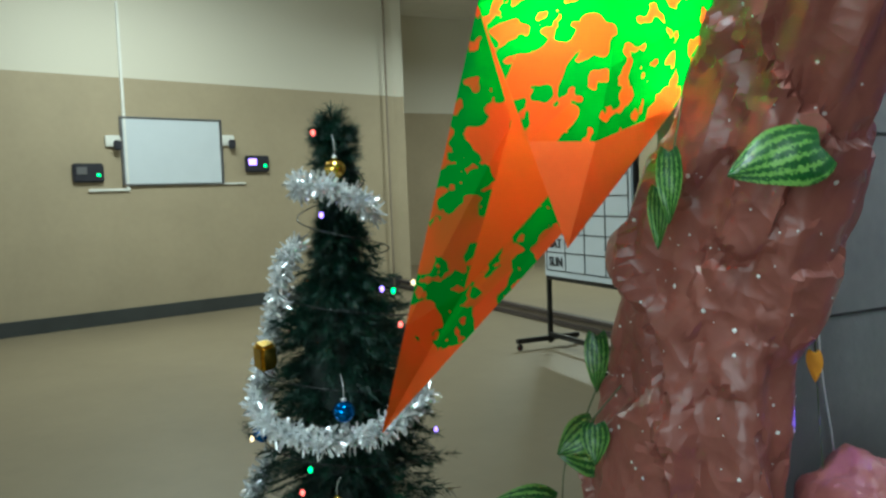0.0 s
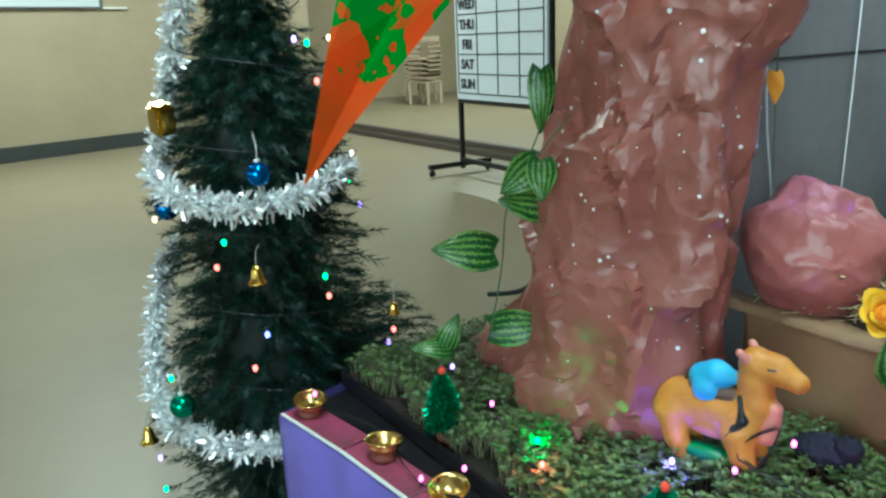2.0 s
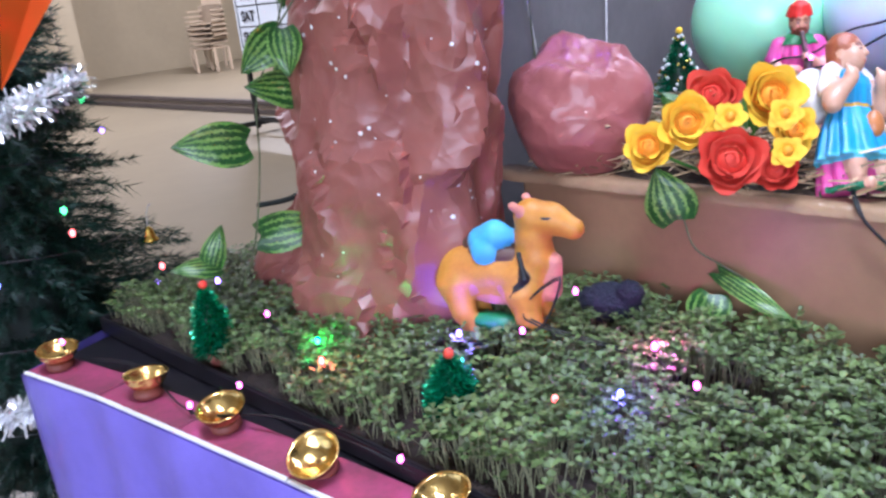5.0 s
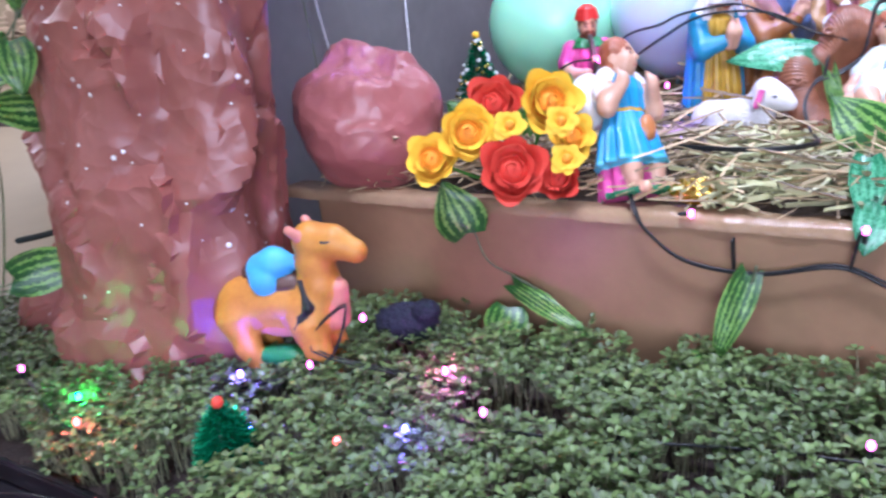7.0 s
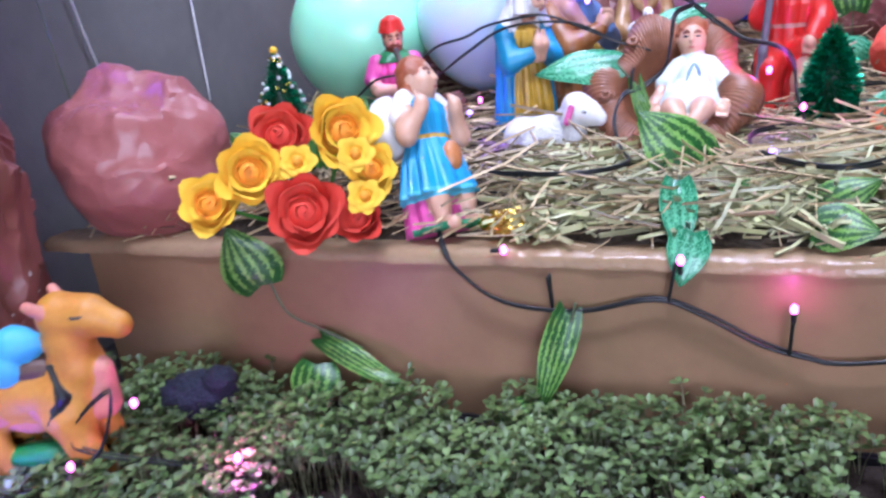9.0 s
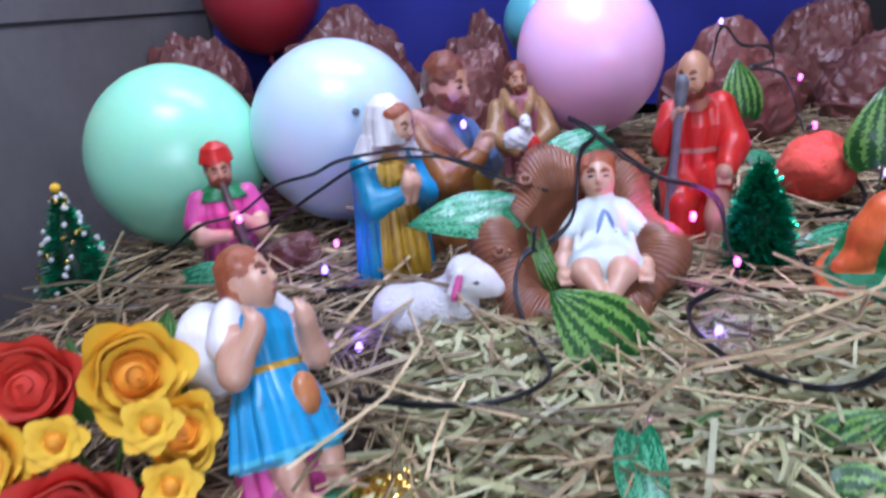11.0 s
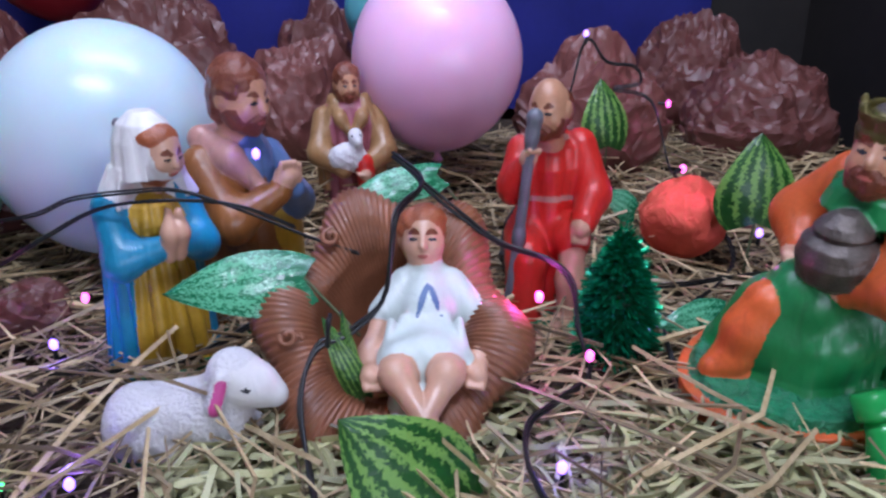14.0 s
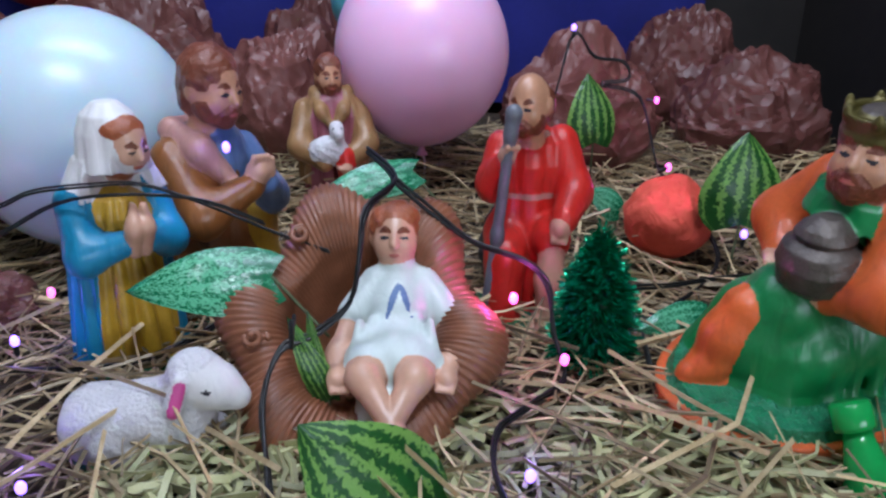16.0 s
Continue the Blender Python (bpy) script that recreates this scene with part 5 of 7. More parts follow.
for q in range(5):
    s.limb([(0.030 - 0.002 * q, 0.080 - 0.024 * q, 0.140 - 0.006 * q), (0.056 - 0.002 * q, 0.056 - 0.022 * q, 0.085), (0.066 - 0.002 * q, 0.048 - 0.022 * q, 0.042)], [0.003, 0.006, 0.008], M["kinggreen"], 0.009)
s.limb([(0.000, -0.056, 0.112), (0.0, -0.074, 0.085), (0.0, -0.086, 0.052), (0.0, -0.108, 0.046)], [0.026, 0.024, 0.020, 0.013], M["orange"], 0.005)
for x in (-1, 1):
    s.limb([(0.048 * x, 0.050, 0.216), (0.078 * x, 0.024, 0.164), (0.040 * x, 0.002, 0.150)], [0.028, 0.031, 0.022], M["orange"])
    fist(s, (0.034 * x, -0.008, 0.146), 0.015, M["skin"], (-0.8 * x, -0.6, 0.1))
s.robe([(0.018, 0.0), (0.033, 0.012), (0.038, 0.032), (0.034, 0.048), (0.024, 0.056), (0.027, 0.060), (0.022, 0.068), (0.010, 0.078)], M["jar"], (0.022, -0.010, 0.142), k=0.001)
s.robe([(0.056, 0.0), (0.048, 0.020), (0.028, 0.034)], M["kinggreen"], (0, 0.046, 0.208), 1.0, 0.95, 7, 0.1)
head(s, (0.004, 0.034, 0.262), 0.036, M["darkskin"], M["hair"], M["hair"], 26, -16, 0, chin=0.82)
s.robe([(0.034, 0.0), (0.035, 0.010), (0.0335, 0.014), (0.036, 0.028)], M["olive"], (0.0, 0.042, 0.276), 1.0, 1.05, k=0.001)
s.robe([(0.029, 0.022), (0.029, 0.05)], M["jar"], (0.0, 0.042, 0.276), 1.0, 1.05, k=0, cut=True)
for q in range(7):
    a = q * math.pi / 3.5
    s.ball((0.036 * math.cos(a), 0.042 + 0.036 * math.sin(a), 0.304), (0.004, 0.004, 0.008), M["olive"], k=0.004)
s.ball((0, 0.042, 0.296), (0.027, 0.027, 0.014), M["jar"], k=0.001)
figure("king_figurine", s, pose(1.270, 0.452, 0.836, 4, 8, -80), "glazed kneeling king figurine in green and orange with a jar")

# girl with a sack
s = Clay()
s.robe([(0.050, 0.0), (0.046, 0.05), (0.034, 0.10)], M["magenta"], (0, 0.014, 0), 1.0, 0.8, 8, 0.1)
for x in (-0.020, 0.022):
    s.limb([(x, -0.012, 0.075), (x * 1.1, -0.022, 0.035), (x * 1.1, -0.026, 0.006)], [0.016, 0.013, 0.010], M["skin"])
    s.limb([(x * 1.1, -0.024, 0.006), (x * 1.2, -0.046, 0.005)], [0.010, 0.008], M["skin"])
s.robe([(0.060, 0.044), (0.056, 0.056), (0.046, 0.09), (0.031, 0.118), (0.035, 0.145), (0.030, 0.160), (0.012, 0.172)], M["apron"], (0, 0, 0), 1.0, 0.78, 11, 0.10)
s.robe([(0.062, 0.040), (0.062, 0.050)], M["mintrim"], (0, 0, 0), 1.0, 0.78, paint=True)
s.robe([(0.036, -0.003), (0.036, 0.003)], M["ochre"], (0, 0, 0.116), 1.0, 0.78, paint=True)
s.ball((0.008, -0.036, 0.088), (0.014, 0.010, 0.018), M["pouch"], k=0.001)
s.ball((-0.024, 0.044, 0.146), (0.038, 0.032, 0.040), M["white"], k=0.003, lump=0.0015, lscale=90)
for x in (-1, 1):
    s.limb([(0.034 * x, 0, 0.158), (0.048 * x, -0.016, 0.118), (0.030 * x, -0.036, 0.146)], [0.013, 0.012, 0.010], M["skin"])
    fist(s, (0.029 * x, -0.038, 0.152), 0.0095, M["skin"], (0, 0.3, 1))
    s.limb([(0.028 * x, 0.002, 0.166), (0.043 * x, -0.002, 0.143)], [0.014, 0.015], M["white"])
head(s, (0, -0.006, 0.192), 0.0265, M["skin"], M["ginger"], None, 24, 0, 0)
s.robe([(0.052, 0.0), (0.052, 0.006)], M["grassbase"])
figure("girl_figurine", s, pose(0.560, 0.048, 0.806, -24, 0, 0) @ pose(0, 0, 0, 0, -15, 0) @ pose(0, 0, 0, 0, 0, 58) @ Matrix.Diagonal((1.0, 1.0, 1.14, 1)), "glazed girl figurine in a blue apron carrying a white sack")

# piper in pink
s = Clay()
s.robe([(0.050, 0.0), (0.048, 0.05), (0.042, 0.085)], M["kinggreen"], (0, 0.006, 0), 1.0, 0.85, 8, 0.1)
s.robe([(0.052, 0.018), (0.048, 0.06), (0.040, 0.095), (0.046, 0.13), (0.038, 0.155), (0.018, 0.172)], M["magenta"], (0, 0, 0), 1.0, 0.82, 11, 0.10)
for x in (-1, 1):
    s.limb([(0.042 * x, 0, 0.146), (0.058 * x, -0.012, 0.116)], [0.020, 0.018], M["magenta"])
    s.limb([(0.058 * x, -0.012, 0.116), (0.050 * x, -0.040, 0.098), (0.008 * x, -0.055, 0.112 + 0.014 * x)], [0.014, 0.013, 0.010], M["skin"])
s.limb([(0.0, -0.040, 0.172), (0.012, -0.062, 0.110), (0.022, -0.074, 0.055)], [0.006, 0.007, 0.014], M["jar"], 0.001)
s.robe([(0.046, 0.0), (0.034, 0.014), (0.018, 0.022)], M["kinggreen"], (0, 0, 0.150), 1.0, 0.85, 6, 0.1)
head(s, (0, -0.008, 0.196), 0.0255, M["darkskin"], M["hair"], M["hair"], 0, 8, 0, chin=0.8)
s.robe([(0.030, 0.0), (0.028, 0.010), (0.023, 0.024), (0.008, 0.033)], M["red"], (0, 0.0, 0.206), 1, 1, 7, 0.05, k=0.002)
figure("piper_figurine", s, pose(0.285, 0.600, 0.824, 0, 0, 30) @ Matrix.Diagonal((0.9, 0.9, 1, 1)), "glazed piper figurine in pink with a red cap")

# lamb lying on its base, head raised
s = Clay()
s.limb([(-0.048, 0.0, 0.036), (0.0, 0.0, 0.038), (0.030, 0, 0.038)], [0.033, 0.031, 0.030], M["fleece"], 0.01)
s.ball((-0.045, -0.014, 0.028), (0.034, 0.026, 0.030), M["fleece"], k=0.008)
s.limb([(0.022, 0, 0.044), (0.044, -0.006, 0.078)], [0.030, 0.023], M["fleece"], 0.012)
s.limb([(0.048, -0.008, 0.082), (0.066, -0.010, 0.074), (0.084, -0.012, 0.065)], [0.0235, 0.0195, 0.012], M["white"], 0.006)
s.ball((0.046, -0.007, 0.090), (0.022, 0.021, 0.018), M["fleece"], k=0.008)
for y in (-1, 1):
    s.limb([(0.040, 0.021 * y - 0.008, 0.090), (0.033, 0.028 * y - 0.008, 0.066)], [0.008, 0.009], M["fleece"], 0.003)
    s.limb([(0.042, 0.030 * y - 0.008, 0.088), (0.036, 0.038 * y - 0.008, 0.066)], [0.006, 0.006], M["magenta"], paint=True)
    s.ball((0.062, 0.018 * y - 0.010, 0.080), (0.005, 0.006, 0.0028), M["darkplastic"], paint=True)
    s.limb([(0.026, 0.018 * y, 0.026), (0.052, 0.022 * y, 0.012), (0.036, 0.026 * y, 0.008)], [0.014, 0.009, 0.008], M["fleece"])
    s.limb([(-0.036, 0.026 * y, 0.022), (-0.006, 0.032 * y, 0.010)], [0.016, 0.009], M["fleece"])
s.robe([(0.060, -0.004), (0.060, 0.006)], M["grassbase"], (-0.005, 0, 0), 1.3, 0.62, k=0.001)
figure("lamb_figurine", s, pose(0.644, 0.380, 0.824), "white glazed lying lamb figurine with pink ears")

# ---- the manger: ribbed basket with a rolled ruffled rim, tilted back, with the child doll ----
bk = thing("manger_basket", pose(0.834, 0.458, 0.912, 43, 0, 0), "glossy brown moulded basket with ribbed wavy rim", "basket")
s = Sculpt()
rows = []
NS = 440
for j in range(35):
    t = j / 34
    row = []
    for i in range(NS):
        a = 2 * math.pi * i / NS
        ruf = math.cos(6 * a + 0.9) + 0.35 * math.cos(3 * a + 2.0)
        rib = math.sin(118 * a + 3.2 * math.sin(6 * a + 0.9) + 5.0 * t)
        if t < 0.45:
            u = t / 0.45
            r, z = 0.02 + 0.056 * u, -0.070 * (1 - u * u)
            r += 0.0005 * rib * u
        else:
            u = (t - 0.45) / 0.55
            th = math.pi * (1.0 - 1.28 * u)
            wide = 0.031 * (1 + 0.15 * ruf)
            r = 0.076 + wide * (1 + math.cos(th)) + 0.006 * ruf * u
            z = 0.8 * wide * math.sin(th) + 0.009 * ruf * math.sin(math.pi * u)
            k = 0.0019 * rib * min(1, u * 5)
            r += k * math.cos(th)
            z += k * math.sin(th)
        row.append((r * math.cos(a) * 0.97, r * math.sin(a) * 1.09, z))
    rows.append(row)
for j in range(9):
    t = (j + 1) / 9
    row = []
    for i in range(NS):
        a = 2 * math.pi * i / NS
        ruf = math.cos(6 * a + 0.9) + 0.35 * math.cos(3 * a + 2.0)
        r = (0.124 + 0.008 * ruf * (1 - t)) * (1 - 0.55 * t) + 0.0018 * math.sin(88 * a + 3 * math.sin(6 * a))
        row.append((r * math.cos(a) * 0.97, r * math.sin(a) * 1.09, -0.030 - 0.062 * t ** 0.8))
    rows.append(row)
s.grid(rows, M["basket"])
part("shell", s.mesh("shell"), None, bk)
for a, r0 in ((128, 0.106), (52, 0.104), (-8, 0.108), (190, 0.106)):
    pts = []
    for q in range(12):
        w, g = q * 0.85, 0.013 - 0.0010 * q
        pts.append((r0 * 0.97 * math.cos(radians(a)) + g * math.cos(w), r0 * 1.09 * math.sin(radians(a)) + g * math.sin(w), 0.020 + 0.0009 * q))
    sc = Sculpt()
    sc.limb(pts, [0.0030] * 12, M["basket"], 8)
    part("scroll", sc.mesh("scroll"), None, bk, "coiled scroll on the rim")

s = Clay(0.0016)
O = Vector((0.866, 0.43, 0.83))
Q = lambda x, y, z: Vector((x, y, z)) - O
head(s, Q(0.868, 0.508, 0.990), 0.0295, M["skin"], M["ginger"], None, -2, -14, 0)
s.limb([Q(0.872, 0.492, 0.950), Q(0.871, 0.470, 0.925), Q(0.868, 0.438, 0.893), Q(0.867, 0.418, 0.880)], [0.022, 0.029, 0.030, 0.031], M["pale"], 0.01)
for x in (-1, 1):
    s.limb([Q(0.872 + 0.024 * x, 0.487, 0.948), Q(0.872 + 0.045 * x, 0.465, 0.922)], [0.016, 0.018], M["pale"], 0.008)
    s.limb([Q(0.872 + 0.046 * x, 0.463, 0.920), Q(0.870 + 0.056 * x, 0.425, 0.898), Q(0.866 + 0.052 * x, 0.400, 0.892)], [0.012, 0.0115, 0.009], M["skin"], 0.003)
    fist(s, Q(0.866 + 0.051 * x, 0.391, 0.890), 0.0105, M["skin"], (-0.15 * x, -0.7, -0.3))
    s.limb([Q(0.868 + 0.018 * x, 0.420, 0.884), Q(0.864 + 0.024 * x, 0.382, 0.898), Q(0.866 - 0.004 * x, 0.338, 0.868)], [0.018, 0.0150, 0.0095], M["skin"], 0.001)
    s.limb([Q(0.866 - 0.004 * x, 0.340, 0.866), Q(0.860 - 0.012 * x, 0.322, 0.864)], [0.011, 0.009], M["skin"], 0.003)
    for q in range(3):
        s.limb([Q(0.868 + (0.010 + 0.012 * q) * x, 0.446 - 0.008 * q, 0.930), Q(0.868 + (0.014 + 0.012 * q) * x, 0.402, 0.900)], [0.004, 0.007], M["pale"], 0.008)
    s.limb([Q(0.872, 0.462, 0.962), Q(0.872 + 0.012 * x, 0.434, 0.936)], [0.0035, 0.004], M["slate"], paint=True)
    s.limb([Q(0.872 + 0.060 * x, 0.462, 0.912), Q(0.872 + 0.034 * x, 0.440, 0.912)], [0.004, 0.004], M["slate"], paint=True)
s.limb([Q(0.867, 0.440, 0.894), Q(0.867, 0.418, 0.896)], [0.033, 0.031], M["pale"], 0.01)
for x in (-1, 1):
    s.limb([Q(0.867 + 0.014 * x, 0.432, 0.896), Q(0.866 + 0.022 * x, 0.408, 0.898)], [0.025, 0.022], M["pale"], 0.008)
s.limb([Q(0.866, 0.43, 0.868), Q(0.866, 0.395, 0.850), Q(0.868, 0.366, 0.838)], [0.034, 0.034, 0.024], M["pale"], 0.006)
solo("child_doll", s.mesh("child_doll"), None, pose(*O), "child doll in a pale gown lying in the basket", "doll")

# ---- camel by the trunk ----
s = Clay(0.002)
s.limb([(-0.062, 0, 0.116), (0.0, 0, 0.124), (0.050, 0, 0.112)], [0.046, 0.040, 0.042], M["camel"], 0.012)
s.limb([(0.050, 0, 0.115), (0.068, 0, 0.150), (0.066, 0, 0.190), (0.070, 0, 0.214)], [0.038, 0.031, 0.027, 0.026], M["camel"], 0.014)
s.limb([(0.066, 0, 0.222), (0.098, 0, 0.220), (0.132, 0, 0.206)], [0.030, 0.024, 0.018], M["camel"], 0.008)
s.limb([(0.088, 0, 0.100), (0.100, -0.004, 0.150)], [0.022, 0.014], M["camelpink"], 0.006)
for y in (-1, 1):
    s.limb([(0.056, 0.022 * y, 0.234), (0.046, 0.030 * y, 0.246)], [0.009, 0.007], M["camelpink"], 0.003)
    s.ball((0.096, 0.022 * y, 0.227), (0.010, 0.006, 0.0035), M["darkplastic"], paint=True)
    s.limb([(-0.068, 0.022 * y, 0.100), (-0.056, 0.030 * y, 0.055), (-0.036, 0.028 * y, 0.0)], [0.036, 0.020, 0.013], M["camel"], 0.010)
    s.limb([(0.050, 0.020 * y, 0.090), (0.062, 0.028 * y, 0.050), (0.086, 0.026 * y, 0.0)], [0.032, 0.019, 0.014], M["camel"], 0.010)
    s.limb([(-0.034, 0.032 * y, 0.120), (-0.026, 0.040 * y, 0.070)], [0.009, 0.007], M["camelpink"], paint=True)
    s.limb([(0.018, 0.034 * y, 0.110), (0.026, 0.040 * y, 0.075)], [0.008, 0.007], M["camelpink"], paint=True)
s.ball((0.0, 0, 0.084), (0.050, 0.030, 0.020), M["camelpink"], k=0.008)
s.ball((0.0, 0, 0.158), (0.050, 0.034, 0.020), M["saddlebrown"], k=0.004)
s.limb([(-0.020, -0.006, 0.176), (0.004, -0.010, 0.188), (0.032, -0.008, 0.190)], [0.026, 0.024, 0.012], M["saddle"], 0.004)
s.ball((-0.010, -0.032, 0.164), (0.022, 0.012, 0.020), M["saddle"], k=0.006)
s.limb([(-0.05, 0, 0.168), (-0.036, 0, 0.184)], [0.010, 0.010], M["saddlebrown"], 0.003)
s.limb([(0.050, -0.030, 0.166), (0.062, -0.040, 0.128), (0.040, -0.046, 0.096)], [0.004] * 3, M["wire"], 0.001)
s.ball((0.0, -0.02, 0.038), (0.050, 0.024, 0.016), M["kinggreen"], k=0.004)
solo("camel_figurine", s.mesh("camel_figurine"), None, pose(0.110, -0.272, 0.590, 0, 0, 14) @ Matrix.Diagonal((1.0, 0.9, 0.98, 1)), "orange brown camel figurine with a light blue saddle cloth", "figurine", "crib figures")
s = Sculpt()
s.ball((0, 0, 0.035), (0.055, 0.03, 0.035), M["navy"], None, 20, 14, 0.2, 5)
s.ball((0.035, -0.01, 0.06), (0.024, 0.02, 0.022), M["navy"], None, 14, 10, 0.15, 5)
solo("dark_figurine", s.mesh("dark_figurine"), None, pose(0.235, -0.130, 0.590, 0, 0, 20), "small dark navy animal figurine lying in the cress", "figurine", "crib figures")


# ---- flowers ----
def petal(s, c, axis, ang, r, tilt, size, material):
    """One rounded cupped petal round the axis at c."""
    n = axis.normalized()
    u = n.orthogonal().normalized()
    v = n.cross(u)
    d = u * math.cos(ang) + v * math.sin(ang)
    e = n.cross(d)
    rows = []
    for j in range(6):
        rho = 0.04 + 0.96 * j / 5
        row = []
        for i in range(18):
            a = 2 * math.pi * i / 18
            k, t = rho * math.cos(a), 0.5 + 0.5 * rho * math.sin(a)
            lip = 0.20 * size * max(0, t - 0.7) ** 2 * 6
            row.append(c + d * (r * (0.6 + 0.4 * t) + math.sin(tilt) * size * t - 0.30 * size * k * k + lip) + e * (0.62 * size * k) + n * (math.cos(tilt) * size * t - 0.6 * lip))
        rows.append(row)
    s.grid(rows, material, True, False)
    s.grid([[p - d * 0.0014 for p in reversed(q)] for q in rows], material, True, False)


def rose(at, face, size, outer, inner):
    """A full rose: a wound sheet of ruffled petals, with rounded petals round it."""
    s = Sculpt()
    n = Vector(face).normalized()
    u = n.orthogonal().normalized()
    v = n.cross(u)
    R = size * 0.50
    turns, steps = 3.5, 130
    ph = random.uniform(0, 6.28)
    for lo, hi, m in ((0, int(steps * 0.62), inner), (int(steps * 0.60), steps, outer)):
        cols = []
        for q in range(lo, hi + 1):
            t = q / steps
            th = ph + turns * 2 * math.pi * t ** 0.75
            r = R * (0.06 + 0.94 * t) * (1 + 0.10 * math.sin(th * 2.3 + ph) * t + 0.05 * math.sin(th * 5.1))
            ruf = 1 + 0.16 * math.sin(th * 2.6 + 1.0)
            top = R * (0.50 - 0.40 * t * t) * ruf + 0.13 * R * math.sin(th * 1.7)
            dd = u * math.cos(th) + v * math.sin(th)
            prof = ((0.55, -0.75), (0.92, -0.25), (1.0, 0.10), (1.02, 0.70), (1.06, 0.95), (1.14, 1.0))
            cols.append([dd * (r * a) + n * (-R * 0.75 + (top + R * 0.75) * (0.5 + 0.5 * b)) for a, b in prof])
        s.grid(cols, m, False)
        s.grid([[p * 0.985 for p in reversed(c)] for c in cols], m, False)
    s.ball(-n * R * 0.30, R * 0.66, inner, None, 16, 10)
    for i in range(6):
        petal(s, -n * R * 0.90, n, ph + i * math.pi / 3 + 0.2, R * 0.84, 0.22 + 0.16 * (i % 2), size * 0.62, outer)
    for i in range(5):
        petal(s, -n * R * 0.60, n, ph + i * 1.257 + 0.7, R * 0.66, 0.02, size * 0.60, outer)
    return s


FACE = (0.45, -0.85, 0.35)
bq = thing("rose_bouquet", pose(0.37, 0.02, 0.80), "bunch of yellow and red cloth roses on the box edge", "bouquet")
BQ = Vector((0.37, 0.02, 0.80))
for at, size, o, i in (((0.285, -0.085, 0.890), 0.060, "yellowrose", "amber"), ((0.338, -0.060, 0.925), 0.066, "yellowrose", "amber"), ((0.408, -0.060, 0.872), 0.074, "redrose", "redrose"),
                       ((0.432, 0.035, 0.955), 0.072, "yellowrose", "amber"), ((0.345, 0.015, 0.955), 0.068, "redrose", "redrose"), ((0.462, -0.02, 0.850), 0.050, "redrose", "redrose"),
                       ((0.472, 0.02, 0.905), 0.052, "yellowrose", "amber")):
    f = Vector(FACE) + Vector((random.uniform(-0.3, 0.3), 0, random.uniform(-0.2, 0.2)))
    ob = part("rose", rose(at, f, size * 1.08, M[o], M[i]).mesh("rose"), None, bq, "red cloth rose" if o == "redrose" else "yellow cloth rose")
    ob.matrix_basis = Matrix.Translation(Vector(at) - BQ)
    p = Vector(at) - BQ - f.normalized() * size * 0.3
    part("stem", tube_mesh("stem", [p, p * 0.6 + Vector((0, 0.01, 0)), (0.0, 0.02, 0.01)], 0.003, M["green"]), None, bq)
for at in ((0.392, -0.03, 0.930), (0.468, -0.015, 0.935), (0.476, -0.02, 0.880)):
    s = Sculpt()
    for k in range(14):
        petal(s, Vector((0, 0, 0)), Vector(FACE), k * 2.4, 0.004, 1.25 - 0.045 * k, 0.023 - 0.0006 * k, M["yellowrose"])
    s.ball(Vector(FACE) * 0.006, 0.008, M["amber"], None, 12, 8)
    ob = part("small_flower", s.mesh("small_flower"), None, bq, "small yellow flower")
    ob.matrix_basis = Matrix.Translation(Vector(at) - BQ)


# ---- leaves on vines ----
def leaf_mesh(base, tip, normal, width, cup=0.18):
    """A heart-shaped striped leaf from base to tip, with thickness."""
    b, t = Vector(base), Vector(tip)
    d = t - b
    L = d.length
    d = d.normalized()
    n = Vector(normal)
    n = (n - d * n.dot(d)).normalized()
    e = d.cross(n)
    rows, uvs = [], []
    NU, NV = 12, 14
    for j in range(NV + 1):
        v = j / NV
        w = width * 0.5 * (math.sin(math.pi * min(1, (v * 0.93 + 0.07)) ** 0.62) ** 0.85)
        row = []
        for i in range(NU + 1):
            k = (i / NU - 0.5) * 2
            heart = -0.10 * L * abs(k) * max(0, 1 - v * 3.2)
            row.append(b + d * (L * v + heart) + e * (w * k) + n * (-cup * w * k * k * 1.2 + 0.05 * L * math.sin(v * 3.0) - 0.10 * L * v * v + 0.012 * L * math.sin(9 * v + 3 * k)))
            uvs.append((k, v))
        rows.append(row)
    V = [p for r in rows for p in r]
    N = NU + 1
    F = [(a * N + c, a * N + c + 1, (a + 1) * N + c + 1, (a + 1) * N + c) for a in range(NV) for c in range(NU)]
    B = len(V)
    V += [p - n * 0.0012 for p in V]
    F += [tuple(B + q for q in reversed(f)) for f in F[:]]
    me = mesh_of("leaf", V, F)
    uv = me.uv_layers.new(name="UVMap")
    for lp in me.loops:
        uv.data[lp.index].uv = uvs[lp.vertex_index % B]
    return me


def vine(label, stem, leaves, material="leaf"):
    """A stem with leaves: each leaf is base, tip, width."""
    o = Vector(stem[0])
    e = thing("leaf_vine", pose(*o), label, "vine", "leaf vines")
    part("stem", tube_mesh("stem", [Vector(p) - o for p in stem], 0.0018, M["vine"]), None, e)
    for base, tip, w, nrm in leaves:
        part("leaf", leaf_mesh(Vector(base) - o, Vector(tip) - o, nrm, w), M[material], e)
    return e


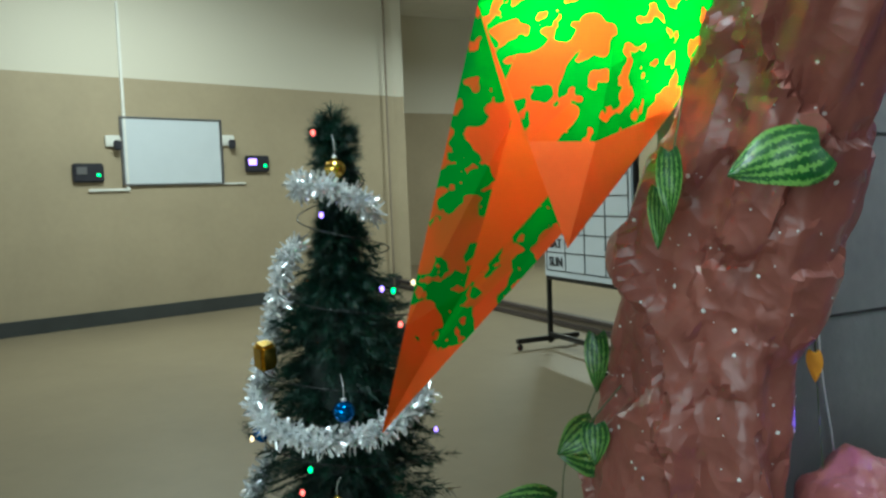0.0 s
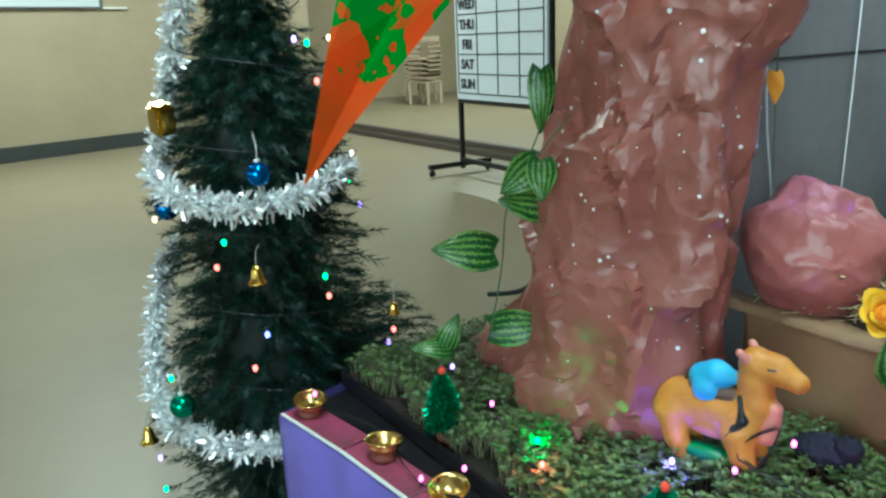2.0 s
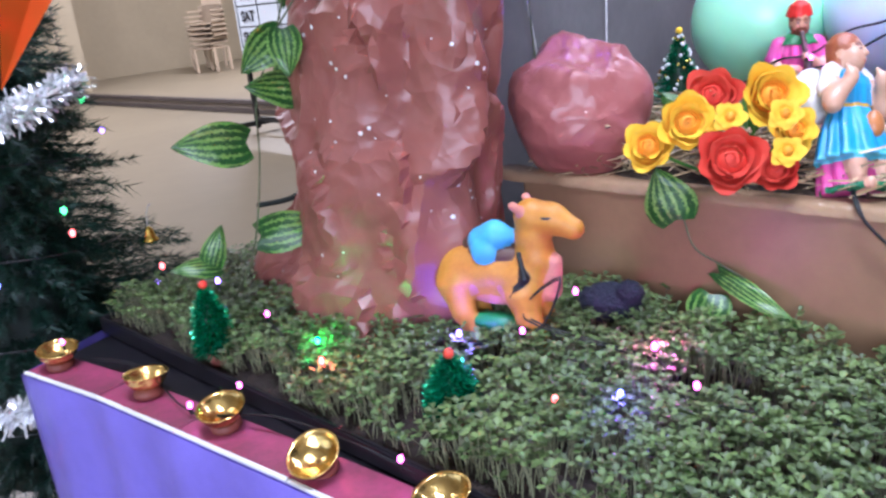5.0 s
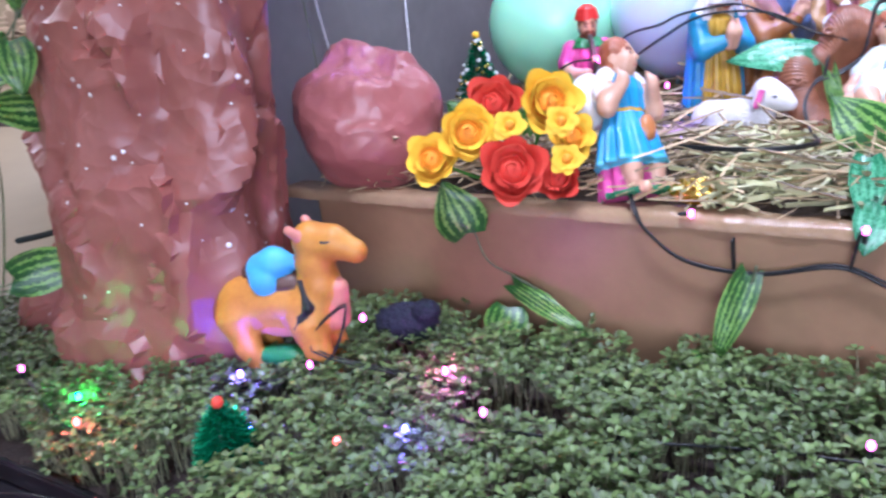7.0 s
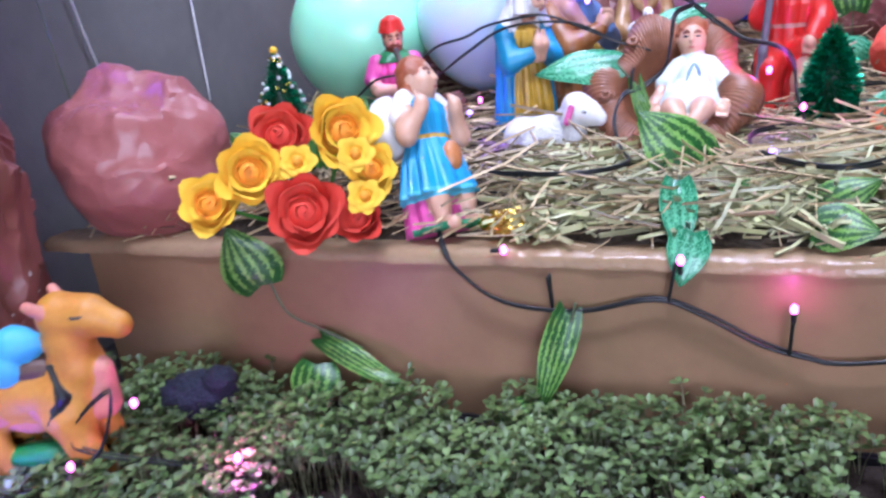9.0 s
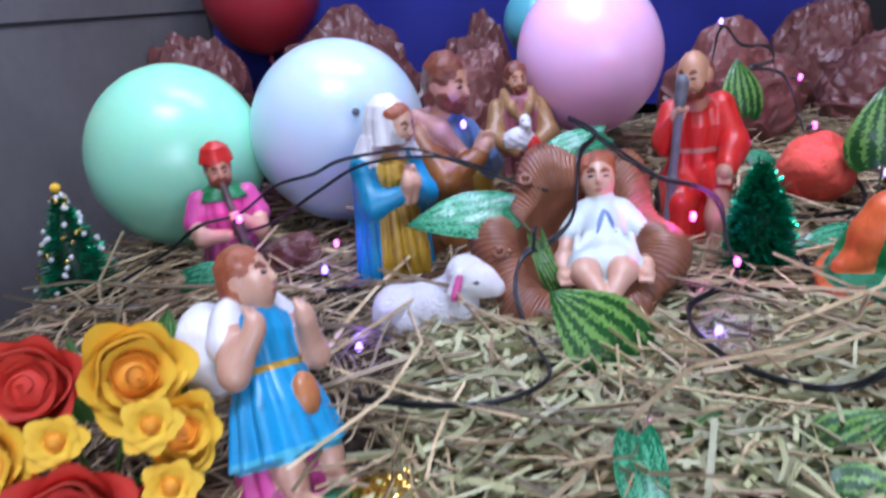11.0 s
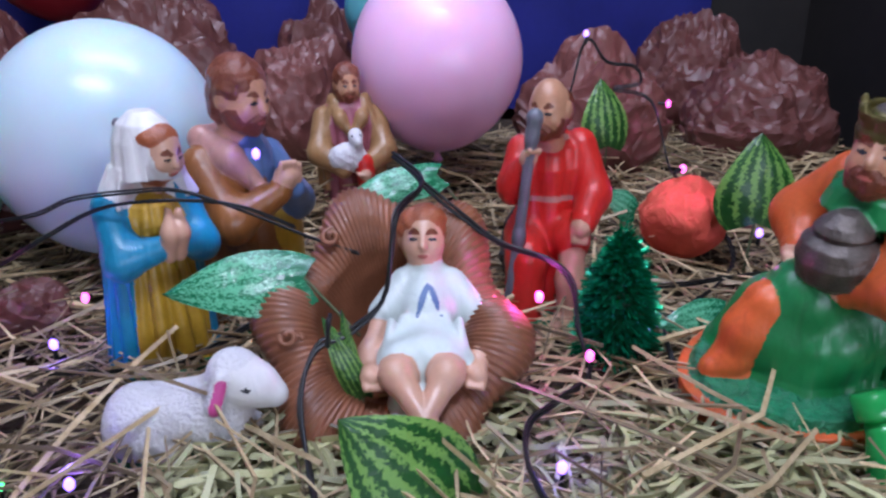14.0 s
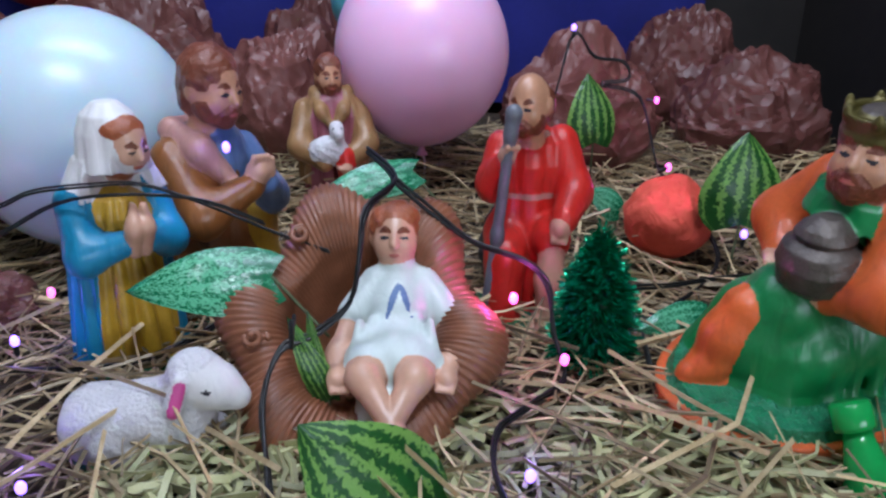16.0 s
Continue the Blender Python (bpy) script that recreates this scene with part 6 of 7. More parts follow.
CAM = (0.75, -0.55, 0.45)
FRONT = (0.1, -0.8, 0.6)
vine("striped leaf vine climbing beside the paper trunk", [(-0.43, -0.46, 0.60), (-0.312, -0.460, 0.729), (-0.322, -0.406, 0.883), (-0.342, -0.374, 1.004), (-0.338, -0.318, 1.102), (-0.30, -0.25, 1.30)],
     [((-0.300, -0.440, 0.935), (-0.355, -0.552, 0.950), 0.085, CAM), ((-0.353, -0.300, 1.010), (-0.335, -0.262, 1.110), 0.060, CAM), ((-0.300, -0.306, 1.010), (-0.345, -0.392, 1.030), 0.085, (0.6, -0.5, 0.7)),
      ((-0.350, -0.412, 0.747), (-0.256, -0.310, 0.760), 0.080, CAM), ((-0.438, -0.482, 0.690), (-0.420, -0.452, 0.770), 0.050, CAM), ((-0.428, -0.467, 0.690), (-0.465, -0.548, 0.705), 0.050, (0.5, -0.4, 0.8)),
      ((-0.330, -0.290, 1.280), (-0.320, -0.300, 1.150), 0.055, CAM)])
vine("large striped leaf pinned on the paper trunk", [(0.20, -0.30, 1.70), (0.262, -0.340, 1.660)], [((0.270, -0.338, 1.655), (0.225, -0.470, 1.622), 0.105, CAM)])
vine("dry orange leaf on a thin stem beside the trunk", [(0.05, -0.08, 1.75), (0.0, 0.0, 1.26), (0.0, 0.02, 1.02), (0.012, 0.03, 0.85)], [((0.0, -0.004, 1.262), (0.012, -0.014, 1.205), 0.032, CAM)], "amber")
vine("dark leaves hanging at the edge of the trunk", [(0.02, -0.36, 1.76), (0.037, -0.40, 1.662)], [((0.037, -0.41, 1.662), (0.058, -0.43, 1.541), 0.045, CAM), ((0.0, -0.40, 1.60), (0.03, -0.43, 1.50), 0.04, CAM)])
vine("striped leaves low on the trunk side", [(-0.20, -0.33, 1.20), (-0.242, -0.380, 1.120)], [((-0.242, -0.37, 1.114), (-0.262, -0.450, 1.060), 0.075, CAM), ((-0.225, -0.38, 1.12), (-0.20, -0.40, 1.045), 0.06, CAM)])
vine("leaf sprig hung over the kraft box front", [(0.313, -0.040, 0.800), (0.330, -0.050, 0.760), (0.347, -0.045, 0.714), (0.389, -0.035, 0.688), (0.445, -0.030, 0.660)],
     [((0.322, -0.062, 0.765), (0.292, -0.075, 0.850), 0.085, FRONT), ((0.383, -0.032, 0.672), (0.531, -0.070, 0.618), 0.035, FRONT), ((0.378, -0.05, 0.640), (0.376, -0.095, 0.585), 0.075, FRONT)])
vine("broad green leaves lying against the box front", [(0.745, -0.030, 0.745), (0.735, -0.035, 0.70)], [((0.735, -0.030, 0.730), (0.699, -0.075, 0.605), 0.045, FRONT), ((0.727, -0.05, 0.612), (0.640, -0.085, 0.610), 0.055, (0, -0.4, 0.9))])
vine("striped leaf standing in front of the basket", [(0.91, 0.25, 0.825), (0.890, 0.262, 0.833)], [((0.890, 0.262, 0.832), (0.800, 0.274, 0.922), 0.116, (0.3, -0.75, 0.6))])
vine("glossy mint leaf held beside the basket", [(0.80, 0.46, 0.90), (0.745, 0.470, 0.962)], [((0.745, 0.468, 0.962), (0.605, 0.450, 0.960), 0.075, (0.0, -0.7, 0.7))], "leafmint")
vine("mint leaf over the top of the basket", [(0.92, 0.63, 0.98), (0.885, 0.627, 1.026)], [((0.885, 0.625, 1.026), (0.765, 0.595, 1.004), 0.048, (0, -0.7, 0.7))], "leafmint")
vine("dark striped leaf upright among the straw", [(1.318, 0.72, 0.85), (1.320, 0.712, 0.935)], [((1.320, 0.708, 0.930), (1.325, 0.725, 1.050), 0.118, FRONT)])
vine("striped leaf against the paper rock", [(1.19, 1.03, 0.90), (1.186, 1.012, 0.975)], [((1.186, 1.008, 0.968), (1.176, 1.028, 1.080), 0.085, FRONT)])
vine("small mint leaves low in the straw", [(1.20, 0.875, 0.86), (1.195, 0.865, 0.90)], [((1.20, 0.862, 0.90), (1.148, 0.850, 0.935), 0.05, FRONT), ((1.225, 0.555, 0.872), (1.140, 0.532, 0.868), 0.045, FRONT)], "leafmint")
vine("leaves tucked at the basket side", [(0.81, 0.39, 0.84), (0.805, 0.394, 0.87)], [((0.806, 0.392, 0.870), (0.772, 0.400, 0.950), 0.028, FRONT), ((0.800, 0.40, 0.86), (0.790, 0.40, 0.955), 0.020, FRONT)])
vine("pale leaf in the straw before the piper", [(0.23, 0.51, 0.84), (0.249, 0.505, 0.870)], [((0.245, 0.505, 0.870), (0.378, 0.490, 0.885), 0.05, FRONT)], "leafmint")
vine("green leaves trailing over the box edge", [(0.88, 0.10, 0.83), (0.862, 0.060, 0.880), (0.866, 0.01, 0.81), (0.868, -0.03, 0.79)],
     [((0.862, 0.040, 0.880), (0.868, -0.012, 0.800), 0.045, FRONT), ((0.88, 0.0, 0.83), (0.868, -0.035, 0.775), 0.05, FRONT)], "leafmint")
vine("green leaves at the front of the straw", [(0.99, 0.06, 0.82), (1.019, 0.060, 0.835)], [((1.02, 0.080, 0.83), (1.090, 0.090, 0.868), 0.055, FRONT), ((1.015, 0.02, 0.835), (1.075, 0.000, 0.835), 0.06, FRONT), ((0.905, 0.094, 0.815), (0.945, 0.102, 0.865), 0.04, FRONT)])
vine("dark leaves behind the roses", [(0.33, 0.06, 0.80), (0.32, 0.06, 0.92)], [((0.31, 0.06, 0.88), (0.24, 0.05, 0.955), 0.07, FRONT), ((0.42, 0.07, 0.90), (0.44, 0.09, 0.99), 0.06, FRONT)])
for k in range(9):
    a = k * 0.7
    p0 = Vector((0.375 + 0.02 * math.cos(a), 0.06, 0.90))
    part("sprig", leaf_mesh(p0 - BQ, p0 + Vector((0.035 * math.cos(a), 0.01, 0.055 + 0.025 * math.sin(a * 2))) - BQ, FRONT, 0.022), M["green"], bq, "bright green sprig")


# ---- tinsel trees ----
def tinsel_cone(m, r, h, label, pot=True, tip=None, n=2600, name="tinsel_tree", power=2.0):
    e = thing(name, m, label, "tinsel tree", "small trees")
    rng = np.random.default_rng(int(h * 1e4))
    V, F = [], []
    z0 = 0.03 if pot else 0.0
    for k in range(n):
        t = rng.random() ** 0.8
        a = rng.random() * 6.283
        rr = r * (1 - t ** power) ** 0.75 * (0.75 + 0.35 * rng.random()) + 0.004
        c = Vector((0, 0, z0 + (h - z0) * t * 0.96))
        o = c + Vector((math.cos(a) * rr, math.sin(a) * rr, rng.normal(-0.002, 0.006)))
        w = Vector((-math.sin(a), math.cos(a), rng.normal(0, 0.6))) * 0.0011
        b = len(V)
        mid = c.lerp(o, 0.45)
        V += [tuple(mid - w), tuple(mid + w), tuple(o + w), tuple(o - w)]
        F.append((b, b + 1, b + 2, b + 3))
    part("tinsel", mesh_of("tinsel", V, F, [M["greentinsel"]], smooth=False), None, e, "shiny green foil bristles")
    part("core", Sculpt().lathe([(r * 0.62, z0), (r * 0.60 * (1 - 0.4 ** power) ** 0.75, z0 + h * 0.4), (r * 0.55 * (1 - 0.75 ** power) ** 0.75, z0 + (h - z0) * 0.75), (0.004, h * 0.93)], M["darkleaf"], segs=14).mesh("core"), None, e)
    if pot:
        part("pot", Sculpt().lathe([(r * 0.38, 0.0), (r * 0.46, 0.02), (r * 0.5, 0.035), (r * 0.42, 0.036)], M["clay"], segs=18).mesh("pot"), None, e, "brown red pot")
    if tip:
        part("tip", Sculpt().ball((0, 0, h + 0.004), 0.008, tip, None, 10, 8, 0.2).mesh("tip"), None, e)
    return e


tinsel_cone(pose(-0.302, -0.575, 0.560), 0.036, 0.150, "small green tinsel tree standing in the cress", True, M["redrose"])
tinsel_cone(pose(0.190, -0.492, 0.560), 0.040, 0.112, "small green tinsel tree with a red tip", True, M["redrose"])
tinsel_cone(pose(1.084, 0.512, 0.820), 0.047, 0.178, "green tinsel tree in a brown pot on straw", True, None, 4200)
ct = tinsel_cone(pose(0.03, 0.56, 0.825), 0.070, 0.185, "dark green cone tree with pale beads and star", False, M["yellowrose"], 1500, "bead_tree", 1.0)
for k in range(70):
    t, a = random.random() ** 0.8, random.uniform(0, 6.28)
    rr = 0.068 * (1 - t) ** 0.8 + 0.004
    part("bead", Sculpt().ball((rr * math.cos(a), rr * math.sin(a), 0.01 + 0.17 * t), 0.0042, M["white"] if k % 3 else M["gold"], None, 6, 4).mesh("bead"), None, ct)

# ---- bowls, ball, bottle ----
def bowl(x, y, z, tx, ty, label, base=True):
    e = thing("brass_bowl", pose(x, y, z, tx, ty, 0), label, "bowl", "brass bowls")
    s = Sculpt()
    s.lathe([(0.010, 0.012), (0.026, 0.018), (0.034, 0.030), (0.037, 0.040), (0.0385, 0.041), (0.0375, 0.0425), (0.034, 0.039), (0.025, 0.024), (0.004, 0.018)], M["brass"], segs=36)
    part("cup", s.mesh("cup"), None, e)
    if base:
        part("foot", Sculpt().lathe([(0.024, 0.0), (0.025, 0.008), (0.018, 0.018)], M["clay"], segs=20).mesh("foot"), None, e, "dark red foot")


bowl(-0.612, -0.735, 0.541, 0, 8, "small brass bowl with pink reflections at the corner")
bowl(-0.345, -0.693, 0.541, -6, -4, "small shiny brass bowl on the table edge")
bowl(-0.135, -0.672, 0.541, 8, 6, "tilted shiny brass bowl on the table edge")
bowl(0.083, -0.655, 0.541, 26, 10, "shiny brass bowl tipped towards the front")
bowl(0.300, -0.632, 0.541, 10, -6, "shiny brass bowl beside the cress tray")
paper_rock("foil_lump", (0.648, 0.045, 0.806), (0.036, 0.024, 0.017), M["gold"], "crumpled gold foil lump at the straw edge", 41.0, 0.8)
paper_rock("paper_ball", (1.250, 0.790, 0.862), (0.056, 0.055, 0.052), M["redball"], "crumpled orange red paper ball on the straw", 33.7, 0.30, 0, 72, 44, 0.9)
bt = thing("green_bottle", pose(1.295, 0.285, 0.80, -28, -14, 0), "clear green plastic bottle neck in the straw", "bottle")
part("body", Sculpt().lathe([(0.022, 0.0), (0.024, 0.04), (0.014, 0.075), (0.011, 0.09)], M["greenglass"], segs=20).mesh("body"), None, bt)
part("cap", Sculpt().lathe([(0.017, 0.088), (0.018, 0.092), (0.018, 0.110), (0.015, 0.113)], M["greenglass"], segs=20, folds=10, depth=0.06).mesh("cap"), None, bt)

# ---- strings of lights ----
def bulb(e, p, led, way=(0, 0, 1), stub=0.016, o=Vector((0, 0, 0)), size=0.0046):
    d = Vector(way).normalized()
    p = Vector(p) - o
    q = part("socket", tube_mesh("socket", [p - d * stub, p - d * 0.003], 0.0030, M["wire"]), None, e)
    part("bulb", Sculpt().ball(p, (size, size, size * 1.4), led, None, 10, 8).mesh("bulb"), None, q, "tiny glowing lamp")


def light_string(label, runs, bulbs, r=0.0032, twin=True, slim=0):
    o, r0 = Vector(runs[0][0]), r
    e = thing("string_lights", pose(*o), label, "string lights", "strings of lights")
    for i, run in enumerate(runs):
        pts, r = [Vector(p) - o for p in run], 0.0020 if i < slim else r0
        part("cable", tube_mesh("cable", pts, r * 0.72, M["wire"]), None, e, "dark green twisted cable")
        if twin:
            part("cable", tube_mesh("cable", [p + Vector((0.7 * r * math.sin(i * 2.1), 0.004 * math.cos(i), 1.2 * r)) for i, p in enumerate(pts)], r * 0.6, M["wire"]), None, e)
    for p, c, w in bulbs:
        bulb(e, p, LED[c], w, o=o)
    return e


light_string("dark cable with tiny pink lamps along the box front",
             [[(0.561, 0.010, 0.820), (0.575, -0.018, 0.806), (0.597, -0.024, 0.778), (0.651, -0.022, 0.738), (0.745, -0.022, 0.729), (0.839, -0.022, 0.750), (0.896, -0.022, 0.731), (0.958, -0.022, 0.698), (1.010, -0.022, 0.684), (1.053, -0.022, 0.680), (1.20, -0.022, 0.70), (1.5, -0.022, 0.70)],
              [(0.715, -0.024, 0.735), (0.712, -0.030, 0.778)], [(0.855, -0.022, 0.750), (0.862, -0.026, 0.80)], [(0.99, -0.024, 0.690), (0.991, -0.03, 0.742)]],
             [((0.991, -0.030, 0.750), "pink", (0, 0, 1)), ((0.655, -0.016, 0.808), "pink", (1, 0, 0.1)), ((0.868, -0.03, 0.806), "pink", (0, 0, 1))])
light_string("dark cable with pink lamps draped over the figurines",
             [[(0.10, 0.52, 0.85), (0.20, 0.54, 0.90), (0.27, 0.53, 0.945), (0.325, 0.560, 0.953), (0.40, 0.53, 1.0), (0.465, 0.520, 1.016), (0.504, 0.515, 1.033), (0.567, 0.502, 1.044), (0.622, 0.500, 1.046), (0.683, 0.515, 1.018), (0.745, 0.515, 0.990), (0.80, 0.50, 0.975)],
              [(0.25, 0.54, 0.92), (0.36, 0.56, 0.93), (0.46, 0.53, 0.985), (0.55, 0.505, 1.03), (0.66, 0.51, 1.03), (0.73, 0.53, 0.995)],
              [(0.835, 0.600, 1.055), (0.866, 0.520, 1.045), (0.843, 0.450, 1.036), (0.836, 0.430, 0.999), (0.826, 0.420, 0.956), (0.796, 0.405, 0.930), (0.764, 0.390, 0.920), (0.752, 0.350, 0.888), (0.772, 0.272, 0.862), (0.79, 0.17, 0.866), (0.72, 0.12, 0.866), (0.60, 0.14, 0.862)],
              [(0.866, 0.520, 1.045), (0.906, 0.510, 1.012), (0.950, 0.500, 0.984), (0.998, 0.480, 0.972), (1.021, 0.470, 0.948), (1.030, 0.460, 0.900), (1.040, 0.442, 0.855), (0.992, 0.381, 0.862), (0.961, 0.342, 0.862), (0.955, 0.270, 0.862), (0.985, 0.17, 0.868), (1.06, 0.13, 0.868), (1.15, 0.20, 0.866)],
              [(1.138, 0.506, 0.870), (1.137, 0.430, 0.845), (1.166, 0.375, 0.836), (1.183, 0.321, 0.832), (1.15, 0.22, 0.832)],
              [(0.778, 0.372, 0.935), (0.780, 0.372, 0.962)], [(0.764, 0.50, 0.87), (0.70, 0.62, 0.86), (0.60, 0.50, 0.85), (0.46, 0.48, 0.85)]],
             [((0.330, 0.545, 0.950), "pink", (0.7, -0.5, 0.3)), ((0.987, 0.466, 0.938), "pink", (0, -1, 0.2)), ((1.038, 0.440, 0.882), "pink", (0, -1, 0.2)), ((0.804, 0.322, 0.880), "pink", (0, -0.6, 0.6)),
              ((0.46, 0.60, 0.885), "pink", (0, -1, 0.3)), ((0.47, 0.49, 0.88), "violet", (0, 0, 1)), ((0.985, 0.30, 0.850), "violet", (0, 0, 1)), ((0.56, 0.30, 0.845), "violet", (0, 0, 1)), ((0.50, 0.30, 0.845), "green", (0, 0, 1)),
              ((0.885, 0.14, 0.835), "pink", (0, 0, 1)), ((0.68, 0.60, 1.06), "violet", (0, -1, 0.2))], 0.0034, True, 2)
light_string("dark cable with lamps over rocks and paper ball",
             [[(1.05, 1.15, 0.87), (1.12, 1.09, 1.00), (1.158, 1.10, 1.132), (1.197, 1.10, 1.096), (1.246, 1.095, 1.088), (1.256, 1.085, 1.060), (1.207, 1.080, 1.051), (1.276, 1.075, 1.030), (1.30, 1.02, 0.93), (1.27, 0.86, 0.94), (1.30, 0.72, 0.88), (1.20, 0.60, 0.86), (1.12, 0.56, 0.86)],
              [(1.12, 0.60, 0.885), (1.20, 0.62, 0.88), (1.30, 0.66, 0.875), (1.45, 0.70, 0.87)]],
             [((1.306, 1.075, 1.027), "pink", (1, -0.3, 0)), ((1.245, 0.800, 0.983), "pink", (1, 0.5, 0.3)), ((1.318, 0.690, 0.923), "violet", (0, 0, 1)), ((1.158, 1.10, 1.145), "violet", (0, 0, 1)), ((1.40, 0.64, 0.89), "pink", (0, 0, 1))], 0.0026)
light_string("string of coloured lamps threaded through the cress",
             [[(-0.60, -0.70, 0.545), (-0.43, -0.66, 0.556), (-0.206, -0.690, 0.552), (-0.05, -0.64, 0.572), (0.10, -0.62, 0.572), (0.190, -0.605, 0.556), (0.40, -0.60, 0.556)],
              [(-0.35, -0.50, 0.60), (-0.245, -0.495, 0.62), (-0.02, -0.55, 0.615), (0.105, -0.38, 0.615), (0.20, -0.30, 0.63), (0.235, -0.275, 0.72), (0.180, -0.300, 0.650), (0.387, -0.267, 0.615), (0.48, -0.34, 0.615), (0.90, -0.24, 0.615), (1.2, -0.3, 0.61)]],
             [((-0.206, -0.690, 0.565), "pink", (0, 0, 1)), ((0.190, -0.605, 0.568), "pink", (0, 0, 1)), ((-0.165, -0.620, 0.580), "pink", (0, 0, 1)), ((-0.600, -0.725, 0.592), "pink", (0, 0, 1)), ((-0.245, -0.495, 0.640), "pink", (0, 0, 1)),
              ((-0.020, -0.556, 0.635), "red", (0, 0, 1)), ((-0.100, -0.500, 0.625), "green", (0, 0, 1)), ((0.110, -0.380, 0.640), "violet", (0, 0, 1)), ((0.387, -0.267, 0.640), "pink", (0, 0, 1)), ((0.405, -0.398, 0.632), "blue", (0, 0, 1)),
              ((0.483, -0.339, 0.640), "pink", (0, 0, 1)), ((0.897, -0.244, 0.640), "pink", (0, 0, 1)), ((0.190, -0.320, 0.640), "pink", (0, -1, 0.3)), ((0.255, -0.265, 0.700), "pink", (0.5, -0.8, 0)), ((-0.330, -0.53, 0.70), "violet", (0, 0, 1)), ((0.33, -0.44, 0.622), "red", (0, 0, 1))], 0.0022)
wl = thing("wall_cable", pose(-0.222, 0.3, 0.80), "thin pale cables hanging down the grey panel", "cable")
for run in ([(0, 0, 1.4), (0.002, -0.01, 0.5), (0.0, 0.05, 0.14), (0.004, 0.03, 0.05)], [(0, 0.37, 1.4), (0.004, 0.36, 0.5), (0.0, 0.36, 0.10)]):
    part("cable", tube_mesh("cable", run, 0.0022, M["white"]), None, wl)


# ---- the tall artificial tree ----
AX, FW, LF = Vector((-1.06, -0.64, 0)), Vector((0.95, -0.31, 0)), Vector((-0.31, -0.95, 0))


def round_tree(phi, r, z):
    """A place round the tree: phi in degrees, 0 towards the hall's crib side, growing clockwise."""
    return AX + (FW * math.cos(radians(phi)) + LF * math.sin(radians(phi))) * r + Vector((0, 0, z))


def needle_mesh():
    rng = np.random.default_rng(11)
    V, F = [], []
    shape = [(0.12, 0.30), (0.30, 0.34), (0.55, 0.34), (0.72, 0.25), (0.90, 0.25), (1.10, 0.24), (1.30, 0.19), (1.45, 0.095), (1.55, 0.065), (1.66, 0.06), (1.78, 0.055)]
    for tip in range(1700):
        z = 0.12 + 1.68 * rng.random()
        R = np.interp(z, [a for a, b in shape], [b for a, b in shape])
        a = rng.random() * 6.283
        R = R * (1 + 0.14 * math.sin(3 * a + z * 7)) * rng.uniform(0.62, 1.02) * (1 + (0.26 if 0.3 < z < 0.85 else 0.08) * max(0, math.cos(a - 1.1)))
        root = Vector((0, 0, z + 0.03))
        end = Vector((math.cos(a) * R, math.sin(a) * R, z - 0.02 + rng.normal(0, 0.02) + (0.05 if z > 1.6 else 0)))
        n = int(90 * R / 0.3 + 50)
        d = (end - root).normalized()
        for k in range(n):
            t = 0.25 + 0.78 * rng.random()
            o = root.lerp(end, t)
            q = Vector(rng.normal(0, 1, 3))
            q = (q - d * q.dot(d)).normalized()
            w = (d * 0.75 + q * 0.85).normalized()
            L = 0.038 * rng.uniform(0.6, 1.15)
            s = w.cross(q).normalized() * 0.0015
            b = len(V)
            V += [tuple(o - s), tuple(o + s), tuple(o + w * L)]
            F.append((b, b + 1, b + 2))
    return mesh_of("needles", V, F, [M["needle"]], smooth=False)


tr = thing("christmas_tree", pose(*AX), "dark green artificial fir tree on the hall floor", "tree")
part("needles", needle_mesh(), None, tr, "dark green plastic needles")
part("trunk", tube_mesh("trunk", [(0, 0, 0), (0, 0, 1.76)], 0.014, M["bark_shade"]), None, tr)
# Near-black cone added inside: stands in for shade between the branches.
part("core", Sculpt().lathe([(0.16, 0.12), (0.20, 0.4), (0.12, 0.75), (0.13, 1.1), (0.06, 1.4), (0.02, 1.7)], M["bark_shade"], segs=18).mesh("core"), None, tr)
for k in range(4):
    a = k * math.pi / 2 + 0.4
    part("leg", tube_mesh("leg", [(0, 0, 0.09), (0.12 * math.cos(a), 0.12 * math.sin(a), 0.05), (0.2 * math.cos(a), 0.2 * math.sin(a), 0.008)], 0.008, M["blackpaint"]), None, tr)


def garland(keys, n, label, length=0.047):
    rng = np.random.default_rng(n)
    pts = [round_tree(*k) - AX for k in keys]
    e = thing("tinsel_garland", pose(*AX), label, "garland", "silver garlands")
    V, F = [], []
    seg = [(pts[i + 1] - pts[i]).length for i in range(len(pts) - 1)]
    tot = sum(seg)
    for k in range(n):
        u = rng.random() * tot
        i = 0
        while i < len(seg) - 1 and u > seg[i]:
            u -= seg[i]
            i += 1
        o = pts[i].lerp(pts[i + 1], min(1, u / seg[i]))
        q = Vector(rng.normal(0, 1, 3)).normalized()
        L = length * rng.uniform(0.5, 1.1)
        s = q.cross(Vector(rng.normal(0, 1, 3))).normalized() * 0.0034
        g = q.cross(s).normalized() * 0.006
        b = len(V)
        V += [tuple(o - s), tuple(o + s), tuple(o + q * L * 0.6 + s + g), tuple(o + q * L * 0.6 - s + g), tuple(o + q * L + s * 0.8), tuple(o + q * L - s * 0.8)]
        F += [(b, b + 1, b + 2, b + 3), (b + 3, b + 2, b + 4, b + 5)]
    part("foil", mesh_of("foil", V, F, [M["silver"]], smooth=False), None, e, "shiny silver foil strips")
    part("cord", tube_mesh("cord", pts, 0.0025, M["silver"]), None, e)


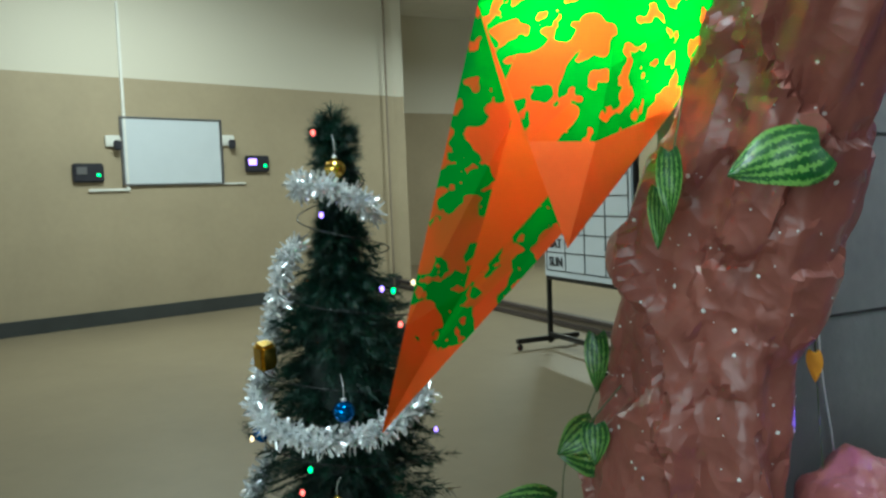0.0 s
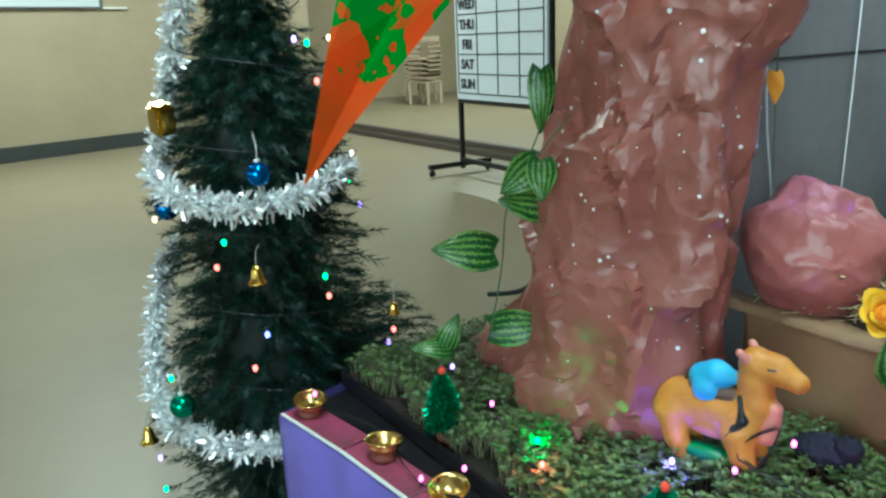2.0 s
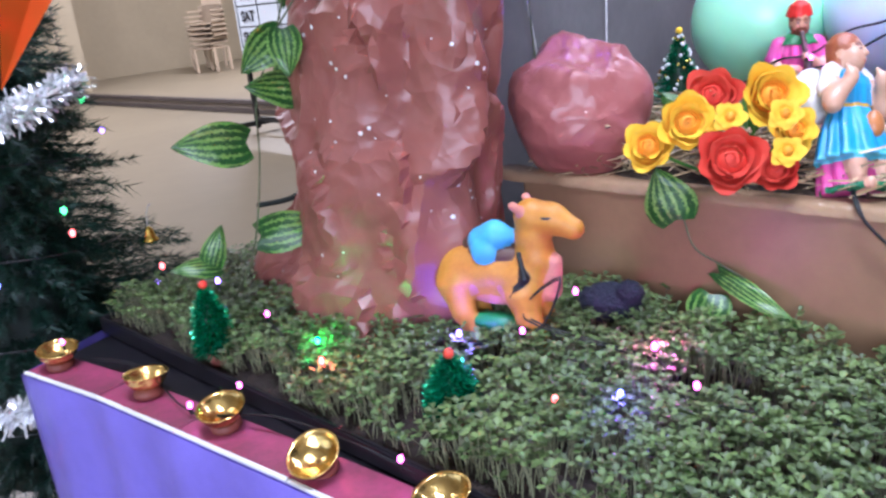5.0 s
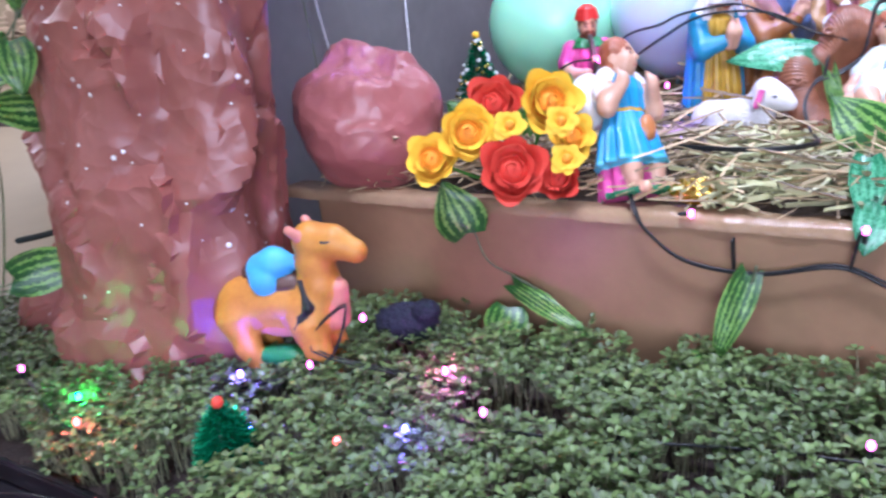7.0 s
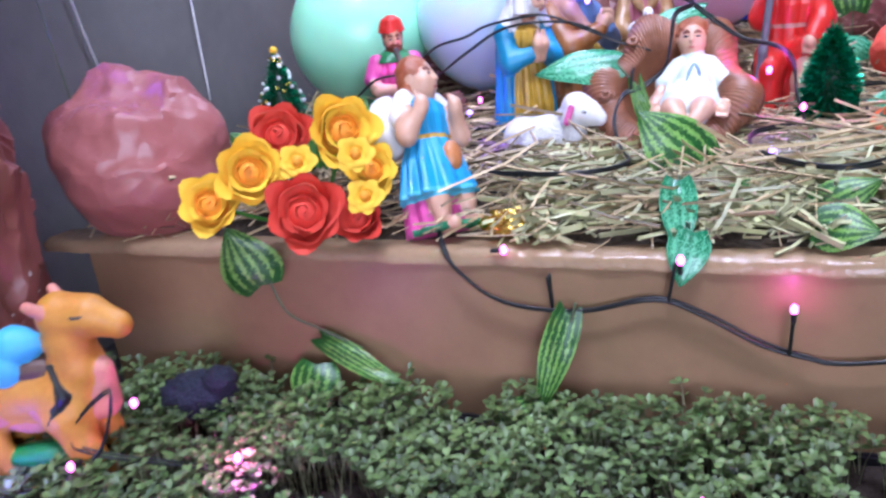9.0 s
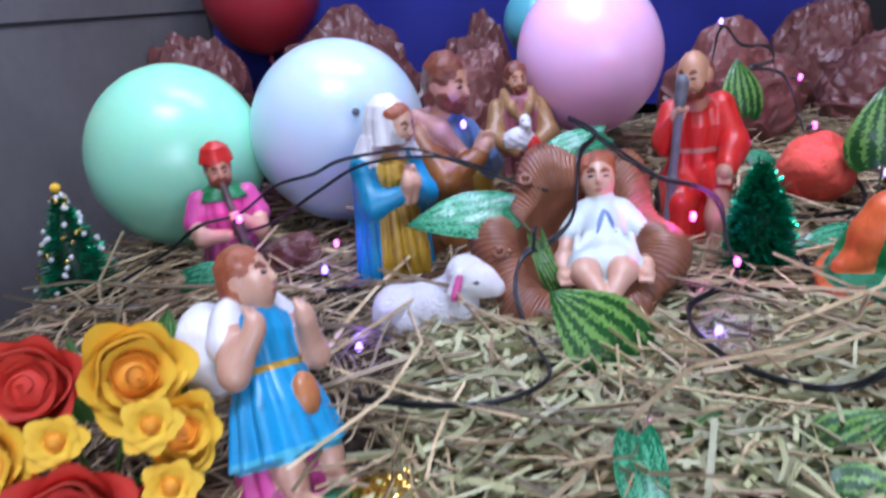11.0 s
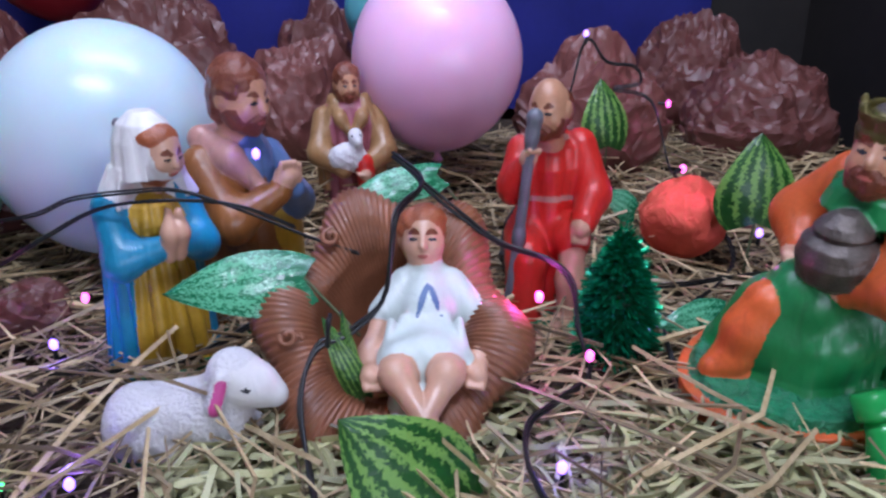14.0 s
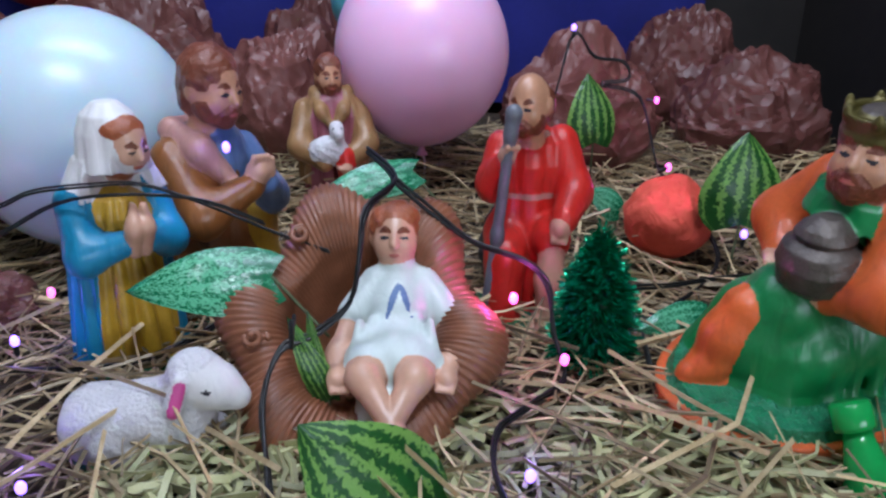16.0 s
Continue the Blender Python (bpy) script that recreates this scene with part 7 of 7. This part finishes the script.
garland([(-75, 0.11, 1.56), (-30, 0.13, 1.60), (10, 0.13, 1.64), (50, 0.12, 1.66), (85, 0.11, 1.63)], 1000, "silver tinsel garland wound round the tree top")
garland([(70, 0.12, 1.49), (88, 0.16, 1.42), (95, 0.18, 1.32), (98, 0.215, 1.20), (92, 0.235, 1.12), (70, 0.26, 1.05), (45, 0.28, 1.01), (15, 0.28, 0.99), (-15, 0.28, 1.00), (-40, 0.26, 1.03), (-70, 0.24, 1.04)], 3000, "thick silver tinsel garland round the middle of the tree")
garland([(110, 0.25, 0.84), (98, 0.275, 0.78), (94, 0.305, 0.68), (88, 0.32, 0.58), (70, 0.335, 0.50), (50, 0.35, 0.45), (25, 0.36, 0.42), (0, 0.36, 0.42), (-30, 0.36, 0.44)], 2400, "silver tinsel garland round the lower tree")


def bauble(at, r, material, label):
    e = thing("bauble", pose(*at), label, "bauble", "tree ornaments")
    part("ball", Sculpt().ball((0, 0, 0), r, material, None, 22, 14).mesh("ball"), None, e)
    cp = part("cap", Sculpt().lathe([(r * 0.25, r * 0.95), (r * 0.25, r * 1.2), (r * 0.1, r * 1.25)], M["silver"], segs=10).mesh("cap"), None, e)
    part("hook", tube_mesh("hook", [(0, 0, r * 1.2), (0.003, 0, r * 1.2 + 0.03), (-0.012, 0, r * 1.2 + 0.06)], 0.0012, M["silver"]), None, cp)


def bell(at, h, label):
    e = thing("bell", pose(*at), label, "bell", "tree ornaments")
    part("body", Sculpt().lathe([(h * 0.55, 0), (h * 0.5, h * 0.06), (h * 0.34, h * 0.3), (h * 0.28, h * 0.7), (h * 0.16, h * 0.92), (h * 0.03, h)], M["gold"], segs=22).mesh("body"), None, e)
    part("clapper", Sculpt().ball((0, 0, -0.003), h * 0.12, M["gold"], None, 10, 8).mesh("clapper"), None, e)
    part("string", tube_mesh("string", [(0, 0, h), (0.006, 0, h + 0.03), (0.02, 0.005, h + 0.05)], 0.0011, M["silver"]), None, e)


bauble((-0.985, -0.665, 1.690), 0.030, M["gold"], "gold bauble hung at the tree top")
bauble((-0.790, -0.735, 1.068), 0.028, M["blueball"], "shiny blue bauble on the tree")
bauble(tuple(round_tree(42, 0.36, 0.52)), 0.030, M["greenball"], "shiny green bauble on the tree")
bauble(tuple(round_tree(80, 0.24, 0.96)), 0.030, M["blueball"], "violet blue bauble behind the tinsel")
bell((-0.770, -0.770, 0.820), 0.045, "small gold bell on the tree")
bell(tuple(round_tree(72, 0.37, 0.36)), 0.045, "pale gold bell low on the tree")
bell((-0.62, -0.50, 0.725), 0.030, "small gold bell at a branch end")
s = box(0.05, 0.05, 0.075, bevel=0.008)
solo("gift_ornament", s, M["gold"], Matrix.Translation(round_tree(62, 0.24, 1.19)) @ pose(0, 0, 0, 8, 12, 20), "small gold foil gift hung in the garland", "ornament", "tree ornaments", smooth=False)

TREE_LEDS = [(20, 0.13, 1.565, "violet"), (-35, 0.20, 1.36, "violet"), (-48, 0.20, 1.35, "green"), (-78, 0.22, 1.36, "warm"), (-45, 0.23, 1.26, "red"), (25, 0.25, 0.90, "green"), (-30, 0.27, 0.79, "green"), (-55, 0.25, 1.24, "violet"),
             (30, 0.26, 0.84, "red"), (-30, 0.28, 0.74, "red"), (5, 0.30, 0.68, "blue"), (96, 0.29, 0.92, "warm"), (-85, 0.27, 0.92, "violet"), (75, 0.36, 0.20, "green"), (80, 0.36, 0.28, "violet"), (-62, 0.36, 0.60, "red"),
             (-55, 0.36, 0.58, "violet"), (-72, 0.25, 1.0, "green"), (30, 0.36, 0.26, "red"), (35, 0.10, 1.79, "red"), (12, 0.31, 0.60, "red"), (96, 0.27, 1.10, "violet"), (55, 0.34, 0.56, "green")]
tl = thing("string_lights", pose(*AX), "coloured tiny lamps on a dark cable round the tree", "string lights", "strings of lights")
pts = [Vector((0.0, 0, 1.78))]
for k in range(60):
    z = 1.7 - 1.5 * k / 59
    R = 0.05 + 0.20 * min(1, (1.75 - z) / 0.6)
    pts.append(Vector((R * math.cos(k * 0.8), R * math.sin(k * 0.8), z)))
part("cable", tube_mesh("cable", pts, 0.002, M["wire"], 5), None, tl, "dark green cable")
for phi, r, z, c in TREE_LEDS:
    bulb(tl, round_tree(phi, r * 0.96, z), LED[c], round_tree(phi, 1, 0) - AX, o=AX, size=0.006)


# ---- paper star lantern ----
def star():
    e = thing("star_lantern", pose(-0.05, -0.42, 2.05), "orange and green printed paper star lantern", "star lantern")
    o = Vector((-0.05, -0.42, 2.05))
    g = lambda *p: Vector(p) - o
    T, A, B, V = g(-0.579, -0.715, 1.065), g(-0.191, -0.642, 1.944), g(-0.026, -0.334, 1.746), g(-0.409, -0.579, 1.396)
    a1, b1, bk_ = g(-0.215, -0.564, 1.739), g(-0.189, -0.483, 1.613), g(-0.30, -0.30, 1.95)
    tip2, top, R = g(0.098, -0.665, 1.518), g(0.046, -0.514, 1.992), g(0.050, -0.287, 1.921)
    pl, pr, rg = g(0.031, -0.685, 1.681), g(0.077, -0.592, 1.677), g(0.089, -0.571, 1.787)
    crown = g(-0.10, -0.62, 2.25)

    def facets(name, polys, material, label=""):
        bm = bmesh.new()
        for poly in polys:
            vs = [bm.verts.new(p) for p in poly]
            bm.faces.new(vs)
        bmesh.ops.solidify(bm, geom=bm.faces[:], thickness=0.0015)
        part(name, bm, material, e, label, False)

    tA, tV, tB = T.lerp(A, 0.30), T.lerp(V, 0.58), T.lerp(B, 0.33)
    facets("long_point", [(tV, V, a1, A, tA), (tB, B, b1, V, tV), (tA, A, bk_, T), (T, bk_, B, tB)], M["star"], "orange paper point with green print")
    facets("long_tip", [(T, tV, tA), (T, tB, tV)], M["starinside"], "plain orange paper tip")
    facets("fold", [(V, b1, a1), (a1, b1, B, A)], M["starinside"], "plain orange inner fold")
    facets("front_point", [(A, pl, rg, top), (pl, pr, rg), (top, rg, R), (rg, pr, B, R), (A, top, crown), (top, R, crown)], M["star"], "orange paper point with green print")
    facets("point_tip", [(pl, tip2, pr), (pl, A, tip2), (pr, tip2, B), (A, B, tip2)], M["starback"], "pale orange paper tip")
    for d in ((0.45, 0.10, 0.55), (-0.50, -0.10, 0.55), (0.0, 0.45, 0.35), (0.05, -0.05, 0.75)):
        t, c = Vector(d), Vector((-0.02, 0.06, -0.02))
        u = t.orthogonal().normalized() * 0.17
        w = t.normalized().cross(u)
        ring = [c + u, c + w, c - u, c - w]
        facets("point", [(t, ring[k], ring[(k + 1) % 4]) for k in range(4)], M["star"])
    part("cord", tube_mesh("cord", [(0, 0, 0.0), (0, 0.05, 1.2), (0, 0.05, 2.45)], 0.003, M["wire"]), None, e)


star()
